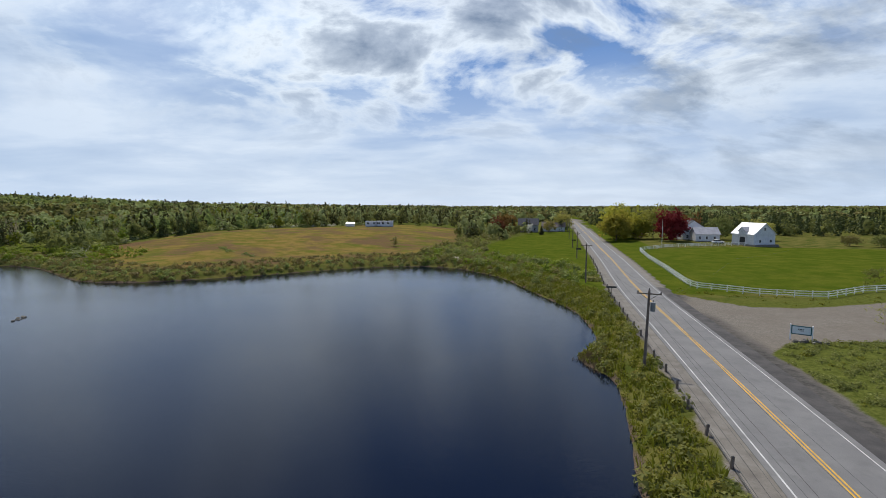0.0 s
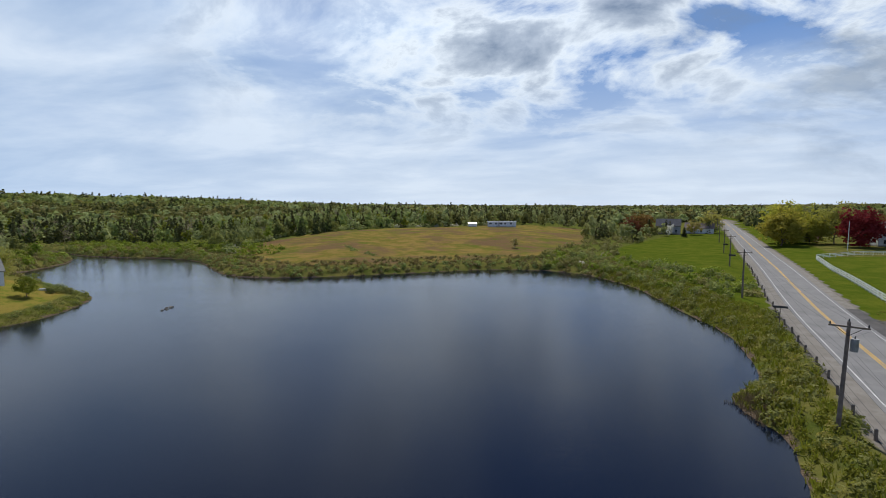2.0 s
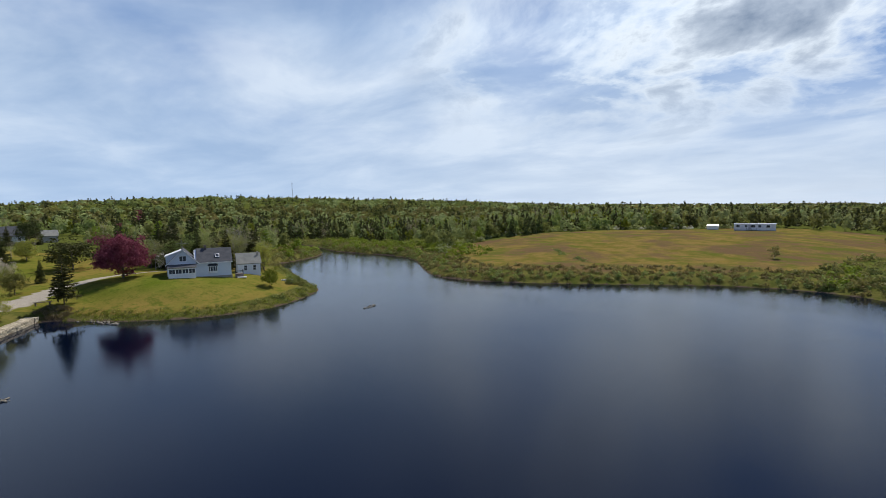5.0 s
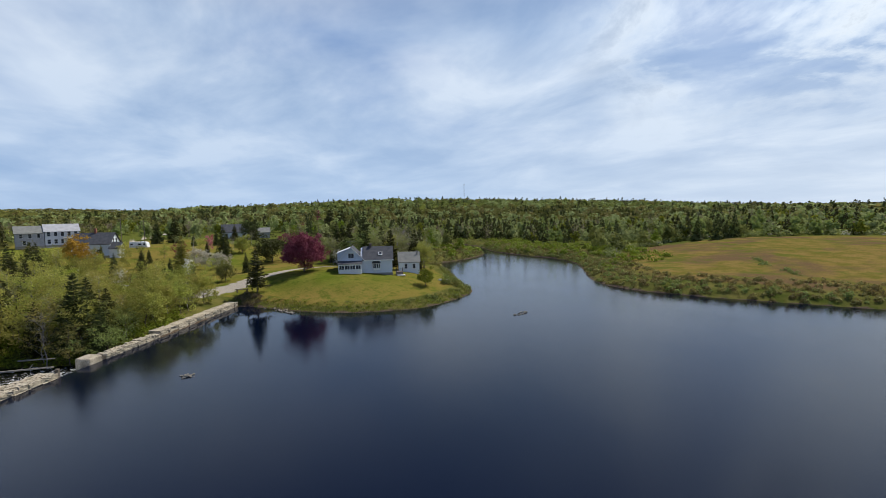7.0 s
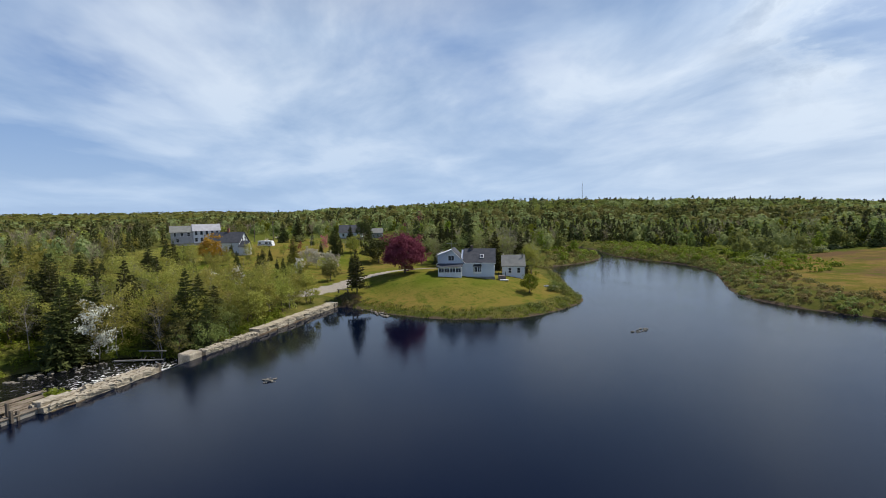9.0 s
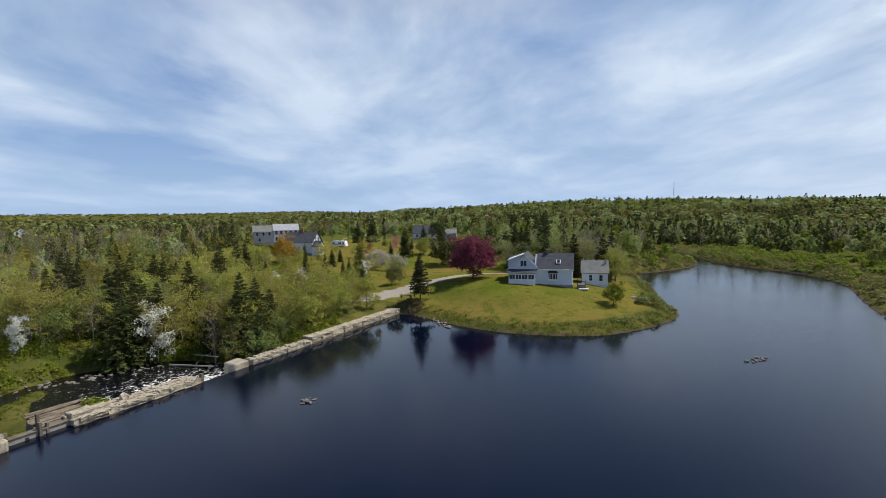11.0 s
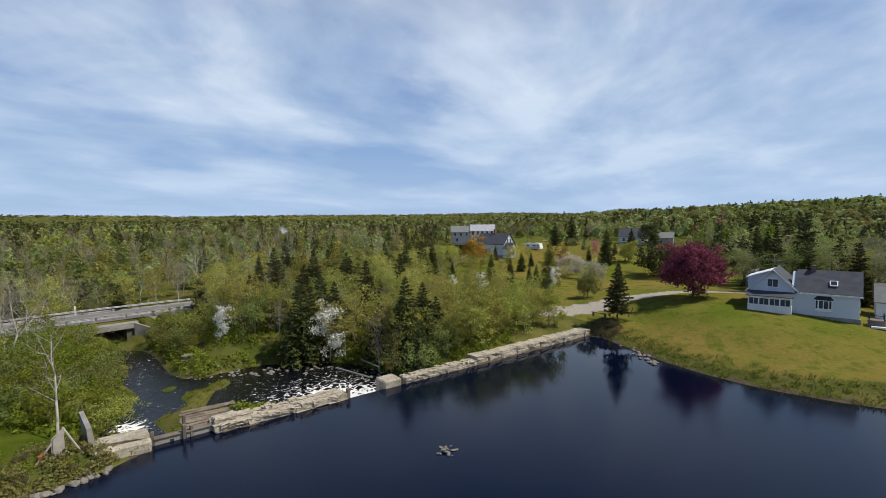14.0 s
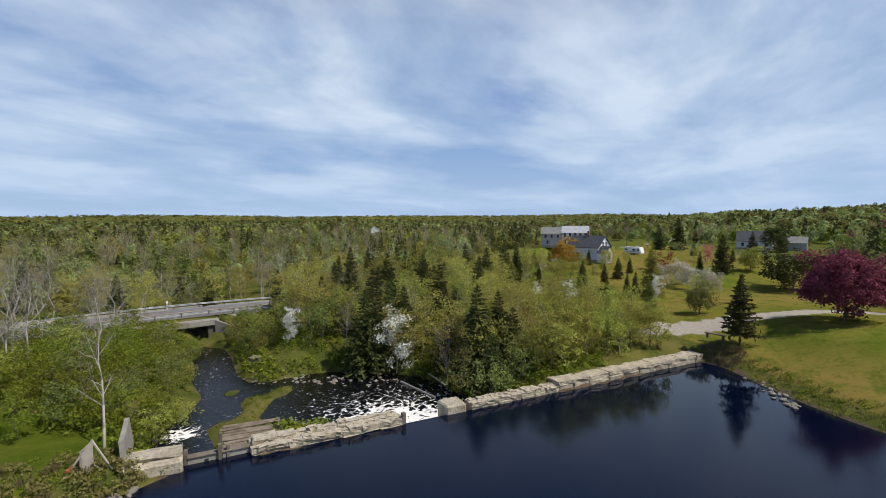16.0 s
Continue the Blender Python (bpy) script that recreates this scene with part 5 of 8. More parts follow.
    box(bm, 7.4, 3.4, 6.22, 0.6, 0.6, 0.12, 0, 0.02)
    part("chimney", bm, MAT_ROOFBROWN, h, "dark brick chimney")
    bm = bmesh.new()
    tube(bm, (3.15, 1.4, 5.4), (3.15, 1.4, 7.6), 0.04, 0.03, 6)
    tube(bm, (2.1, 1.4, 6.9), (4.3, 1.4, 6.9), 0.03, 0.03, 5)
    for i in range(6):
        tube(bm, (2.3 + 0.35 * i, 1.0 + 0.05 * i, 6.9), (2.3 + 0.35 * i, 1.8 - 0.05 * i, 6.9), 0.02, 0.02, 5)
    part("aerial", bm, MAT_METAL, h, "thin metal television aerial")
    # foundation
    bm = bmesh.new()
    box(bm, 9.2, 0.6, -0.75, 6.3, 0.5, 1.3)
    part("foundation", bm, MAT_CONCRETE, h, "pale parged foundation wall")
    return h


def annex():
    h = thing("garden_shed", frame_m(-105.66, 52.86, 4.3, 69.3) @ Matrix.Translation((13.9, 7.4, -1.2)), "pale blue shed with a grey gable roof", "shed")
    bm = bmesh.new()
    gable_prism(bm, 0.1, 5.0, 0.2, 5.2, -0.6, 2.55, 4.6, "x")
    part("wall", bm, MAT_SIDING, h)
    bm = bmesh.new()
    gable_roof(bm, 0.1, 5.0, 0.2, 5.2, 2.6, 4.7, "x", 0.25)
    part("roof", bm, MAT_ROOFGREEN, h, "weathered grey-green shingle roof")
    bm = bmesh.new()
    box(bm, 2.55, 0.0, 2.47, 5.4, 0.08, 0.16)
    part("fascia", bm, MAT_WHITE, h)
    for x in (1.75, 3.7):
        window(h, x, 0.2, 1.0, 0.62, 1.1, 0, (1, 2))
    bm = bmesh.new()
    box(bm, 4.6, 2.0, 4.5, 0.3, 0.3, 1.2, 0, 0.02)
    part("flue", bm, MAT_CONCRETE, h, "pale flue")
    return h


pond_house()
annex()
bm = bmesh.new()
steps = thing("porch_steps", frame_m(-101.9, 66.2, land_z(-101.9, 66.2), 69.3), "dark stacked timber and brown deck beside the house", "deck")
box(bm, 0, 0, 0.45, 1.6, 1.6, 0.9, 0, 0.03)
part("deck", bm, MAT_ROOFBROWN, steps, "brown timber deck")
bm = bmesh.new()
for sx, sy in ((-0.7, -0.75), (0.7, -0.75), (-0.7, 0.75), (0.7, 0.75)):
    pbm = bmesh.new()
    box(pbm, sx, sy, 0.9, 0.09, 0.09, 1.5)
    part("rail_post", pbm, MAT_DARK, steps)
box(bm, 0, -0.75, 1.5, 1.5, 0.06, 0.08)
part("railing", bm, MAT_DARK, steps)
bm = bmesh.new()
box(bm, 0.4, -1.2, 0.12, 1.8, 0.6, 0.24, 0, 0.03)
part("step", bm, MAT_WHITE, steps, "pale front step")

# upturned dinghy and clutter at the point's edge
bt = thing("rowing_boat", frame_m(-98.9, 76.0, land_z(-98.9, 76.0), 35) @ Matrix.Diagonal((0.95, 1.0, 1.0, 1)), "small pale boat hauled up on the grass", "boat")
bm = bmesh.new()
rings = []
for i in range(7):
    f = i / 6
    w = 0.62 * math.sin(math.pi * (0.22 + 0.72 * f)) ** 0.8
    rings.append([(-1.5 + 3.0 * f, -w, 0.45), (-1.5 + 3.0 * f, -w * 0.7, 0.08), (-1.5 + 3.0 * f, 0, 0.0), (-1.5 + 3.0 * f, w * 0.7, 0.08), (-1.5 + 3.0 * f, w, 0.45)])
vr = [[bm.verts.new(p) for p in r] for r in rings]
for a, b in zip(vr[:-1], vr[1:]):
    for i in range(4):
        bm.faces.new((a[i], a[i + 1], b[i + 1], b[i]))
hull = part("hull", bm, MAT_WHITE, bt)
hull.modifiers.new("thick", "SOLIDIFY").thickness = 0.04
for x in (-0.5, 0.5):
    bm = bmesh.new()
    box(bm, x, 0, 0.32, 0.22, 1.05, 0.03)
    part("thwart", bm, MAT_GREYWOOD, bt)

# ---- the dam ----
DV = (Vector((*DAM_B, 0)) - Vector((*DAM_A, 0))).normalized()
DN = Vector((DV.y, -DV.x, 0))
DN = DN if DN.y < 0 else -DN
sr = random.Random(5)


def dam_m(s, off=0.0, z=0.0):
    """Local frame on the dam: x along it from its near end, y downstream."""
    o = Vector((*DAM_A, 0)) + DV * s + DN * off
    return Matrix(((DV.x, DN.x, 0, o.x), (DV.y, DN.y, 0, o.y), (0, 0, 1, z), (0, 0, 0, 1)))


def rough_block(l, w, h, rough=0.06, cuts=2):
    """A quarried stone with uneven faces and worn edges; its foot at z = 0."""
    bm = bmesh.new()
    bmesh.ops.create_cube(bm, size=1.0, matrix=Matrix.Translation((0, 0, h / 2)) @ Matrix.Diagonal((l, w, h, 1)))
    bmesh.ops.bevel(bm, geom=list(bm.edges), offset=min(l, w, h) * 0.07, segments=1, affect="EDGES")
    bmesh.ops.subdivide_edges(bm, edges=[e for e in bm.edges if e.calc_length() > min(l, w) * 0.5], cuts=1, use_grid_fill=True)
    for v in bm.verts:
        v.co += Vector((sr.gauss(0, rough), sr.gauss(0, rough), sr.gauss(0, rough * 0.7)))
    return bm


def lay(parent, m, l, w, h, mat=None, rough=0.06, name="stone"):
    ob = part(name, rough_block(l, w, h, rough), mat or MAT_GRANITE, parent)
    ob.matrix_world = m
    return ob


def dam_section(s0, s1, top, width, label, course=0.32, low=-1.2, gaps=(), slabs=1.7):
    d = thing("dam_wall", dam_m(s0), label, "dam", "sections of the mill dam")
    bpy.context.view_layer.update()
    s = s0
    while s < s1 - 0.3:
        l = min(sr.uniform(slabs * 0.7, slabs * 1.35), s1 - s)
        jog = sr.uniform(-0.07, 0.07)
        skip = any(a < s + l / 2 < b for a, b in gaps)
        for z0, z1, w, off in ((low, top - course, width * 0.96, 0), (top - course, top, width, 0)):
            if skip and z1 == top:
                continue
            hh = z1 - z0
            ob = lay(None, Matrix.Identity(4), l + 0.01, w + sr.uniform(-0.1, 0.1), hh, rough=0.055)
            ob.parent = d
            ob.matrix_parent_inverse = Matrix.Identity(4)
            ob.location = (s - s0 + l / 2, w / 2 + 0.5 * jog * (z1 == top), z0 + sr.uniform(-0.02, 0.02))
            ob.rotation_euler = (sr.gauss(0, 0.010), sr.gauss(0, 0.004), sr.gauss(0, 0.006))
        s += l
    bm = bmesh.new()
    box(bm, (s1 - s0) / 2, width / 2 + 0.3, -1.7, s1 - s0, width * 0.8, 3.2, 0, 0.05)
    part("core", bm, MAT_CONCRETE, d, "dark mortared rubble core")
    return d


RUBBLE = []
for _ in range(7):
    _ob = part("stone", rough_block(0.66, 0.52, 0.34, 0.035), MAT_GRANITE)
    RUBBLE.append(_ob.data)
    bpy.data.objects.remove(_ob)


def rubble(wall, length, width, z, step=0.6):
    """Small rough stones bedded along the top of a wall."""
    for i in range(int(length / step)):
        rows = max(2, int(width / 0.56))
        for j in range(rows):
            if sr.random() < 0.10:
                continue
            ob = new("stone", RUBBLE[sr.randrange(7)])
            ob.parent = wall
            ob.location = (0.3 + step * i + sr.uniform(-0.08, 0.08), 0.26 + (width - 0.5) * j / (rows - 1) + sr.uniform(-0.07, 0.07), z - 0.22 + sr.uniform(-0.06, 0.05))
            ob.rotation_euler = (sr.gauss(0, 0.07), sr.gauss(0, 0.07), sr.uniform(-0.35, 0.35) + (math.pi if sr.random() < 0.5 else 0))
            ob.scale = (sr.uniform(0.8, 1.25), sr.uniform(0.8, 1.2), sr.uniform(0.8, 1.1))


rubble(dam_section(4.3, 16.2, 0.52, 1.9, "long low wall of rough pale granite with a broken top", 0.42, -1.2, ((11.0, 11.6),), 3.0), 11.9, 1.9, 0.52)
rubble(dam_section(22.9, 33.0, 0.56, 1.25, "mossy low granite wall with a ragged back edge", 0.28, -1.2, (), 1.6), 10.0, 1.25, 0.56)
dam_section(33.0, 55.3, 0.92, 1.75, "wall of large flat granite slabs in two courses", 0.36, -1.2, (), 2.1)
# loose stones along the wall's top
loose = [(5.3, 1.2, 1.7, 1.2, 0.42), (6.9, 1.4, 1.3, 0.9, 0.28), (8.9, 1.1, 0.62, 0.55, 0.5), (11.3, 1.6, 0.7, 0.4, 0.3)]
for s, off, l, w, h in loose:
    ob = lay(None, dam_m(s, off, 0.5), l, w, h, MAT_GRANITE, 0.05, "loose_stone")
    tagged(ob, "pale broken granite stone lying on the dam", "stone", "loose stones on the dam")
blk = thing("pier_block", dam_m(21.3, 0.95, -2.6), "large squared concrete block beside the spillway", "block")
bpy.context.view_layer.update()
ob = part("block", rough_block(2.05, 1.9, 3.38, 0.03), MAT_GRANITE, blk)
# concrete sill under the spillway
bm = bmesh.new()
box(bm, 18.2, 0.35, -1.6, 4.6, 0.6, 2.86, 0, 0.1, dam_m(0))
tagged(part("spillway_sill", bm, MAT_CONCRETE), "dark wet concrete sill under the falling water", "sill")
# post at the broken end
bm = bmesh.new()
box(bm, 16.3, 0.25, 0.0, 0.32, 0.36, 1.9, 4, 0.03, dam_m(0))
tagged(part("wooden_post", bm, MAT_GREYWOOD), "grey squared timber post at the spillway", "post")

# old sluice: low concrete wall between timber posts
sl = thing("sluice", dam_m(0.0), "old sluice of concrete panels between grey timber posts", "sluice")
for a, b, top in ((0.15, 2.1, 0.42), (2.35, 4.3, 0.4)):
    bm = bmesh.new()
    box(bm, (a + b) / 2, 1.05, -1.0, b - a, 0.45, 2 * (1.0 + top), 0, 0.04)
    p = part("panel", bm, MAT_CONCRETE, sl)
    bm = bmesh.new()
    box(bm, (a + b) / 2, 1.05, top + 0.06, b - a + 0.05, 0.62, 0.13, 0, 0.03)
    part("cap_beam", bm, MAT_GREYWOOD, p, "grey timber cap beam")
# no hole is cut: a dark panel gives the opening's shade
bm = bmesh.new()
box(bm, 1.35, 0.82, 0.08, 0.26, 0.06, 0.24)
part("opening", bm, MAT_DARK, sl, "small square dark panel in place of a shaded opening")
for s, off, h in ((0.05, 0.95, 1.1), (2.2, 0.75, 1.15), (2.3, 1.35, 1.7), (2.75, 0.9, 0.9)):
    bm = bmesh.new()
    box(bm, s, off, h - 1.3, 0.24, 0.26, 2.6, sr.uniform(-8, 8), 0.03)
    part("post", bm, MAT_GREYWOOD, sl)
ab = thing("abutment", dam_m(-1.9, 1.0, 0), "weathered concrete abutment block with a broken top", "abutment")
bpy.context.view_layer.update()
ob = part("block", rough_block(3.6, 2.2, 2.9, 0.05), MAT_GRANITE, ab)
ob.location = (0, 0, -2.0)
ob = part("cap", rough_block(3.4, 1.5, 0.3, 0.05), MAT_GRANITE, ab, "pale crumbling cap")
ob.location = (0, 0.3, 0.86)
# ruined pier in the stream
pier = thing("ruined_pier", frame_m(-76.2, -18.2, -3.0, 25), "ruined dark stone pier standing in the stream", "pier")
for u, v, z0, l, w, h in ((0, 0, 0, 2.2, 1.5, 1.7), (0.35, 0.1, 1.65, 1.3, 1.2, 1.0), (-1.9, -0.3, 0.1, 1.5, 1.2, 0.7)):
    ob = part("stone", rough_block(l, w, h, 0.09), MAT_ROCK, pier)
    ob.location = (u, v, z0)
# fallen timber deck behind the sluice
dk = thing("fallen_deck", dam_m(4.5, 2.9, 0.62) @ Matrix.Rotation(radians(14), 4, "X") @ Matrix.Rotation(radians(-2), 4, "Z"), "collapsed weathered plank deck tilted beside the dam", "deck")
MAT_OLDPLANK = surface("rotten_planks", (0.24, 0.195, 0.145), (0.115, 0.085, 0.06), 0.9, 14, 0.95, 0.6, dirt=(0.10, 0.105, 0.035))
for i in range(8):
    bm = bmesh.new()
    wide = sr.uniform(-0.5, 0.15)
    box(bm, -wide / 2 if i % 2 else wide / 2, -1.15 + 0.33 * i, sr.uniform(-0.05, 0.07), 4.5 + wide, 0.29, 0.10, sr.uniform(-2.5, 2.5), 0.02)
    part("plank", bm, MAT_OLDPLANK, dk)
for x in (-1.8, 0, 1.8):
    bm = bmesh.new()
    box(bm, x, 0.05, -0.24, 0.24, 2.7, 0.28, sr.uniform(-3, 3), 0.02)
    part("beam", bm, MAT_BARK, dk, "dark rotten beam")
bm = bmesh.new()
box(bm, 2.15, 0.1, -1.75, 0.5, 2.3, 2.9, 2, 0.06)
part("concrete_slab", bm, MAT_CONCRETE, dk, "stained concrete slab edge")
bm = bmesh.new()
box(bm, -1.6, 0.2, -1.85, 0.5, 2.2, 2.9, 2, 0.06)
part("concrete_slab", bm, MAT_CONCRETE, dk, "stained concrete slab edge")

# leaning concrete wing wall and timber A-frame on the near bank
MAT_PALEWOOD = surface("bleached_timber", (0.46, 0.41, 0.34), (0.33, 0.29, 0.235), 1.5, 18, 0.9, 0.4)
bm = bmesh.new()
mm = frame_m(-53.3, -2.6, land_z(-53.3, -2.6) - 0.4, 62) @ Matrix.Rotation(radians(5), 4, "X")
solid(bm, [mm @ Vector(p) for p in ((-4.0, -0.2, 0), (2.4, -0.2, 0), (2.4, 0.2, 0), (-4.0, 0.2, 0))], [mm @ Vector(p) for p in ((-4.0, -0.16, 2.1), (2.2, -0.16, 2.7), (2.2, 0.16, 2.7), (-4.0, 0.16, 2.1))])
tagged(part("wing_wall", bm, MAT_CONCRETE), "grey leaning concrete wing wall beside bushes", "wall")
af = thing("timber_frame", Matrix.Translation((-50.1, -1.05, land_z(-50.1, -1.05))), "open frame of pale bare timbers on the bank", "frame")
_z = land_z(-50.1, -1.05)
for name, a, b, r in (("pole", (1.1, -0.5, -0.25), (-0.37, 0.18, 1.95), 0.075), ("brace", (-0.30, 0.15, 1.95), (-1.15, 0.75, -0.2), 0.075), ("rail", (0.27, -0.13, 0.95), (-0.75, 0.45, -0.15), 0.065), ("post", (0.27, -0.12, -0.3), (0.25, -0.12, 1.30), 0.06), ("rail", (0.27, -0.12, 1.28), (-0.37, 0.2, 1.92), 0.05)):
    bm = bmesh.new()
    tube(bm, a, b, r, r * 0.85, 6)
    part(name, bm, MAT_PALEWOOD, af)
bm = bmesh.new()
solid(bm, [Vector(p) for p in ((0.22, -0.06, -0.2), (-0.34, 0.22, -0.2), (-0.31, 0.28, -0.2), (0.25, 0.0, -0.2))], [Vector(p) for p in ((0.22, -0.06, 1.25), (-0.34, 0.22, 1.85), (-0.31, 0.28, 1.85), (0.25, 0.0, 1.25))])
part("panel", bm, MAT_PALEWOOD, af, "weathered grey plank panel")
bm = bmesh.new()
box(bm, -2.3, 0.6, 0.12, 1.1, 0.25, 0.2, 40, 0.03)
tagged(part("orange_tarp", bm, surface("orange_cloth", (0.42, 0.12, 0.04), (0.34, 0.10, 0.04), 3, 20, 0.9)), "crumpled faded orange float lying in grass", "float")
bpy.data.objects["orange_tarp"].matrix_world = frame_m(-49.6, -1.7, land_z(-49.8, -1.9), 0) @ Matrix.Translation((2.3, -0.6, 0))

# ---- stream below the dam ----
MAT_STREAM = Nodes("stream_water", 0.08, 0.0, 0.5)
_m = MAT_STREAM
_m.bsdf.inputs["IOR"].default_value = 1.333
_a = _m.n.new("ShaderNodeAttribute")
_a.attribute_name = "churn"
_drift = _m.n.new("ShaderNodeTexNoise")
_drift.inputs["Scale"].default_value = 0.45
_drift.inputs["Detail"].default_value = 4
_m.l.new(_m.place, _drift.inputs["Vector"])
_shift = _m.n.new("ShaderNodeVectorMath")
_shift.operation = "MULTIPLY_ADD"
_m.l.new(_drift.outputs["Color"], _shift.inputs[0])
_shift.inputs[1].default_value = (3.2, 3.2, 0.0)
_m.l.new(_m.place, _shift.inputs[2])
_cell = _m.n.new("ShaderNodeTexVoronoi")
_cell.feature = "DISTANCE_TO_EDGE"
_cell.inputs["Scale"].default_value = 1.15
_m.l.new(_shift.outputs[0], _cell.inputs["Vector"])
_torn = _m.math("MULTIPLY", _m.math("SUBTRACT", _m.noise(1.5, 6, 0.7, None, None, 1.0), 0.56), 0.8)
_reach = _m.math("ADD", _m.math("MULTIPLY", _a.outputs["Fac"], 0.31), _torn)
_foam = _m.ramp(_m.math("SUBTRACT", _reach, _cell.outputs["Distance"]), [(0.0, 0.0), (0.10, 0.95)])
_m.colour(_m.mix(_foam, (0.003, 0.0035, 0.005), (0.86, 0.84, 0.78)))
_m.put(_m.bsdf.inputs["Roughness"], _m.math("ADD", _m.math("MULTIPLY", _foam, 0.6), 0.08))
_m.bump(_m.math("ADD", _m.noise(2.2, 4, 0.7, None, None, 0.5), _m.math("MULTIPLY", _foam, 0.5)), 0.45, 0.15)
MAT_STREAM = _m.mat
sx, sy = np.meshgrid(np.arange(-100, -50, 0.7), np.arange(-92, 14, 0.7))
spx, spy = sx.ravel(), sy.ravel()
s_ids = np.arange(len(spx)).reshape(sx.shape)
s_side = (spx - DAM_A[0]) * DN.x + (spy - DAM_A[1]) * DN.y
near_s = np.minimum(seg_distance(spx, spy, STREAM), seg_distance(spx, spy, SIDE_STREAM))
fall = np.hypot(spx + 71.2, spy - 9.6)
churn = 1.25 * np.clip(1.05 - fall / 7.5, 0, 1) + 0.75 * np.clip(1.1 - fall / 14.0, 0, 1) + 1.3 * np.exp(-((spx + 60.5) ** 2 + (spy + 8.3) ** 2) / 2.0) + 0.10 * np.exp(-((spy + 24) / 5) ** 2)
s_z = -2.25 - 0.25 * smooth(0, -30, spy) + 0.16 * churn * np.sin(spx * 2.1 + spy * 1.3) * np.cos(spy * 2.7 - spx) + 0.25 * np.clip(1 - fall / 4.5, 0, 1)
s_ok = (near_s < 14) & (s_side > 0.7)
sq = np.stack([s_ids[:-1, :-1], s_ids[:-1, 1:], s_ids[1:, 1:], s_ids[1:, :-1]], -1).reshape(-1, 4)
sq = sq[s_ok[sq].all(1)]
used, inv = np.unique(sq, return_inverse=True)
stream_me = array_mesh("stream", np.stack([spx, spy, s_z], 1)[used], inv.reshape(-1, 4), MAT_STREAM, True)
at = stream_me.attributes.new("churn", "FLOAT", "POINT")
at.data.foreach_set("value", churn[used].astype(np.float32))
tagged(new("water_stream", stream_me), "dark fast stream streaked with white foam", "water", kind="structure")
# the fall itself: a curved sheet from the lip to the pool
MAT_FOAM = surface("white_water", (0.88, 0.85, 0.75), (0.74, 0.71, 0.61), 1.8, 7, 0.6, 0.9)
fv, ff = [], []
for i in range(15):
    for j in range(9):
        u, v = i / 14, j / 8
        p = dam_m(16.45 + 3.8 * u, 0.02 + 2.3 * v + 0.2 * v * math.sin(7 * u + 3 * v), 0.02 - 2.3 * v ** 1.25 + 0.10 * math.sin(23 * u + 9 * v) * v).translation
        fv.append(tuple(p))
ff = [(i * 9 + j, i * 9 + j + 1, (i + 1) * 9 + j + 1, (i + 1) * 9 + j) for i in range(14) for j in range(8)]
tagged(mesh_part("water_fall", fv, ff, MAT_FOAM, None, "", True), "white water pouring over the spillway", "waterfall", kind="structure")

# ---- bridge and guard rails ----
def along(line, s):
    seg = np.hypot(*np.diff(line, axis=0).T)
    cum = np.concatenate([[0], np.cumsum(seg)])
    return np.array([np.interp(s, cum, line[:, 0]), np.interp(s, cum, line[:, 1])]), cum


def arc_of(x, y):
    i = int(np.argmin(np.hypot(ROAD_LINE[:, 0] - x, ROAD_LINE[:, 1] - y)))
    return along(ROAD_LINE, 0)[1][i]


def road_frame(s, off, z=0.0):
    a, b = along(ROAD_LINE, s - 0.5)[0], along(ROAD_LINE, s + 0.5)[0]
    t = (b - a) / np.hypot(*(b - a))
    p = (a + b) / 2 + np.array([-t[1], t[0]]) * off
    return frame_m(p[0], p[1], ROAD_Z + z, math.degrees(math.atan2(t[1], t[0])))


sb = arc_of(-82.0, -44.0)
br = thing("bridge", road_frame(sb, 0), "short concrete road bridge over the stream", "bridge")
bm = bmesh.new()
box(bm, 0.6, -0.6, -0.62, 12.4, 12.6, 0.6, 0, 0.04)
part("deck_slab", bm, MAT_CONCRETE, br)
bm = bmesh.new()
solid(bm, [(-5.8, -7.0, -0.95), (7.0, -7.0, -0.95), (7.0, -5.0, -0.95), (-5.8, -5.0, -0.95)], [(-5.8, -7.0, -0.5), (7.0, -7.0, -0.5), (7.0, -5.0, 0.02), (-5.8, -5.0, 0.02)])
part("verge", bm, MAT_GROUND, br, "grassy verge over the headwall")
for y, zc in ((-7.1, -0.85), (5.3, -0.35)):
    bm = bmesh.new()
    box(bm, 0.6, y, zc, 12.4, 0.35, 0.9, 0, 0.04)
    part("fascia_beam", bm, MAT_CONCRETE, br, "pale stained concrete edge beam")
# stained concrete, its colour darkened for the shade under the deck
MAT_SHADECONC = surface("shade_darkened_concrete", (0.13, 0.12, 0.10), (0.085, 0.078, 0.065), 0.6, 12, 0.8, 0.3, dirt=(0.05, 0.048, 0.035))
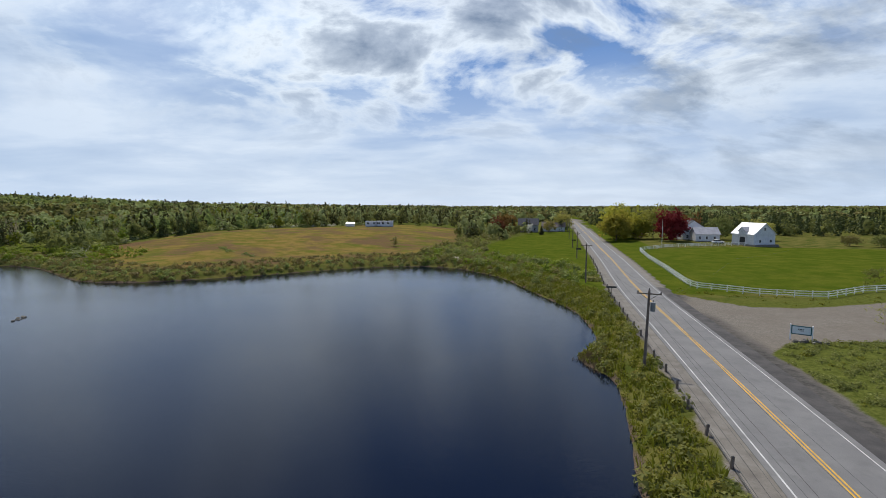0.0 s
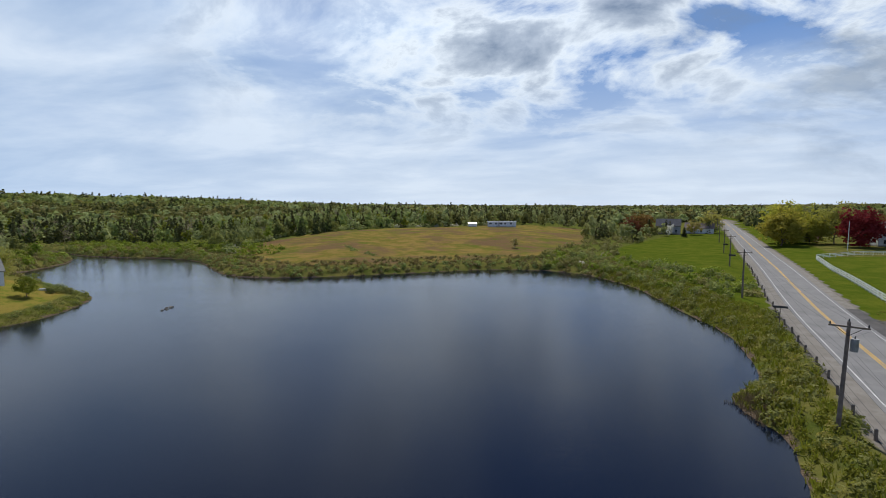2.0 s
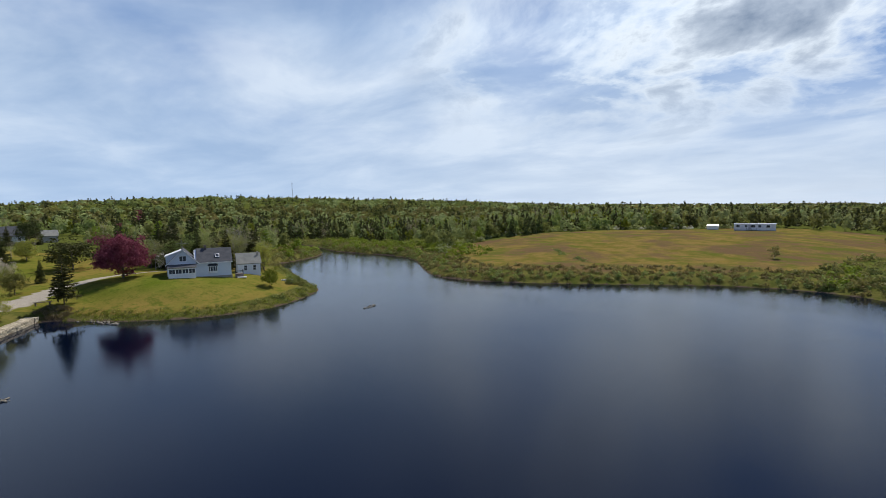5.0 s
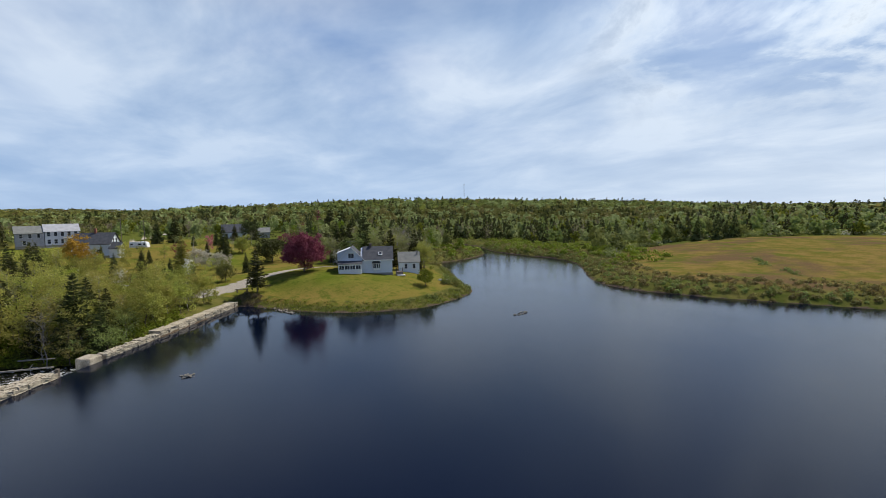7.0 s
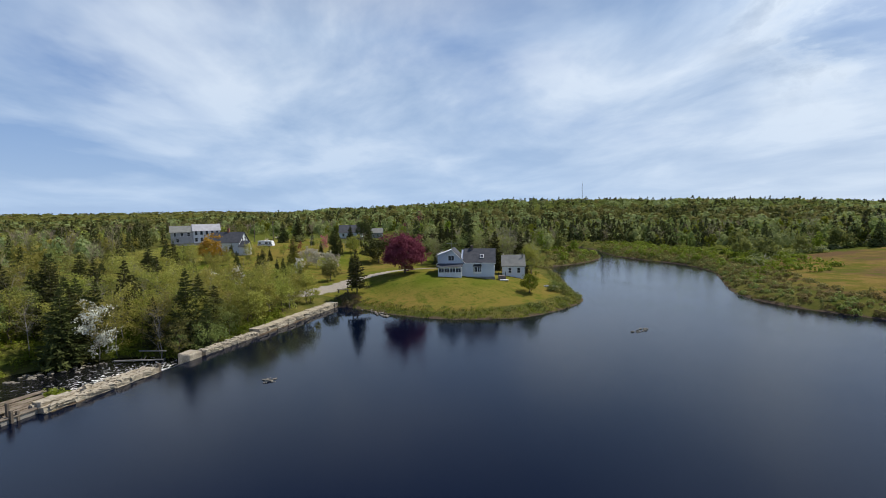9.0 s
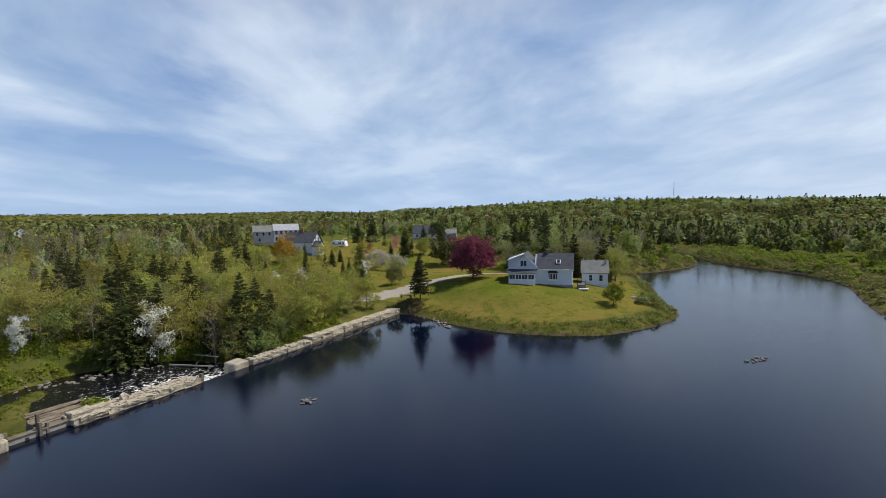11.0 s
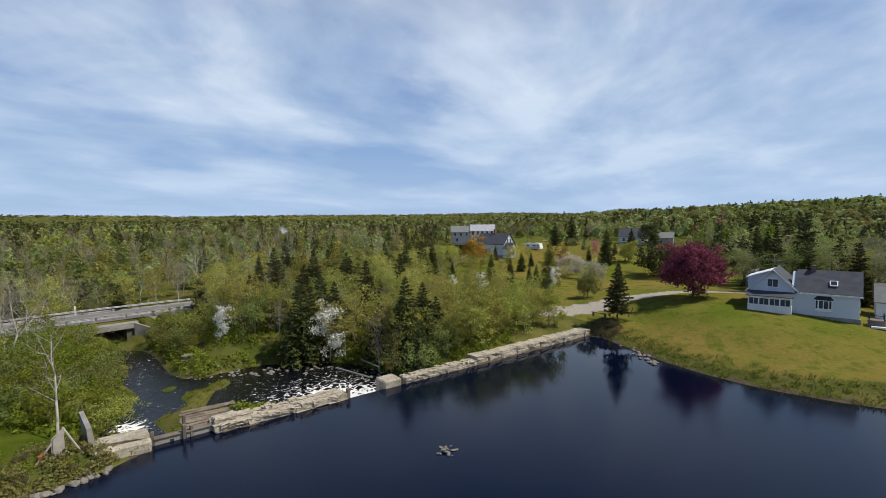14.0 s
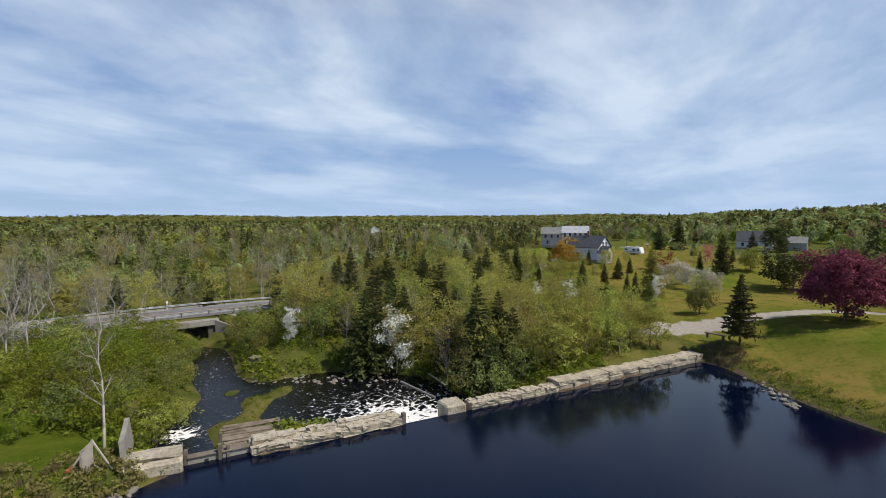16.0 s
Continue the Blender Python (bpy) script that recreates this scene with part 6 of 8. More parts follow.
for x in (-4.6, 5.8):
    bm = bmesh.new()
    box(bm, x, -0.7, -2.9, 1.2, 12.4, 4.0, 0, 0.05)
    part("abutment", bm, MAT_SHADECONC, br, "stained concrete abutment with the shade under the bridge in its colour")
    for y in (-7.2, 5.3):
        sx, sy = (1 if x > 0 else -1), (1 if y > 0 else -1)
        m = Matrix.Translation((x + sx * 0.5, y, 0)) @ Matrix.Rotation(math.atan2(sy * 0.66, sx * 0.75), 4, "Z")
        bm = bmesh.new()
        solid(bm, [m @ Vector(p) for p in ((0, -0.2, -5), (3.4, -0.2, -5), (3.4, 0.2, -5), (0, 0.2, -5))], [m @ Vector(p) for p in ((0, -0.2, -0.45), (3.4, -0.2, -1.7), (3.4, 0.2, -1.7), (0, 0.2, -0.45))])
        part("wing_wall", bm, MAT_CONCRETE, br)


def guard_rail(off, s0, s1, face):
    g = thing("guard_rail", road_frame(s0, off), "galvanised steel guard rail on short posts", "guard rail", "rails beside the bridge road")
    inv = g.matrix_world.inverted()
    pts = [inv @ road_frame(s, off).translation for s in np.arange(s0, s1 + 0.1, 2.0)]
    bm = bmesh.new()
    prof = [(0.0, 0.42), (face * 0.07, 0.50), (0.0, 0.58), (face * 0.07, 0.66), (0.0, 0.74)]
    rows = []
    for k, p in enumerate(pts):
        d = (pts[min(k + 1, len(pts) - 1)] - pts[max(k - 1, 0)]).normalized()
        n = Vector((-d.y, d.x, 0))
        rows.append([bm.verts.new(p + n * a + Vector((0, 0, b))) for a, b in prof])
    for a, b in zip(rows[:-1], rows[1:]):
        for i in range(4):
            bm.faces.new((a[i], b[i], b[i + 1], a[i + 1]))
    ob = part("rail", bm, MAT_METAL, g)
    ob.modifiers.new("thick", "SOLIDIFY").thickness = 0.02
    for p in pts[::2]:
        bm = bmesh.new()
        box(bm, p.x, p.y - face * 0.1, 0.2, 0.14, 0.14, 1.1, 0, 0.01)
        part("post", bm, MAT_GREYWOOD, g)


guard_rail(-4.6, sb - 26, sb + 18, 1)
guard_rail(4.6, sb - 26, sb + 18, -1)
mk = road_frame(sb + 1, 5.2)
bm = bmesh.new()
box(bm, 0, 0, 0.6, 0.12, 0.12, 1.4, 0, 0.02, mk)
box(bm, 0, 0, 1.2, 0.24, 0.06, 0.5, 0, 0.01, mk)
tagged(part("marker_post", bm, MAT_WHITE), "white marker post at the bridge end", "post")

# ---- along the road ----
guard = thing("guard_post", frame_m(0, 0, 0, 0), "dark weathered wooden guard post beside the road", "post", "guard posts along the shoulder")
bm = bmesh.new()
tube(bm, (0, 0, -0.3), (0, 0, 0.75), 0.12, 0.11, 8)
pst = part("post", bm, MAT_POLE, guard)
bm = bmesh.new()
tube(bm, (0, 0, 0.75), (0, 0, 0.8), 0.11, 0.05, 8)
part("cap", bm, MAT_DARK, guard, "dark weathered post top")
s_near = arc_of(23, 25.8)
first = True
for i in range(30):
    s = s_near + 4.6 - i * 4.35
    m = road_frame(s, -5.75 + 0.15 * math.sin(i * 1.7))
    m.translation.z = land_z(m.translation.x, m.translation.y)
    if first:
        guard.matrix_world = m
        first = False
    else:
        copy_thing(guard, m @ Matrix.Rotation(sr.gauss(0, 0.06), 4, "X"))
cab = thing("guard_cable", frame_m(0, 0, 0, 0), "slack steel cables strung along the guard posts", "cable")
for hgt in (0.35, 0.6):
    bm = bmesh.new()
    pts = [road_frame(s_near + 4.6 - i * 4.35, -5.62) for i in range(30)]
    for a, b in zip(pts[:-1], pts[1:]):
        za, zb = (land_z(q.translation.x, q.translation.y) + hgt for q in (a, b))
        tube(bm, (a.translation.x, a.translation.y, za), (b.translation.x, b.translation.y, zb), 0.015, 0.015, 4)
    part("cable", bm, MAT_DARK, cab)


def utility_pole(x, y, h, turn, transformer=False, plate=0.0, lean=0.0, z=None):
    z = land_z(x, y) if z is None else z
    p = thing("utility_pole", frame_m(x, y, z, turn) @ Matrix.Rotation(radians(lean), 4, "Y"), "weathered wooden utility pole with a crossarm" + (" and transformer" if transformer else ""), "pole", "poles along the road")
    bm = bmesh.new()
    tube(bm, (0, 0, -0.5), (0, 0, h), 0.16, 0.11, 9)
    part("pole", bm, MAT_POLE, p)
    bm = bmesh.new()
    box(bm, 0, -0.14, h - 0.35, 2.3, 0.1, 0.12, 0, 0.01)
    arm = part("crossarm", bm, MAT_POLE, p)
    bm = bmesh.new()
    tube(bm, (-0.8, -0.14, h - 0.38), (0, -0.14, h - 1.0), 0.02, 0.02, 5)
    tube(bm, (0.8, -0.14, h - 0.38), (0, -0.14, h - 1.0), 0.02, 0.02, 5)
    part("brace", bm, MAT_DARK, arm)
    for ix in (-1.05, 0, 1.05):
        bm = bmesh.new()
        zt = h - 0.28 if ix else h
        tube(bm, (ix, -0.14 if ix else 0, zt), (ix, -0.14 if ix else 0, zt + 0.2), 0.055, 0.045, 7)
        part("insulator", bm, MAT_DARK, arm)
    if transformer:
        bm = bmesh.new()
        tube(bm, (0.42, 0.05, h - 2.1), (0.42, 0.05, h - 1.2), 0.24, 0.24, 12)
        t = part("transformer", bm, MAT_METAL, p, "grey transformer can")
        bm = bmesh.new()
        tube(bm, (0.42, 0.05, h - 1.2), (0.42, 0.05, h - 1.0), 0.05, 0.03, 6)
        part("bushing", bm, MAT_DARK, t)
    if plate:
        bm = bmesh.new()
        box(bm, 0.45, -0.2, plate, 1.5, 0.06, 0.45, 0, 0.02)
        part("plate", bm, MAT_DARK, p, "dark sign plate on the pole")
    return (x, y, z + h)


poles = [utility_pole(20.2, 46.2, 7.9, -17, True, lean=1.5)]
for x, y, h, plate in ((30.0, 98.4, 8.2, 0), (40.6, 142.6, 8.0, 2.9), (49.6, 180.3, 7.8, 2.9), (62, 232, 8.0, 0), (77, 292, 8.0, 0)):
    poles.append(utility_pole(x, y, h, -14, False, plate))
poles.insert(0, utility_pole(8.5, 0.5, 8.2, -25))
utility_pole(-243.0, -0.5, 10.5, 80)
utility_pole(-240.0, 8.0, 9.6, 80)


def wire(pts, sag, r=0.007, label="thin dark overhead power line"):
    bm = bmesh.new()
    for a, b in zip(pts[:-1], pts[1:]):
        a, b = Vector(a), Vector(b)
        prev = a
        for k in range(1, 11):
            f = k / 10
            q = a.lerp(b, f) - Vector((0, 0, sag * 4 * f * (1 - f)))
            tube(bm, prev, q, r, r, 4)
            prev = q
    return tagged(part("power_line", bm, MAT_DARK), label, "cable", "overhead wires")


for dx, dz in ((-1.0, -0.1), (0.0, 0.2), (1.0, -0.1), (0.0, -2.3)):
    wire([(x + dx * 0.97, y - dx * 0.25, z + dz) for x, y, z in poles], 0.55)
wire([(20.2, 46.2, 8.2), (52, 84, 8.5), (95, 120, 9.0)], 0.8, 0.007, "thin service wire crossing the road")

# post with a dark plate near the shoulder
mb = thing("road_sign", frame_m(27.5, 76.3, land_z(27.5, 76.3), -14), "dark sign plate seen edge on, on a thin post", "sign")
bm = bmesh.new()
tube(bm, (0, 0, -0.3), (0, 0, 2.9), 0.05, 0.05, 6)
part("post", bm, MAT_POLE, mb)
bm = bmesh.new()
box(bm, 0, -0.08, 2.85, 1.6, 0.08, 0.28, 0, 0.02)
part("plate", bm, MAT_DARK, mb)

# lot sign: white frame, teal border, plain bars for its lettering
sg = thing("entrance_sign", frame_m(42.4, 54.8, land_z(42.4, 54.8), -38), "white framed roadside sign with a teal border", "sign")
for x in (-1.05, 1.05):
    bm = bmesh.new()
    box(bm, x, 0, 0.85, 0.13, 0.13, 2.1, 0, 0.01)
    part("post", bm, MAT_WHITE, sg)
bm = bmesh.new()
box(bm, 0, 0, 1.25, 1.98, 0.08, 1.05, 0, 0.01)
brd = part("board", bm, surface("teal_paint", (0.03, 0.10, 0.11), (0.04, 0.13, 0.14), 2, 20, 0.6), sg, "teal edged board")
bm = bmesh.new()
box(bm, 0, -0.045, 1.25, 1.74, 0.012, 0.83)
part("panel", bm, surface("pale_panel", (0.60, 0.67, 0.68), (0.66, 0.71, 0.71), 2, 20, 0.6), brd, "pale blue panel")
for x, z, w in ((-0.05, 1.36, 0.62), (0.0, 1.2, 0.4)):
    for k in range(4):
        bm = bmesh.new()
        box(bm, x - w / 2 + w * (k + 0.5) / 4, -0.056, z, w / 5.5, 0.01, 0.12)
        part("lettering_bar", bm, MAT_DARK, brd, "dark bar of lettering")
for i in range(12):
    x, y = 41.2 + 0.28 * i + sr.gauss(0, 0.1), 54.6 - 0.12 * i + sr.gauss(0, 0.35)
    ob = lay(None, frame_m(x, y, land_z(x, y) - 0.08, sr.uniform(0, 180)), 0.45, 0.35, 0.35, MAT_ROCK, 0.05, "bed_stone")
    tagged(ob, "grey stone edging the sign's bed", "stone", "stones round the sign")

# ---- white paddock fence ----
FENCE = [(114, 178), (98, 176.8), (83.5, 175.6), (69.4, 166.4), (61.2, 138.9), (55.8, 116.9), (50.0, 95.5), (49.6, 92.0), (57.2, 84.4), (66.2, 80.6), (76.3, 84.9), (92, 86)]
fline = np.array(FENCE, float)
total = along(fline, 0)[1][-1]
fence = thing("paddock_fence", frame_m(0, 0, 0, 0), "white three-rail wooden paddock fence", "fence")
n_f = int(total / 2.6)
fp = [along(fline, total * i / n_f)[0] for i in range(n_f + 1)]
fz = [land_z(*p) for p in fp]
for p, z in zip(fp, fz):
    bm = bmesh.new()
    box(bm, p[0], p[1], z + 0.62, 0.12, 0.12, 1.45, 0, 0.015)
    part("post", bm, MAT_WHITE, fence)
for (a, za), (b, zb) in zip(list(zip(fp, fz))[:-1], list(zip(fp, fz))[1:]):
    d = Vector((b[0] - a[0], b[1] - a[1], zb - za))
    for hgt in (0.4, 0.8, 1.2):
        bm = bmesh.new()
        box(bm, 0, 0, 0, d.length - 0.02, 0.05, 0.13, 0, 0.0, Matrix.Translation(((a[0] + b[0]) / 2, (a[1] + b[1]) / 2, (za + zb) / 2 + hgt)) @ d.to_track_quat("X", "Z").to_matrix().to_4x4())
        part("rail", bm, MAT_WHITE, fence)

# ---- the farm ----


def simple_house(name, x, y, turn, w, d, eave, ridge, along_axis, wall, roof, label, wins=(), base=0.5, z=None, over=0.35, category="house"):
    z = land_z(x, y) if z is None else z
    h = thing(name, frame_m(x, y, z, turn), label, category)
    bm = bmesh.new()
    gable_prism(bm, 0, w, 0, d, -0.5, eave, ridge, along_axis)
    part("wall", bm, wall, h)
    bm = bmesh.new()
    gable_roof(bm, 0, w, 0, d, eave, ridge, along_axis, over)
    part("roof", bm, roof, h)
    bm = bmesh.new()
    box(bm, w / 2, d / 2, 0.05, w + 0.1, d + 0.1, 2 * base, 0, 0.02)
    part("foundation", bm, MAT_CONCRETE, h)
    for side, u, zz, ww, hh in wins:
        if side == "f":
            window(h, u, 0, zz, ww, hh, 0, (1, 2))
        elif side == "r":
            window(h, w, u, zz, ww, hh, 90, (1, 2))
        elif side == "l":
            window(h, 0, u, zz, ww, hh, -90, (1, 2))
    return h


barn = simple_house("barn", 115.0, 174.4, 8, 8.8, 11.0, 4.6, 8.5, "y", MAT_CLAP_W, MAT_ROOFMETAL, "white clapboard barn with a bright metal roof", (("f", 2.6, 1.5, 0.8, 1.0), ("f", 7.0, 1.5, 0.8, 1.0), ("f", 4.4, 5.9, 0.8, 0.9)), 0.6, None, 0.4, "barn")
# the wall is closed here: a dark panel stands for the shade indoors
bm = bmesh.new()
box(bm, -0.03, 5.5, 1.8, 0.12, 2.8, 3.1, 0, 0.02)
bd = part("barn_door", bm, MAT_DARK, barn, "dark panel in place of the shaded inside of the barn doorway")
bm = bmesh.new()
for y in (4.0, 7.0):
    box(bm, -0.08, y, 1.8, 0.1, 0.22, 3.5)
box(bm, -0.08, 5.5, 3.45, 0.1, 3.2, 0.25)
part("door_frame", bm, MAT_WHITE, bd)
bm = bmesh.new()
gable_prism(bm, -0.4, 3.0, 3.9, 7.1, 4.0, 5.6, 7.0, "x")
part("dormer", bm, MAT_CLAP_W, barn, "wall dormer with a grey roof")
bm = bmesh.new()
gable_roof(bm, -0.4, 3.2, 3.9, 7.1, 5.6, 7.0, "x", 0.3)
part("dormer_roof", bm, MAT_GREYWALL, barn)
bm = bmesh.new()
box(bm, 4.4, -0.8, 0.2, 10.0, 1.3, 1.1, 0, 0.15)
part("stone_ramp", bm, MAT_ROCK, barn, "rough fieldstone footing")
simple_house("shed", 117.5, 190.5, -32, 6.0, 6.5, 2.7, 4.6, "x", MAT_GREYWALL, MAT_SHINGLE, "low grey shed with a dark roof beside the barn", (("f", 2.0, 0.9, 0.8, 0.9),), 0.3, None, 0.3, "shed")
ell = simple_house("farmhouse_ell", 106.5, 198.6, -8, 9.4, 7.0, 3.2, 5.8, "x", MAT_CLAP_W, MAT_GREYWALL, "white single-storey ell with a grey roof", (("f", 1.6, 1.0, 0.8, 1.2), ("f", 4.3, 1.0, 0.8, 1.2), ("f", 7.4, 1.0, 0.8, 1.2), ("r", 3.5, 1.2, 0.9, 1.2)), 0.3)
main = simple_house("farmhouse", 105.0, 206.8, -8, 9.0, 8.0, 5.6, 8.6, "y", MAT_CLAP_W, MAT_SHINGLE, "white two-storey farmhouse with a grey roof", (("f", 2.0, 1.0, 0.9, 1.4), ("f", 6.6, 1.0, 0.9, 1.4), ("f", 2.0, 3.7, 0.9, 1.4), ("f", 6.6, 3.7, 0.9, 1.4), ("r", 3.0, 3.7, 0.9, 1.4)), 0.4)
bm = bmesh.new()
box(bm, 4.5, 3.5, 8.6, 0.8, 0.8, 2.0, 0, 0.02)
part("chimney", bm, MAT_BRICK, main)
fl = thing("flagpole", frame_m(89.0, 191.6, land_z(89, 191.6), 0), "tall pale flagpole on the farm's lawn", "flagpole")
bm = bmesh.new()
tube(bm, (0, 0, -0.2), (0, 0, 9.5), 0.12, 0.07, 8)
part("pole", bm, MAT_WHITE, fl)
bm = bmesh.new()
bmesh.ops.create_uvsphere(bm, u_segments=8, v_segments=6, radius=0.14, matrix=Matrix.Translation((0, 0, 9.6)))
part("finial", bm, MAT_METAL, fl)


def car(x, y, turn, body, label, z=None):
    c = thing("car", frame_m(x, y, land_z(x, y) if z is None else z, turn), label, "car")
    bm = bmesh.new()
    box(bm, 0, 0, 0.62, 4.5, 1.75, 0.62, 0, 0.12)
    b = part("body", bm, body, c)
    bm = bmesh.new()
    solid(bm, [(-1.7, -0.8, 0.92), (1.0, -0.8, 0.92), (1.0, 0.8, 0.92), (-1.7, 0.8, 0.92)], [(-1.3, -0.65, 1.5), (0.35, -0.65, 1.5), (0.35, 0.65, 1.5), (-1.3, 0.65, 1.5)])
    part("cabin", bm, MAT_GLASS, b, "dark car windows")
    bm = bmesh.new()
    box(bm, -0.48, 0, 1.51, 1.75, 1.36, 0.05, 0, 0.02)
    part("roof", bm, body, b)
    for sx2 in (-1.35, 1.4):
        for sy2 in (-0.8, 0.8):
            bm = bmesh.new()
            tube(bm, (sx2, sy2 - 0.1, 0.33), (sx2, sy2 + 0.1, 0.33), 0.33, 0.33, 14)
            wh = part("wheel", bm, MAT_DARK, c)
            bm = bmesh.new()
            tube(bm, (sx2, sy2 - 0.11, 0.33), (sx2, sy2 + 0.11, 0.33), 0.18, 0.18, 10)
            part("rim", bm, MAT_METAL, wh)
    return c


car(110.5, 189.5, 5, MAT_WHITE, "white car parked beside the barn yard")


def camper(x, y, turn):
    c = thing("camper_trailer", frame_m(x, y, land_z(x, y), turn) @ Matrix.Diagonal((0.85, 0.85, 0.85, 1)), "white camper trailer parked on grass beside a house", "trailer")
    bm = bmesh.new()
    solid(bm, [(-3.8, -1.2, 0.6), (3.6, -1.2, 0.6), (3.6, 1.2, 0.6), (-3.8, 1.2, 0.6)], [(-3.6, -1.15, 2.9), (3.0, -1.15, 2.9), (3.0, 1.15, 2.9), (-3.6, 1.15, 2.9)])
    bmesh.ops.bevel(bm, geom=list(bm.edges), offset=0.18, segments=2, affect="EDGES")
    b = part("body", bm, MAT_WHITE, c)
    for u, w in ((-2.6, 1.0), (0.6, 1.4), (2.4, 0.8)):
        bm = bmesh.new()
        box(bm, u, -1.2, 1.95, w, 0.08, 0.6, 0, 0.02)
        part("pane", bm, MAT_GLASS, b)
    bm = bmesh.new()
    box(bm, 0, -1.21, 1.25, 6.8, 0.05, 0.18)
    part("stripe", bm, MAT_METAL, b, "grey side stripe")
    for u in (-0.6, 0.5):
        for sy2 in (-1.05, 1.05):
            bm = bmesh.new()
            tube(bm, (u, sy2 - 0.12, 0.36), (u, sy2 + 0.12, 0.36), 0.36, 0.36, 14)
            part("wheel", bm, MAT_DARK, c)
    bm = bmesh.new()
    tube(bm, (-3.8, 0, 0.6), (-5.0, 0, 0.55), 0.07, 0.06, 6)
    tube(bm, (-5.0, 0, 0.0), (-5.0, 0, 0.6), 0.05, 0.05, 6)
    part("hitch", bm, MAT_DARK, c)
    bm = bmesh.new()
    box(bm, 1.2, 0, 2.98, 0.9, 0.7, 0.22, 0, 0.04)
    part("vent", bm, MAT_WHITE, b)


camper(-197, 9.5, 63)
fh = simple_house("village_house", -171.5, 4.0, 163, 6.6, 10.0, 4.0, 7.0, "y", MAT_SIDING, MAT_SHINGLE, "pale blue cottage with grey roof and a small gabled entry", (("f", 2.4, 4.0, 0.8, 1.4), ("f", 4.1, 4.0, 0.8, 1.4), ("l", 3.0, 1.0, 0.9, 1.3), ("l", 6.5, 1.0, 0.9, 1.3)), 0.4, 5.7)
bm = bmesh.new()
gable_prism(bm, -0.4, 3.0, -2.6, 0.05, -0.3, 2.6, 4.2, "y")
entry = part("entry", bm, MAT_WHITE, fh, "white gabled entry porch")
bm = bmesh.new()
gable_roof(bm, -0.4, 3.0, -2.6, 0.0, 2.6, 4.2, "y", 0.25)
part("entry_roof", bm, MAT_SHINGLE, fh)
door(fh, 1.3, -2.6, 0, 1.0, 2.1, MAT_GREYWALL)
bm = bmesh.new()
box(bm, 3.3, 5.0, 7.6, 0.6, 0.6, 1.6, 0, 0.02)
part("chimney", bm, MAT_BRICK, fh)
bh = simple_house("village_house", -221.6, -21.2, 105, 10.0, 8.0, 5.4, 7.9, "x", MAT_CLAP_W, MAT_GREYWALL, "white two-storey farmhouse with a pale grey roof", tuple(("f", 1.1 + 1.95 * i, zz, 0.9, 1.5) for i in range(5) for zz in (1.0, 3.7)), 0.4, 7.0)
bm = bmesh.new()
solid(bm, [(5.0, -2.4, 2.7), (10.2, -2.4, 2.7), (10.2, 0, 3.2), (5.0, 0, 3.2)], [(5.0, -2.4, 2.82), (10.2, -2.4, 2.82), (10.2, 0, 3.36), (5.0, 0, 3.36)])
part("porch_roof", bm, MAT_ROOFGREEN, bh)
for u in (5.2, 7.6, 10.0):
    bm = bmesh.new()
    box(bm, u, -2.25, 1.3, 0.16, 0.16, 2.8)
    part("porch_post", bm, MAT_WHITE, bh)
ew = simple_house("village_house", -219.5, -29.0, 105, 7.9, 8.0, 5.0, 7.4, "x", MAT_GREYWALL, MAT_ROOFGREEN, "grey wing of an old house with a grey-green roof", (("f", 1.6, 3.3, 0.9, 1.4), ("f", 4.0, 3.3, 0.9, 1.4), ("f", 6.4, 3.3, 0.9, 1.4), ("f", 2.4, 0.9, 0.9, 1.4)), 0.4, 7.0)
simple_house("village_house", -245, 38, 82, 11.0, 8.0, 3.0, 6.4, "x", MAT_SIDING, MAT_SHINGLE, "low blue-grey ranch house half hidden by trees", (("f", 2.0, 1.0, 1.0, 1.2), ("f", 6.0, 1.0, 1.4, 1.2), ("f", 9.4, 1.0, 1.0, 1.2)), 0.4, 6.5)
simple_house("garage", -244, 53, 82, 6.0, 7.0, 2.7, 4.8, "x", MAT_GREYWALL, MAT_ROOFGREEN, "small grey garage near the ranch house", (), 0.2, None, 0.3, "garage")
simple_house("village_house", -305, -187, 40, 7, 6, 2.8, 5.0, "x", MAT_WHITE, MAT_ROOFMETAL, "far white cottage among trees", (("f", 2.5, 1.0, 1.0, 1.3), ("f", 6.5, 1.0, 1.0, 1.3)), 0.4, land_z(-305, -187) + 2.5)
# old farmhouse across the green field, and the mobile home on the knoll
simple_house("farmhouse", 46.0, 289, -12, 12, 8, 4.6, 8.2, "x", MAT_GREYWALL, MAT_SHINGLE, "grey farmhouse with a dark roof among trees", (("f", 2.0, 1.0, 1.0, 1.5), ("f", 6.0, 1.0, 1.0, 1.5), ("f", 10.0, 1.0, 1.0, 1.5)), 0.4)
simple_house("farmhouse_ell", 62, 296, -12, 14, 7, 3.2, 6.0, "x", MAT_CLAP_W, MAT_ROOFBROWN, "low white ell of the old farmhouse", (("f", 3.0, 1.0, 1.0, 1.3), ("f", 8.0, 1.0, 1.0, 1.3)), 0.3)
mh = thing("mobile_home", frame_m(-43.0, 262, land_z(-35, 264), 7), "long pale mobile home on the crest of the field", "mobile home")
bm = bmesh.new()
box(bm, 7.7, 2, 1.75, 15.4, 4.0, 2.6, 0, 0.05)
part("body", bm, MAT_CLAP_W, mh)
bm = bmesh.new()
box(bm, 7.7, 2, 3.12, 15.8, 4.4, 0.16, 0, 0.03)
part("roof", bm, MAT_ROOFMETAL, mh)
bm = bmesh.new()
box(bm, 7.7, 2, 0.2, 15.2, 3.8, 0.6)
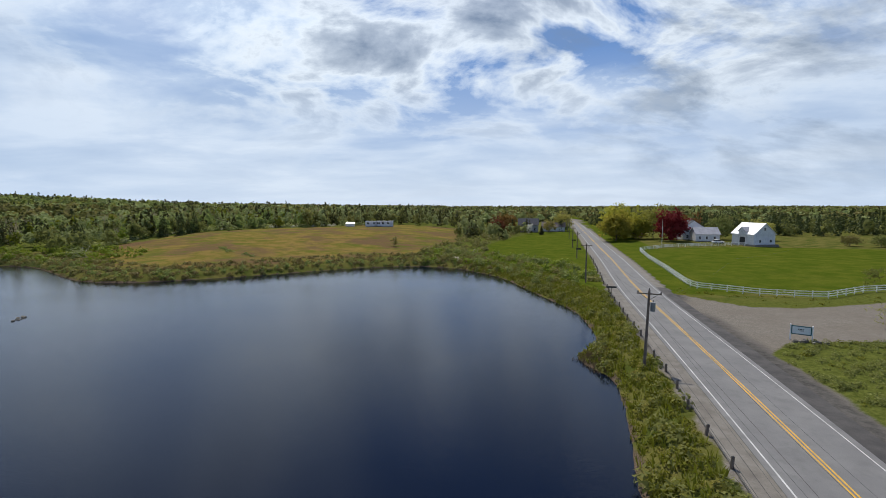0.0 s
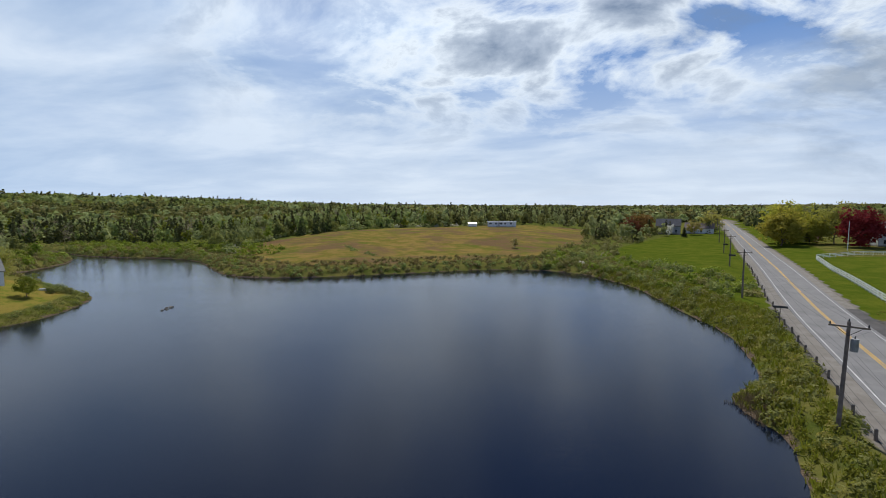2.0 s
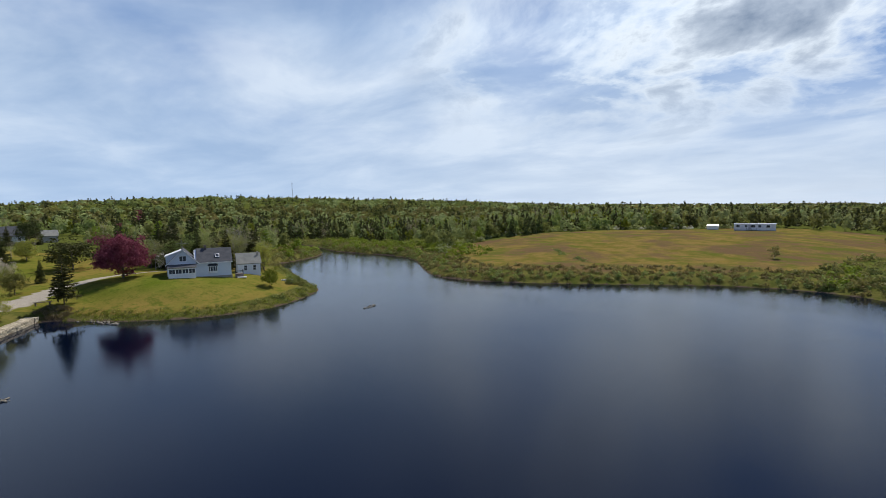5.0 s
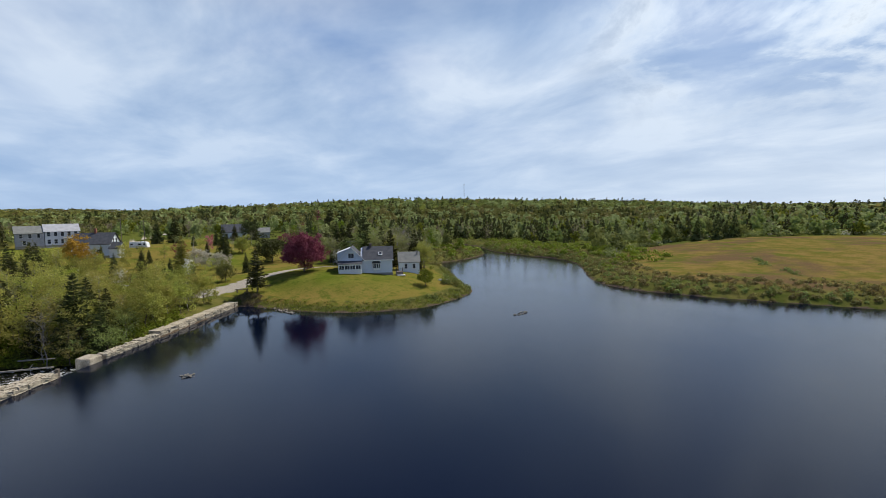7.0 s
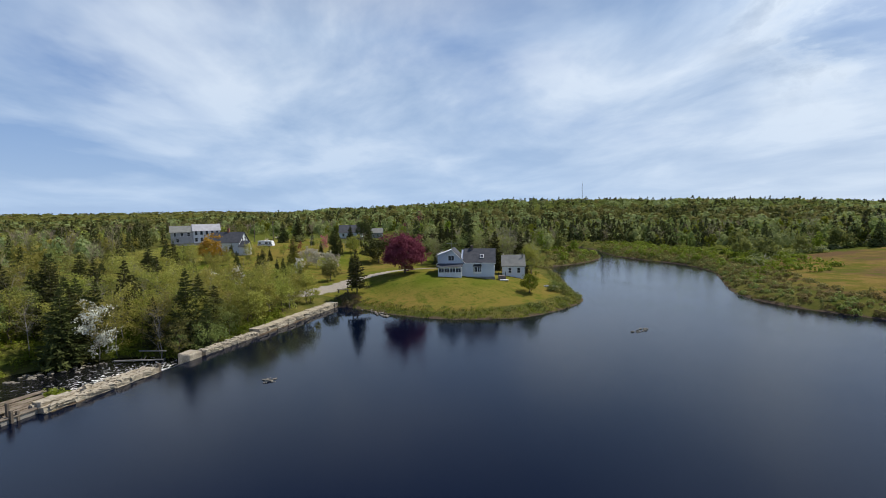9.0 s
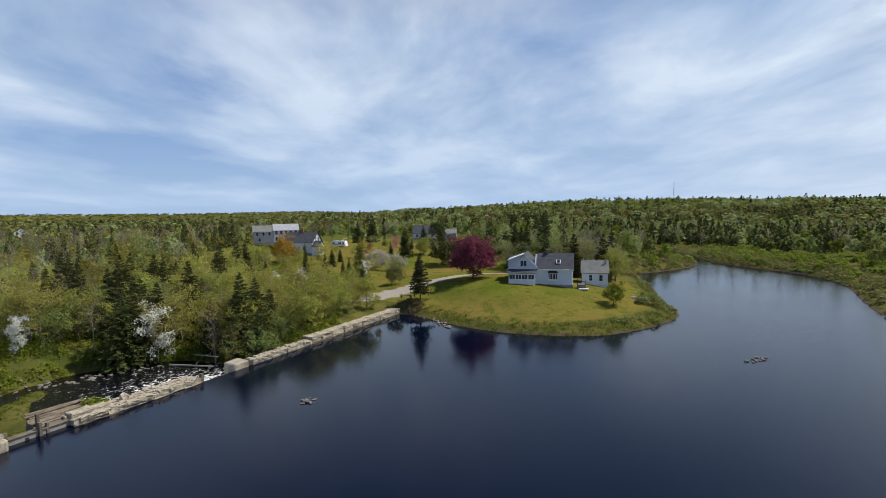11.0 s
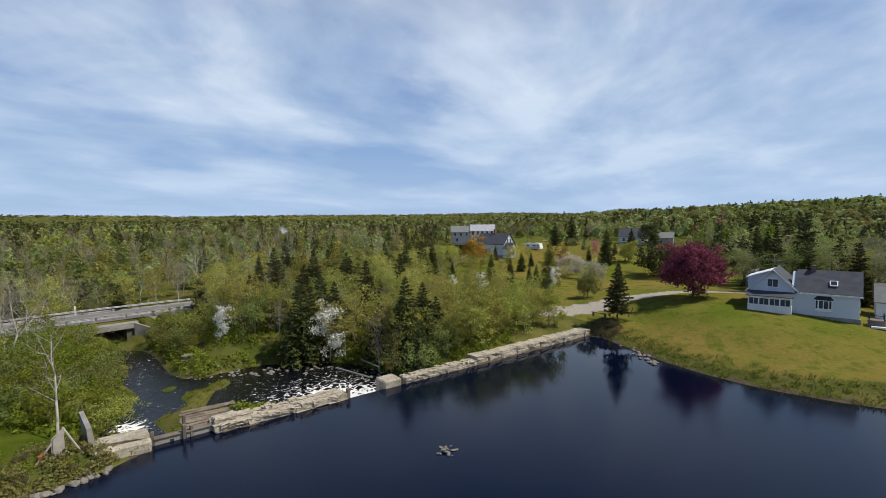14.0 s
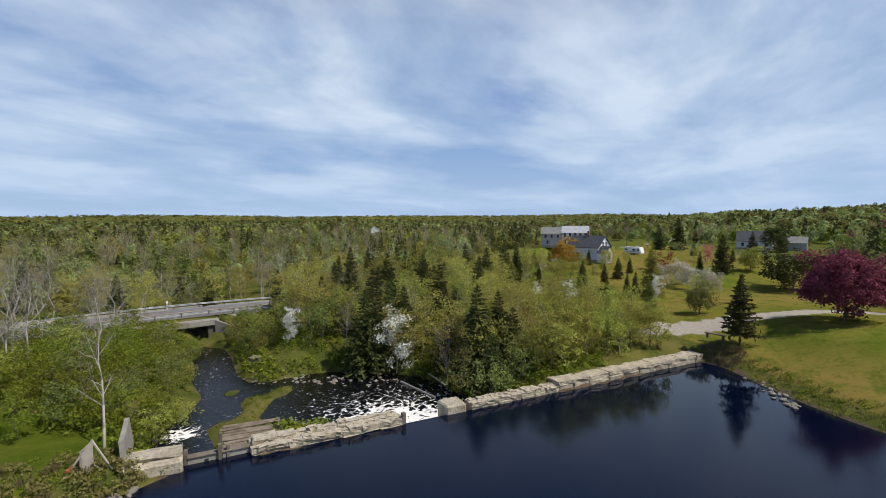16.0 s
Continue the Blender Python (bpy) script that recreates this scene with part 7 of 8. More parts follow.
part("skirt", bm, MAT_GREYWALL, mh)
for u, w in ((1.6, 1.2), (4.6, 1.0), (7.2, 1.6), (9.6, 1.0), (12.6, 1.2)):
    window(mh, u, 0.0, 1.5, w, 1.0, 0, (2, 1))
door(mh, 5.9, 0.0, 0.6, 0.9, 2.0, MAT_GREYWALL)
bm = bmesh.new()
box(bm, 6.6, -1.2, 0.4, 4.0, 2.2, 0.16)
for u in (4.8, 6.6, 8.4):
    box(bm, u, -2.2, 0.7, 0.1, 0.1, 1.4)
part("deck", bm, MAT_GREYWOOD, mh, "small wooden deck")
simple_house("shed", -54.5, 266, 7, 4.5, 3, 1.7, 2.3, "x", MAT_WHITE, MAT_ROOFMETAL, "small white shed behind the field's crest", (), 0.1, None, 0.2, "shed")

# communications mast on the hill
MX, MY = -1190, 735
ms = thing("radio_mast", frame_m(MX, MY, land_z(MX, MY) + 4, 0), "slender guyed lattice radio mast on the wooded hill", "mast")
bm = bmesh.new()
for k in range(3):
    a = 2 * math.pi * k / 3
    tube(bm, (0.9 * math.cos(a), 0.9 * math.sin(a), -6), (0.9 * math.cos(a), 0.9 * math.sin(a), 52), 0.22, 0.2, 5)
for z in range(0, 52, 4):
    for k in range(3):
        a, b = 2 * math.pi * k / 3, 2 * math.pi * (k + 1) / 3
        tube(bm, (0.9 * math.cos(a), 0.9 * math.sin(a), z), (0.9 * math.cos(b), 0.9 * math.sin(b), z + 4), 0.1, 0.1, 4)
part("lattice", bm, MAT_GREYWALL, ms)
bm = bmesh.new()
tube(bm, (0, 0, 51), (0, 0, 58), 0.12, 0.08, 5)
part("antenna", bm, MAT_WHITE, ms)

# ---- stones in the water ----
def rock(x, y, size, group, label, z=None):
    bm = bmesh.new()
    bmesh.ops.create_icosphere(bm, subdivisions=2, radius=0.5)
    sq = (sr.uniform(0.8, 1.4), sr.uniform(0.7, 1.1), sr.uniform(0.4, 0.7))
    for v in bm.verts:
        n = noise.noise(v.co * 2.2 + Vector((x, y, 0))) * 0.35 + 1
        v.co = Vector((v.co.x * sq[0], v.co.y * sq[1], v.co.z * sq[2])) * n * size
    ob = part("rock", bm, MAT_ROCK)
    ob.matrix_world = frame_m(x, y, land_z(x, y) if z is None else z, sr.uniform(0, 360))
    return tagged(ob, label, "rock", group)


for i in range(26):
    u, v = sr.gauss(0, 0.38), sr.gauss(0, 0.45)
    rock(-61.3 + u, 23.55 + v, sr.uniform(0.12, 0.32), "stones in the pond", "pale stone breaking the pond's surface", 0.02 + 0.16 * max(0.0, 1 - math.hypot(u, v) / 0.7))
for i in range(14):
    f = i / 13
    rock(-67.1 - 1.1 * f + sr.gauss(0, 0.35), 73.2 + 2.4 * f + sr.gauss(0, 0.4), sr.uniform(0.2, 0.5), "stone bar in the pond", "pale stone in a low bar across the water", 0.03)
for i in range(26):
    f = sr.random()
    rock(-96.5 + 8 * f + sr.gauss(0, 0.5), 37.2 + 3.3 * f + sr.gauss(0, 0.5), sr.uniform(0.25, 0.6), "stones along the lawn's shore", "grey stone at the foot of the bank", 0.05)
for i in range(75):
    f = sr.random()
    x, y = -73.5 - 9 * f + sr.gauss(0, 0.9), -15 + 15 * f + sr.gauss(0, 0.9)
    rock(x, y, sr.uniform(0.28, 0.65), "boulders beside the stream", "grey boulder on the stream's far bank", max(land_z(x, y), -2.3))
for i in range(12):
    s = sr.uniform(5, 14)
    q = dam_m(s, sr.uniform(2.2, 4.2)).translation
    rock(q.x, q.y, sr.uniform(0.3, 0.7), "rubble behind the dam", "dark wet stone below the dam", -2.35)
for i in range(22):
    f = sr.random()
    rock(-51.5 + 5 * f + sr.gauss(0, 0.3), 2.2 - 1.2 * f + sr.gauss(0, 0.3), sr.uniform(0.3, 0.8), "stones on the near bank", "pale stone at the water's edge", 0.05)
# driftwood and fallen trunks by the falls
for (a, b, r) in (((-80.5, 2.0, -1.6), (-76.8, 9.0, -0.9), 0.14), ((-83.5, 4.0, -1.2), (-79.5, 8.6, -0.5), 0.12), ((-79.0, -13.0, -1.7), (-74.0, -14.8, -1.8), 0.12)):
    bm = bmesh.new()
    tube(bm, a, b, r, r * 0.6, 7)
    m = Vector(a).lerp(Vector(b), 0.6)
    tube(bm, m, m + Vector((0.5, 0.6, 0.7)), r * 0.5, r * 0.2, 5)
    tagged(part("driftwood_log", bm, MAT_GREYBARK), "bare grey fallen trunk lying by the falls", "log", "driftwood below the dam")
# small landing and footbridge rail at the dam's end
bn = thing("bench", frame_m(-105.2, 33.4, land_z(-105.2, 33.4), 60), "grey plank bench near the end of the dam", "bench")
bm = bmesh.new()
box(bm, 0, 0, 0.55, 2.6, 0.5, 0.09, 0, 0.01)
part("seat", bm, MAT_GREYWOOD, bn)
for x in (-1.0, 1.0):
    bm = bmesh.new()
    box(bm, x, 0, 0.22, 0.12, 0.42, 0.64, 0, 0.01)
    part("leg", bm, MAT_GREYWOOD, bn)

# ---- trees and shrubs with a place of their own ----
plant(P_BEECH, -112.5, 47.3, 0.9, tall=1.08, label="large rounded copper beech with purple leaves on the lawn", turn=20, name="copper_beech")
P_LONE = plant_proto("spruce_tree", "spruce", MAT_BARK, lambda: spruce(9.0, 2.75, rg(120), 17, 7, 0.17, 0.25))
plant(P_LONE, -103.2, 36.0, 0.97, label="single dark spruce at the end of the dam", name="spruce_tree")
plant(P_ROUND[1], -92.8, 68.3, 0.46, label="small round apple tree on the lawn's edge", name="apple_tree", leafs="grass", tall=0.95)
for bx, by, bs in ((-96.5, 75.5, 1.0), (-94.8, 74.2, 1.1), (-93.2, 75.6, 0.9), (-101, 77.5, 1.0), (-98, 78, 1.0)):
    plant(P_BUSH[int(-bx) % 3], bx, by, bs, label="rounded green bush at the point's edge", category="bush", group="bushes on the point")
plant(P_SPRUCE[0], -112.6, 24.8, 0.55, label="broad young tree beside the gravel drive", name="young_tree", leafs="mid")
plant(P_ROUND[0], -116.4, 31.2, 0.46, label="small round tree beside the gravel drive", name="young_tree", leafs="mid", tall=1.1)
for x, y, s in ((-127.3, 15.0, 0.6), (-126.9, 19.1, 0.45), (-127.6, 20.4, 0.48), (-149.4, -6.7, 0.68), (-171.9, -17.9, 0.7), (-135, 9, 0.6), (-128.2, 36.6, 0.5)):
    plant(P_SPRUCE[1], x, y, s, label="young dark spruce on the lawn", group="young spruces on the lawn")
plant(P_SPRUCE[2], -149.8, 13.3, 0.52, label="broad dark clipped conifer before the cottage", tall=0.95)
plant(P_SPRUCE[0], -130.6, 22.8, 0.98, label="tall light green larch beside the drive", name="larch_tree", leafs="spring")
plant(P_SPRUCE[2], -163.1, 33.8, 0.92, label="dark conifer with broad boughs in the yards")
for x, y, s, tl in ((-232, 19.5, 1.2, 1.0), (-230, 13.0, 0.95, 1.0), (-232, 42.5, 0.72, 1.0), (-232, 50.8, 0.72, 0.9), (-205, 78, 1.25, 1.1), (-207, 84, 1.2, 1.1), (-198, 88, 1.3, 1.0), (-186, 82, 1.1, 1.0)):
    plant(P_SPRUCE[2], x, y, s, label="tall dark spruce among the village houses", group="village spruces", tall=tl)
for x, y, s, tl in ((-147.5, 45.6, 1.25, 0.72), (-168, 65.5, 0.95, 0.8), (-236, 49, 1.0, 1.1), (-160.5, 72, 0.9, 0.9)):
    plant(P_ROUND[0], x, y, s, label="dense dark rounded tree behind the lawn", name="rounded_tree", leafs="spruce", group="dark rounded trees", tall=tl)
plant(P_ROUND[1], -160.0, -2.5, 0.85, label="orange yellow maple beside the cottage", name="maple_tree", leafs="amber", tall=1.05)
plant(P_ROUND[1], -167.7, 39.5, 0.62, label="small lime green tree in the yards", name="young_tree", leafs="spring")
plant(P_ALDER[0], -128.9, 31.2, 0.75, label="low rounded brownish tree on the lawn", name="young_tree", leafs="mid")
for x, y, s, lf in ((-143.4, 25.6, 1.05, "cream"), (-141.4, 28.0, 0.95, "cream"), (-139.6, 30.4, 0.9, "cream"), (-145.4, 23.4, 0.85, "cream"), (-138.4, 33.0, 0.75, "cream"), (-147.0, 27.2, 0.9, "cream"), (-142.5, 31.8, 0.7, "cream"), (-176.9, 30.5, 0.8, "pink"), (-126.8, 23.9, 0.7, "blossom"), (-83.9, -1.2, 1.3, "blossom"), (-80.5, -16.5, 0.8, "blossom"), (-107, 9, 0.85, "blossom"), (-112, 13, 0.8, "blossom"), (-131, 60, 0.7, "blossom")):
    plant(P_BLOSSOM[int(x) % 2], x, y, s, label="flowering tree covered in pale blossom", leafs=lf, name="flowering_tree", tall=0.95 if lf == "cream" else 1.15, group="flowering trees")
plant(P_ALDER[0], -160.0, 22, 0.95, label="dark red leaved shrub in the yard", name="red_shrub", leafs="red")
# farm trees
for x, y, s, lf, lb, tl in ((98.0, 203, 1.5, "red", "tall dark red maple before the farmhouse", 1.1), (98, 220, 1.5, "spring", "tall airy green tree beside the red maple", 1.2), (77.5, 212, 1.75, "lime", "broad yellow-green maple at the roadside", 0.95), (84.5, 228, 1.9, "lime", "broad yellow-green maple at the roadside", 1.05), (90, 220, 1.4, "lime", "broad yellow-green maple at the roadside", 1.0), (113, 218, 1.3, "rust", "rusty budding tree behind the farmhouse", 1.0), (124, 212, 1.4, "mid", "green tree behind the barn", 0.9), (138, 205, 1.3, "yellow", "green tree behind the barn", 0.8), (152, 176, 0.7, "olive", "low rounded shrub tree in the pasture", 0.7), (160, 172, 0.75, "mid", "low rounded shrub tree in the pasture", 0.7), (176, 168, 0.8, "mid", "low rounded shrub tree in the pasture", 0.7), (76, 300, 1.4, "yellow", "round green tree by the far farmhouse", 1.0), (64, 284, 0.9, "yellow", "round green tree by the far farmhouse", 1.0), (38, 284, 1.35, "rust", "rusty red budding tree at the field's edge", 1.0), (31, 274, 1.2, "rust", "rusty red budding tree at the field's edge", 0.9)):
    plant((P_BROAD if lf in ("lime", "red", "rust") else P_ROUND)[int(x) % 2], x, y, s * (0.86 if lf in ("lime", "red", "rust") else 1), label=lb, name="farm_tree", leafs=lf, tall=tl, group="trees round the farms")
plant(P_BLOSSOM[0], 95.4, 226.8, 1.0, label="pink flowering crab apple beside the road", name="flowering_tree", leafs="pink")
plant(P_BLOSSOM[1], 49.0, 268, 1.1, label="white flowering tree at the field's edge", name="flowering_tree")
plant(P_BLOSSOM[1], -17.5, 170, 0.9, label="low olive bush on the brown field", name="bush", tall=0.7, leafs="reed", category="bush")
plant(P_SPRUCE[2], 55.5, 266, 0.62, label="dense dark conifer by the far farmhouse", tall=0.8)

# wood below the dam, west of the stream
WOOD_A = np.array([(-77.5, 13.6), (-101, 28.4), (-103, 20), (-104, 12), (-112, -4), (-118, -17), (-98, -30), (-92, -33), (-87, -27), (-82.5, -17), (-82.5, -6), (-85, 4), (-80, 10)], float)
WOOD_B = np.array([(-58.0, -6.0), (-62.3, -11.6), (-67.8, -18.6), (-70.5, -30), (-70, -39), (-64, -43), (-50, -42), (-40, -36), (-38, -24), (-46, -14), (-51, -10.5)], float)
pr = np.random.default_rng(11)


def spots(poly, spacing):
    """Uneven but evenly spread places inside an outline."""
    lo, hi = poly.min(0), poly.max(0)
    got = []
    for _ in range(6000):
        p = pr.uniform(lo, hi)
        if inside(np.array([p[0]]), np.array([p[1]]), poly)[0] and all((p[0] - q[0]) ** 2 + (p[1] - q[1]) ** 2 > spacing ** 2 for q in got):
            got.append(p)
    return got


KINDS_A = [(P_MAPLE, "spring", 0.26, 0.65, 1.0, "spring green broadleaf tree in the wood below the dam"), (P_SLIM, "yellow", 0.17, 0.7, 1.0, "slender yellow-green tree in the wood below the dam"), (P_SPRUCE, "spruce", 0.20, 0.65, 1.05, "dark spruce in the wood below the dam"), (P_ALDER, "mid", 0.19, 0.8, 1.25, "bushy green alder in the wood below the dam"), (P_BARE, None, 0.13, 0.65, 0.95, "bare grey tree in the wood below the dam"), (P_MAPLE, "olive", 0.07, 0.5, 0.7, "brownish budding tree in the wood below the dam")]
KINDS_B = [(P_ALDER, "grass", 0.36, 0.6, 0.95, "dense green alder beside the stream"), (P_ALDER, "spring", 0.12, 0.6, 0.9, "light green alder beside the stream"), (P_ALDER, "mid", 0.20, 0.6, 0.95, "dense dark green alder beside the stream"), (P_MAPLE, "spring", 0.06, 0.45, 0.55, "spring green tree beside the stream"), (P_BARE, None, 0.19, 0.9, 1.25, "bare grey tree between green alders")]


def fill(places, kinds, group):
    shares = np.cumsum([k[2] for k in kinds])
    for p in places:
        k = kinds[min(int(np.searchsorted(shares, pr.uniform(0, shares[-1]))), len(kinds) - 1)]
        protos = k[0]
        plant(protos[pr.integers(len(protos))], p[0], p[1], pr.uniform(k[3], k[4]), label=k[5], leafs=k[1] if k[0] is not P_SPRUCE else None, group=group, turn=pr.uniform(0, 360))


BRIGHT = [(P_SLIM, "yellow", 0.34, 0.65, 0.98, "slender yellow-green birch near the dam"), (P_MAPLE, "spring", 0.32, 0.6, 0.92, "spring green broadleaf tree near the dam"), (P_ALDER, "spring", 0.2, 0.8, 1.2, "bushy light green alder near the dam"), (P_SLIM, "spring", 0.15, 0.6, 0.9, "slender light green birch near the dam")]
places = spots(WOOD_A, 2.35)
fill([p for p in places if p[0] < -87 and p[1] > 1], BRIGHT, "wood below the dam")
fill([p for p in places if not (p[0] < -87 and p[1] > 1)], KINDS_A, "wood below the dam")
DAM_BACK = np.array([(-83.5, 17.0), (-100.5, 27.8), (-102.5, 23.5), (-97, 17), (-88, 11)], float)
fill(spots(DAM_BACK, 2.5), [(P_ALDER, "yellow", 0.5, 0.7, 1.15, "bushy yellow-green alder behind the dam"), (P_ALDER, "spring", 0.3, 0.7, 1.1, "bushy light green alder behind the dam"), (P_SLIM, "yellow", 0.2, 0.5, 0.75, "slender yellow-green birch behind the dam")], "shrubs behind the dam")
places = spots(WOOD_B, 2.5)
fill([p for p in places if p[1] > -27], KINDS_B[:3], "alders beside the stream")
fill([p for p in places if p[1] <= -27], KINDS_B, "alders beside the stream")
for x, y, s in ((-84, 10.2, 1.12), (-82.2, -4.6, 1.12), (-88.5, -8.5, 1.0), (-85.6, 5.5, 0.75), (-88.0, 11.0, 0.85), (-86.5, 13.5, 0.7), (-93.5, -17.0, 1.0), (-99.0, -14.0, 1.05)):
    plant(P_SPRUCE[2 if int(-x) % 2 == 0 else 0], x, y, s, label="tall dark spruce standing above the dam's pool", group="wood below the dam")
plant(P_BARE[0], -82.6, 7.0, 0.95, label="pale bare tree above the falls", group="wood below the dam")
# the last four stand beyond the bridge, added to darken the view through it
for x, y, s, lf in ((-80.0, -27.0, 0.8, "mid"), (-82.3, -30.5, 0.8, "spring"), (-79.0, -22.5, 0.75, "mid"), (-81.8, -24.0, 0.9, "spring"), (-85.0, -31.0, 0.85, "mid"), (-78.2, -19.8, 0.5, "spring"), (-80.5, -20.2, 0.8, "mid"), (-75.0, -36.0, 0.75, "mid"), (-72.6, -32.5, 0.85, "spring"), (-73.4, -28.8, 0.7, "grass"), (-88.0, -54.5, 1.1, "mid"), (-91.0, -58.0, 1.2, "mid"), (-85.5, -57.0, 1.1, "spring"), (-93.5, -62.0, 1.2, "mid")):
    plant(P_ALDER[int(-x) % 2], x, y, s, label="leafy alder leaning over the stream near the bridge", leafs=lf, group="alders beside the stream")
P_DEAD = plant_proto("dead_birch", "twig", MAT_PALEBARK, lambda: bare(9.0, 2.0, rg(91), 9, 0.13, 4, 120))
plant(P_DEAD, -53.8, -7.3, 1.15, label="tall pale dead birch on the near bank", name="dead_birch")
TALL_BEHIND = ((-132.0, 68.3, 1.5, P_SPRUCE[0]), (-126.9, 71.6, 1.05, P_SPRUCE[2]), (-133.2, 64.0, 1.1, P_SPRUCE[0]), (-123.3, 75.0, 1.4, P_BARE[0]), (-125.5, 77.6, 1.3, P_BARE[1]), (-115.8, 78.0, 0.85, P_MAPLE[0]), (-117.5, 80.2, 0.8, P_MAPLE[1]), (-134.8, 87.0, 1.15, P_SPRUCE[1]), (-130.4, 81.5, 1.1, P_SPRUCE[2]), (-139.0, 62.5, 1.2, P_SPRUCE[1]))
for x, y, s, k in TALL_BEHIND:
    plant(k, x, y, s, label="tall dark spruce behind the house" if k in P_SPRUCE else "tall grey bare tree behind the house" if k in P_BARE else "light green tree by the annex", group="trees behind the house")
# behind the house, the yards, and across the road
YARD_TREES = np.array([(-121, 62), (-132, 56), (-150, 68), (-156, 92), (-143, 91), (-130, 86), (-116, 80)], float)
fill(spots(YARD_TREES, 3.3), [(P_SPRUCE, "spruce", 0.22, 0.8, 1.2, "tall dark spruce behind the house"), (P_MAPLE, "pale", 0.22, 0.7, 1.05, "tall pale sage tree behind the house"), (P_MAPLE, "mid", 0.22, 0.7, 1.05, "tall green tree behind the house"), (P_MAPLE, "spring", 0.2, 0.7, 1.0, "spring green tree behind the house"), (P_BARE, None, 0.15, 0.8, 1.1, "bare grey tree behind the house")], "trees behind the house")
YARD_B = np.array([(-128, 2), (-146, 10), (-168, 20), (-174, 4), (-172, -10), (-150, -10), (-132, -12)], float)
fill(spots(YARD_B, 5.6), [(P_ALDER, "spring", 0.35, 0.6, 1.0, "light green shrub in the yards"), (P_SLIM, "yellow", 0.3, 0.35, 0.55, "young yellow-green tree in the yards"), (P_SPRUCE, "spruce", 0.2, 0.35, 0.55, "young spruce in the yards"), (P_MAPLE, "spring", 0.15, 0.4, 0.5, "young green tree in the yards")], "trees in the yards")
YARD_C = np.array([(-160, 28), (-185, 24), (-215, 20), (-218, 34), (-200, 46), (-170, 42)], float)
ROAD_SCREEN = np.array([(-108, -10), (-118, -14), (-150, -8), (-150, -2), (-128, -3), (-112, 0)], float)
fill(spots(ROAD_SCREEN, 3.4), BRIGHT + KINDS_A[2:3], "trees beside the village road")
fill(spots(YARD_C, 7.0), [(P_ALDER, "spring", 0.4, 0.5, 0.9, "light green shrub in the yards"), (P_ALDER, "pale", 0.3, 0.5, 0.95, "pale sage shrub in the yards"), (P_BARE, None, 0.15, 0.4, 0.6, "small bare tree in the yards"), (P_SPRUCE, "spruce", 0.15, 0.3, 0.6, "young spruce in the yards")], "trees in the yards")
ROADSIDE = np.array([(-44, -56), (-66, -57.5), (-84, -53), (-100, -43), (-120, -30), (-128, -40), (-100, -62), (-70, -72), (-40, -68)], float)
fill(spots(ROADSIDE, 3.9), [(P_BARE, None, 0.6, 0.95, 1.35, "bare grey tree across the road"), (P_SLIM, "yellow", 0.25, 0.7, 0.95, "slender budding tree across the road"), (P_SPRUCE, "spruce", 0.2, 0.6, 0.95, "dark spruce across the road"), (P_ALDER, "mid", 0.1, 0.8, 1.2, "green alder across the road")], "trees across the road")

# ---- shrub belts and long grass ----


def belt(lo, hi, step, test, jitter=0.6):
    """Places along the pond's banks, lo to hi metres from the water."""
    xs2, ys2 = np.meshgrid(np.arange(-200, 40, step), np.arange(-16, 215, step))
    xs2, ys2 = xs2.ravel() + pr.normal(size=xs2.size) * jitter * step, ys2.ravel() + pr.normal(size=ys2.size) * jitter * step
    d = pond_distance(xs2, ys2)
    ok = (d > lo) & (d < hi) & test(xs2, ys2)
    return xs2[ok], ys2[ok]


def tuft(rng, n, h, w, thin=0.07):
    """A clump of upright bent blades."""
    vs, fs = [], []
    for i in range(n):
        a, r = rng.uniform(0, 2 * math.pi), rng.uniform(0, w)
        p = np.array([r * math.cos(a), r * math.sin(a), 0])
        b = rng.uniform(0, 2 * math.pi)
        s = np.array([math.cos(b), math.sin(b), 0]) * h * thin
        o = np.array([math.cos(a), math.sin(a), 0]) * h * rng.uniform(0.1, 0.5)
        hh = h * rng.uniform(0.6, 1.1)
        vs += [p - s, p + s, p + o * 0.5 + s * 0.7 + (0, 0, hh * 0.7), p + o + (0, 0, hh)]
        fs.append((4 * i, 4 * i + 1, 4 * i + 2, 4 * i + 3))
    return np.array(vs), np.array(fs)


def low_bush(seed, w, h, n, size):
    r = rg(seed)
    t, q = r.uniform(0, 2 * math.pi, n), np.sqrt(r.uniform(0, 1, n))
    z = h * np.sqrt(1 - 0.9 * q ** 2) * r.uniform(0.25, 1.05, n)
    return cards(np.column_stack([q * w / 2 * np.cos(t), q * w / 2 * np.sin(t), z]), r.uniform(0.7, 1.3, n) * size, 0.6, 1.5, r, np.column_stack([q * np.cos(t), q * np.sin(t), z / h + 0.2]), 0.5, True)


UNDER_BUSH = [low_bush(s, 1.3, 0.8, 58, 0.14) for s in (84, 85, 86)]
TWIG_BUSH = [tuft(rg(s), 46, 1.0, 0.55, 0.018) for s in (87, 88, 89)]
TINY_BUSH = [low_bush(s, 1.2, 0.8, 95, 0.11) for s in (81, 82, 83)]
BUSHES = [low_bush(s, 2.0, 1.5, 38, 0.38) for s in (61, 62, 63)]
FINE_BUSH = [low_bush(s, 1.25, 0.8, 56, 0.165) for s in (64, 65, 66)]
TUFTS = [tuft(rg(s), 9, 0.75, 0.35) for s in (67, 68, 69)]
SCRAPES = ((-73.0, 154.0, -66.0, 146.0), (-60.6, 144.0, -56.0, 139.5))
KNOLL_SIDE = lambda x, y: (y > 104) & (x < 14)
EAST_SIDE = lambda x, y: (x > 8) & (y > 14) & (y < 140)
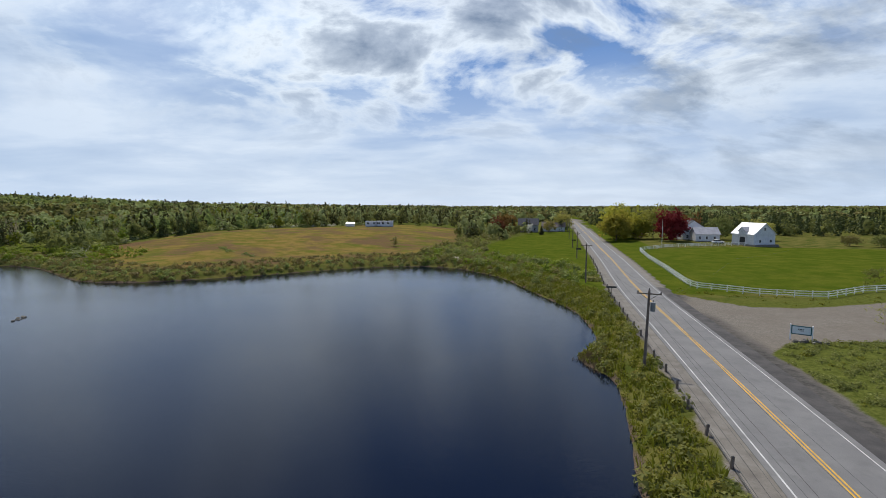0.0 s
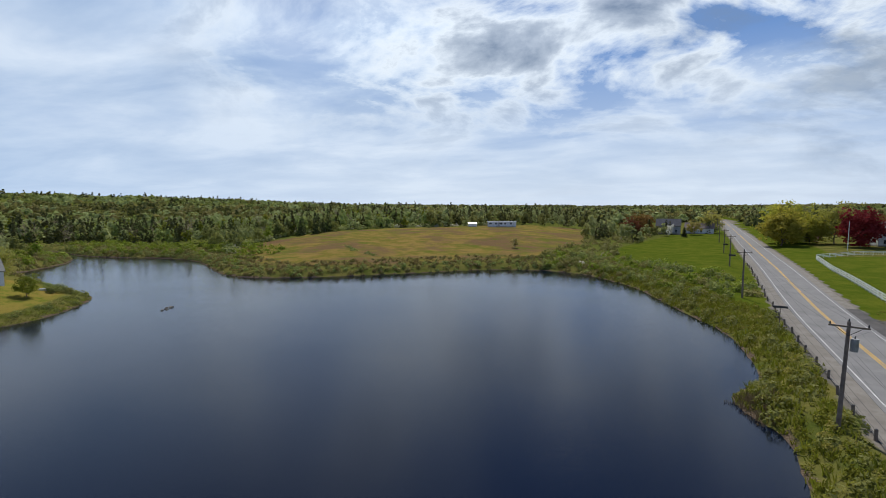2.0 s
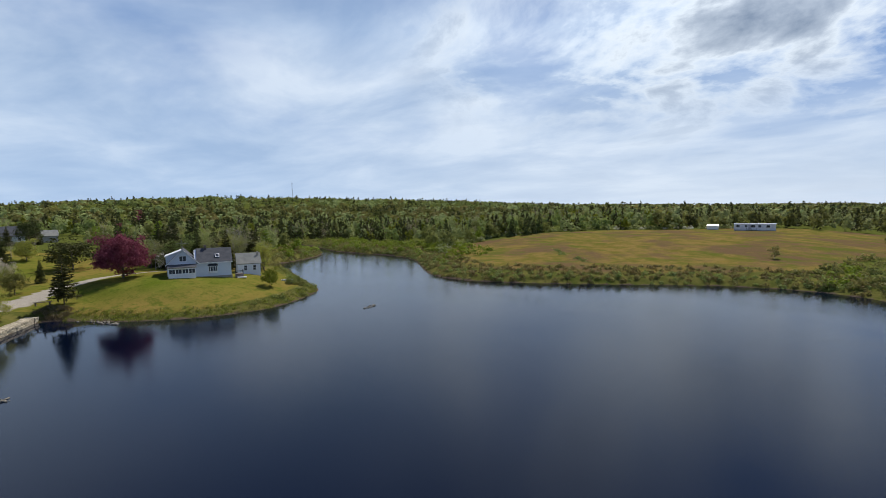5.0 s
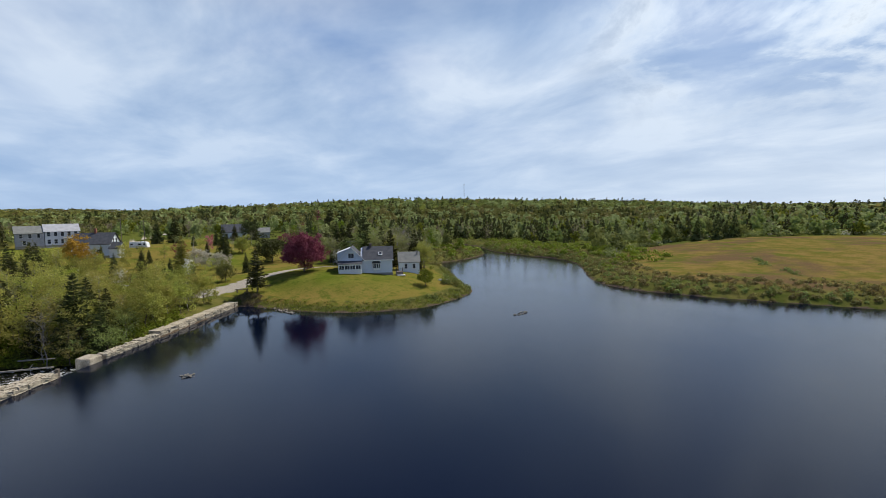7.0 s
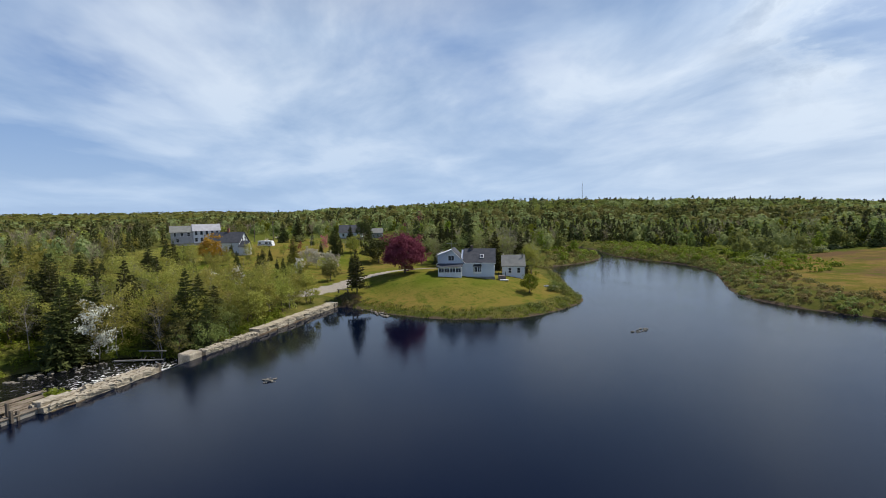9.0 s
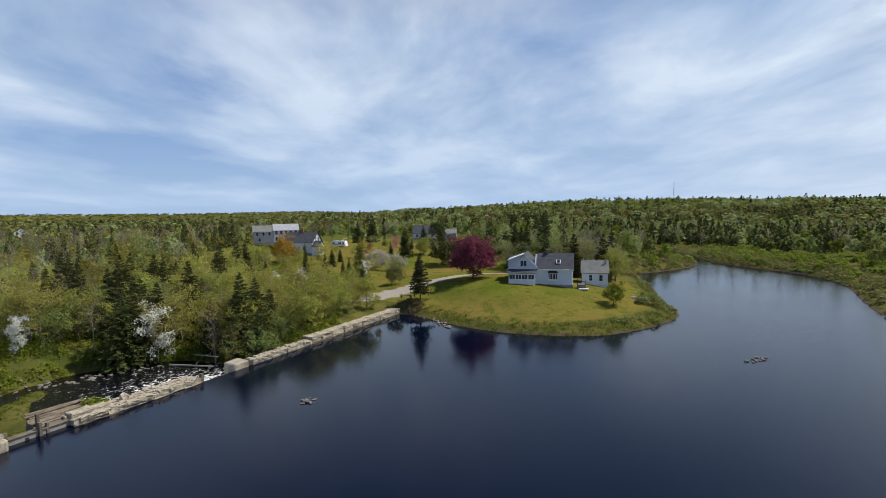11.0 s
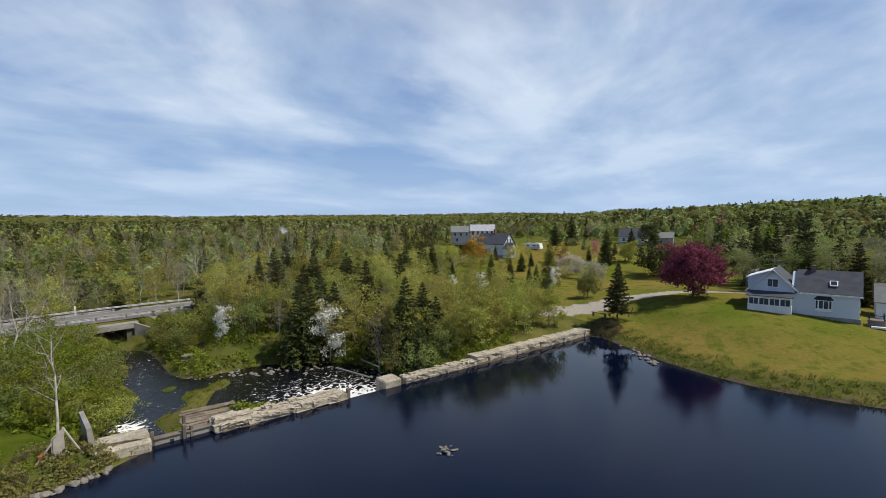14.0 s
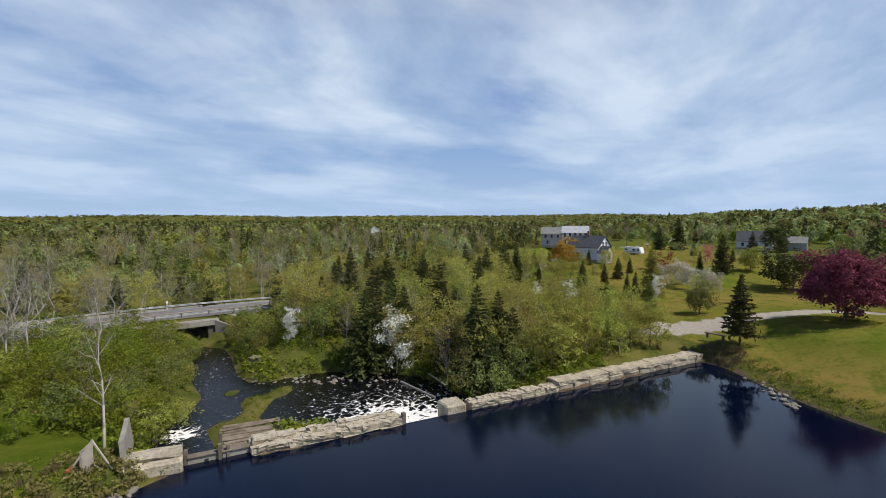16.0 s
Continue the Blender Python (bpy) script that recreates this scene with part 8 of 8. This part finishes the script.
POINT = lambda x, y: (x < -78) & (x > -128) & (y > 35) & (y < 92) & ~((x < -100) & (y < 40))


def belts(name, label, protos, mat, lo, hi, step, test, s0, s1, clear=6.3):
    x, y = belt(lo, hi, step, test)
    ok = (seg_distance(x, y, ROAD) > clear) & ~((seg_distance(x, y, STREAM) < 9) & (y < 12))
    x, y = x[ok], y[ok]
    return scatter(protos, x, y, pr.uniform(s0, s1, len(x)), pr, name, label, LEAF[mat], category="shrubs")


belts("shore_shrubs", "mixed low shrubs along the knoll's shore", BUSHES, "mid", 0.4, 8, 2.6, KNOLL_SIDE, 0.35, 0.9)
belts("shore_shrubs", "yellow-green low shrubs along the knoll's shore", BUSHES, "reed", 0.6, 15, 2.0, KNOLL_SIDE, 0.3, 0.75)
belts("shore_shrubs", "brownish low shrubs along the knoll's shore", BUSHES, "olive", 0.4, 14, 2.4, KNOLL_SIDE, 0.35, 0.85)
belts("shore_shrubs", "tall pale green shrubs on the bay's banks", BUSHES, "grass", 2, 26, 4.6, lambda x, y: (x < -92) & (y > 104), 0.8, 1.7)
belts("shore_shrubs", "reedy shrubs on the bay's banks", BUSHES, "reed", 0.5, 12, 3.2, lambda x, y: (x < -92) & (y > 88), 0.5, 1.0)
belts("bank_weeds", "lush green weeds on the roadside bank", FINE_BUSH, "grass", 0.3, 9.5, 0.9, EAST_SIDE, 0.45, 1.0)
belts("bank_weeds", "larger leafy bushes on the roadside bank", UNDER_BUSH, "mid", 0.6, 8, 2.6, EAST_SIDE, 1.0, 1.9)
belts("bank_weeds", "fresh green weeds on the roadside bank", FINE_BUSH, "spring", 0.5, 9, 2.4, EAST_SIDE, 0.4, 1.1)
belts("bank_weeds", "long grass stalks on the roadside bank", TUFTS, "grass", 0.2, 9, 0.8, EAST_SIDE, 0.7, 1.3)
belts("bank_shrubs", "low shrubs between the field and the water", BUSHES, "mid", 2, 20, 3.4, lambda x, y: (x > 0) & (y > 98) & (y < 165), 0.5, 1.4)
belts("bank_shrubs", "green shrubs between the field and the water", BUSHES, "grass", 2, 24, 4.0, lambda x, y: (x > -6) & (y > 98) & (y < 175), 0.5, 1.5)
belts("bank_shrubs", "brown budding shrubs between the field and the water", BUSHES, "olive", 2, 22, 4.8, lambda x, y: (x > -6) & (y > 98) & (y < 175), 0.5, 1.2)
belts("point_weeds", "long grass along the lawn's shore", FINE_BUSH, "grass", 0.2, 3.0, 0.75, POINT, 0.3, 0.75)
belts("point_weeds", "dry reeds along the lawn's shore", TUFTS, "reed", 0.1, 3.4, 0.7, POINT, 0.5, 0.9)
belts("point_weeds", "green bushes along the lawn's shore", FINE_BUSH, "mid", 0.5, 3.0, 1.6, lambda x, y: POINT(x, y) & (y > 58), 0.6, 1.5)
belts("near_bank_weeds", "twiggy brown bushes on the near bank", TWIG_BUSH, "brush", 0.1, 4.0, 1.3, lambda x, y: (x < -44) & (x > -55.5) & (y < 6), 0.5, 0.85)
belts("near_bank_weeds", "brown budding bushes on the near bank", TINY_BUSH, "olive", 0.1, 5, 0.95, lambda x, y: (x < -40) & (x > -55.5) & (y < 6), 0.8, 1.5)
belts("near_bank_weeds", "green weeds on the near bank", TINY_BUSH, "grass", 0.3, 7, 1.2, lambda x, y: (x < -36) & (x > -54) & (y < 4), 0.5, 0.9)
x, y = pr.uniform(-106, -99.5, 160), pr.uniform(32.2, 37.2, 160)
ok = (pond_distance(x, y) > 0.1) & (pond_distance(x, y) < 2.6)
scatter(TWIG_BUSH, x[ok], y[ok], pr.uniform(0.4, 0.8, ok.sum()), pr, "bank_brush", "brown dead brush on the bank at the dam's end", LEAF["brush"], category="shrubs")
# weeds along the stream, behind the dam and on the islet
x, y = pr.uniform(-100, -52, 3200), pr.uniform(-40, 27, 3200)
ds = np.minimum(seg_distance(x, y, STREAM), seg_distance(x, y, SIDE_STREAM))
zz = land(x, y)
away = (x - DAM_A[0]) * DN.x + (y - DAM_A[1]) * DN.y
ok = (zz > -2.15) & (away > 2.4) & (seg_distance(x, y, ROAD) > 6) & (ds < 22) & (ds > np.where(y < -12, 2.4, 0.0)) & ~((x > -54.5) & (y > -10)) & (np.hypot(x + 67, y + 7.5) > 9.5)
scatter(UNDER_BUSH, x[ok], y[ok], pr.uniform(0.8, 1.9, ok.sum()), pr, "undergrowth", "green undergrowth beside the stream", LEAF["grass"], category="shrubs")
x, y = -69.2 + pr.normal(size=1500) * 3.2, -8.8 + pr.normal(size=1500) * 2.8
ok = (land(x, y) > -2.3) & (land(x, y) < -1.6)
scatter(TUFTS, x[ok], y[ok], pr.uniform(0.3, 0.6, ok.sum()), pr, "islet_grass", "yellow-green grass on the stream's islet", LEAF["grass"], category="grass")
# marsh and shrubs round the bay's head
x, y = pr.uniform(-252, -100, 3600), pr.uniform(118, 190, 3600)
ok = inside(x, y, MARSH) & (pond_distance(x, y) > 0.6)
x, y = x[ok], y[ok]
near = pond_distance(x, y)
for k, (mat, lab, lo, hi) in enumerate((("reed", "dry yellowish reeds and sedge on the marsh", 0.3, 0.55), ("mid", "low green shrubs on the marsh", 0.4, 0.9), ("olive", "brownish low shrubs on the marsh", 0.35, 0.8), ("grass", "yellow-green willow shrubs on the marsh", 0.5, 1.3))):
    sel = (np.arange(len(x)) % 4 == k) & ((near > 9) | (k < 3))
    scatter(BUSHES, x[sel], y[sel], pr.uniform(lo, hi, sel.sum()), pr, "marsh_shrubs", lab, LEAF[mat], category="shrubs")
# blossoming scrub along the back of the knoll
back = np.array([(-108, 141), (-121, 160), (-119, 174), (-107, 206), (-93, 237), (-66, 266), (-40, 286)], float)
for mat, lab, num, lo, hi in (("cream", "white flowering scrub behind the brown field", 46, 0.6, 1.5), ("pale", "pale green scrub behind the brown field", 90, 0.8, 2.0), ("mid", "green scrub behind the brown field", 60, 0.8, 2.0)):
    q = np.array([along(back, s)[0] for s in pr.uniform(0, along(back, 0)[1][-1], num)]) + pr.normal(size=(num, 2)) * 2.0 + np.array([-3.0, 2.0])
    scatter(BUSHES, q[:, 0], q[:, 1], pr.uniform(lo, hi, num), pr, "scrub", lab, LEAF[mat], category="shrubs")
# meadow edge between the knoll and the green field
for mat, lab, num, lo, hi in (("reed", "dry yellowish scrub between the brown knoll and the green field", 420, 0.4, 1.0), ("mid", "green shrubs between the brown knoll and the green field", 260, 0.5, 1.5), ("olive", "brownish shrubs between the brown knoll and the green field", 200, 0.5, 1.3), ("cream", "white flowering shrubs between the knoll and the green field", 26, 0.5, 1.1)):
    x, y = pr.uniform(-14, 40, num), pr.uniform(128, 275, num)
    ok = ~inside(x, y, field_poly) & ~inside(x, y, knoll_poly) & (pond_distance(x, y) > 2) & (seg_distance(x, y, ROAD) > 9)
    scatter(BUSHES, x[ok], y[ok], pr.uniform(lo, hi, ok.sum()), pr, "field_edge_shrubs", lab, LEAF[mat], category="shrubs")
# two scrapes with weeds on the knoll's slope
for ax, ay, bx, by in SCRAPES:
    f = pr.uniform(0, 1, 22)
    scatter(FINE_BUSH, ax + (bx - ax) * f + pr.normal(size=22) * 0.5, ay + (by - ay) * f + pr.normal(size=22) * 0.5, pr.uniform(0.5, 1.1, 22), pr, "slope_weeds", "dark weeds in a scrape on the brown slope", LEAF["mid"], category="shrubs")
# rough verge beside the lot
x, y = pr.uniform(33, 100, 800), pr.uniform(28, 92, 800)
ok = ~inside(x, y, LOT) & ~inside(x, y, PASTURE) & (seg_distance(x, y, ROAD) > 7) & (wobble(x, y, 6.0) > -0.45)
scatter(FINE_BUSH, x[ok], y[ok], pr.uniform(0.3, 0.8, ok.sum()), pr, "verge_weeds", "rough green weeds on the verge of the lot", LEAF["grass"], category="shrubs")
x, y = pr.uniform(34, 66, 700), pr.uniform(26, 58, 700)
ok = ~inside(x, y, LOT) & (seg_distance(x, y, ROAD) > 7)
scatter(UNDER_BUSH, x[ok], y[ok], pr.uniform(0.5, 1.1, ok.sum()), pr, "verge_weeds", "thick rough weeds beside the sign", LEAF["mid"], category="shrubs")
x, y = 17.2 + pr.normal(size=50) * 0.8, 53.2 + pr.normal(size=50) * 1.4
ok = pond_distance(x, y) > -0.5
scatter(TWIG_BUSH, x[ok], y[ok], pr.uniform(0.4, 0.75, ok.sum()), pr, "dead_reeds", "reddish brown dead stalks on the bank's point", LEAF["brush"], category="reeds")
plant(P_ALDER[0], 85, 88, 0.8, label="dark brownish shrub at the end of the fence", name="shrub", leafs="olive")
plant(P_ALDER[1], 83.5, 90.5, 0.7, label="dark brownish shrub at the end of the fence", name="shrub", leafs="mid")
plant(P_ALDER[1], 58, 60, 0.6, label="pale green shrub beside the gravel lot", name="shrub", leafs="spring")
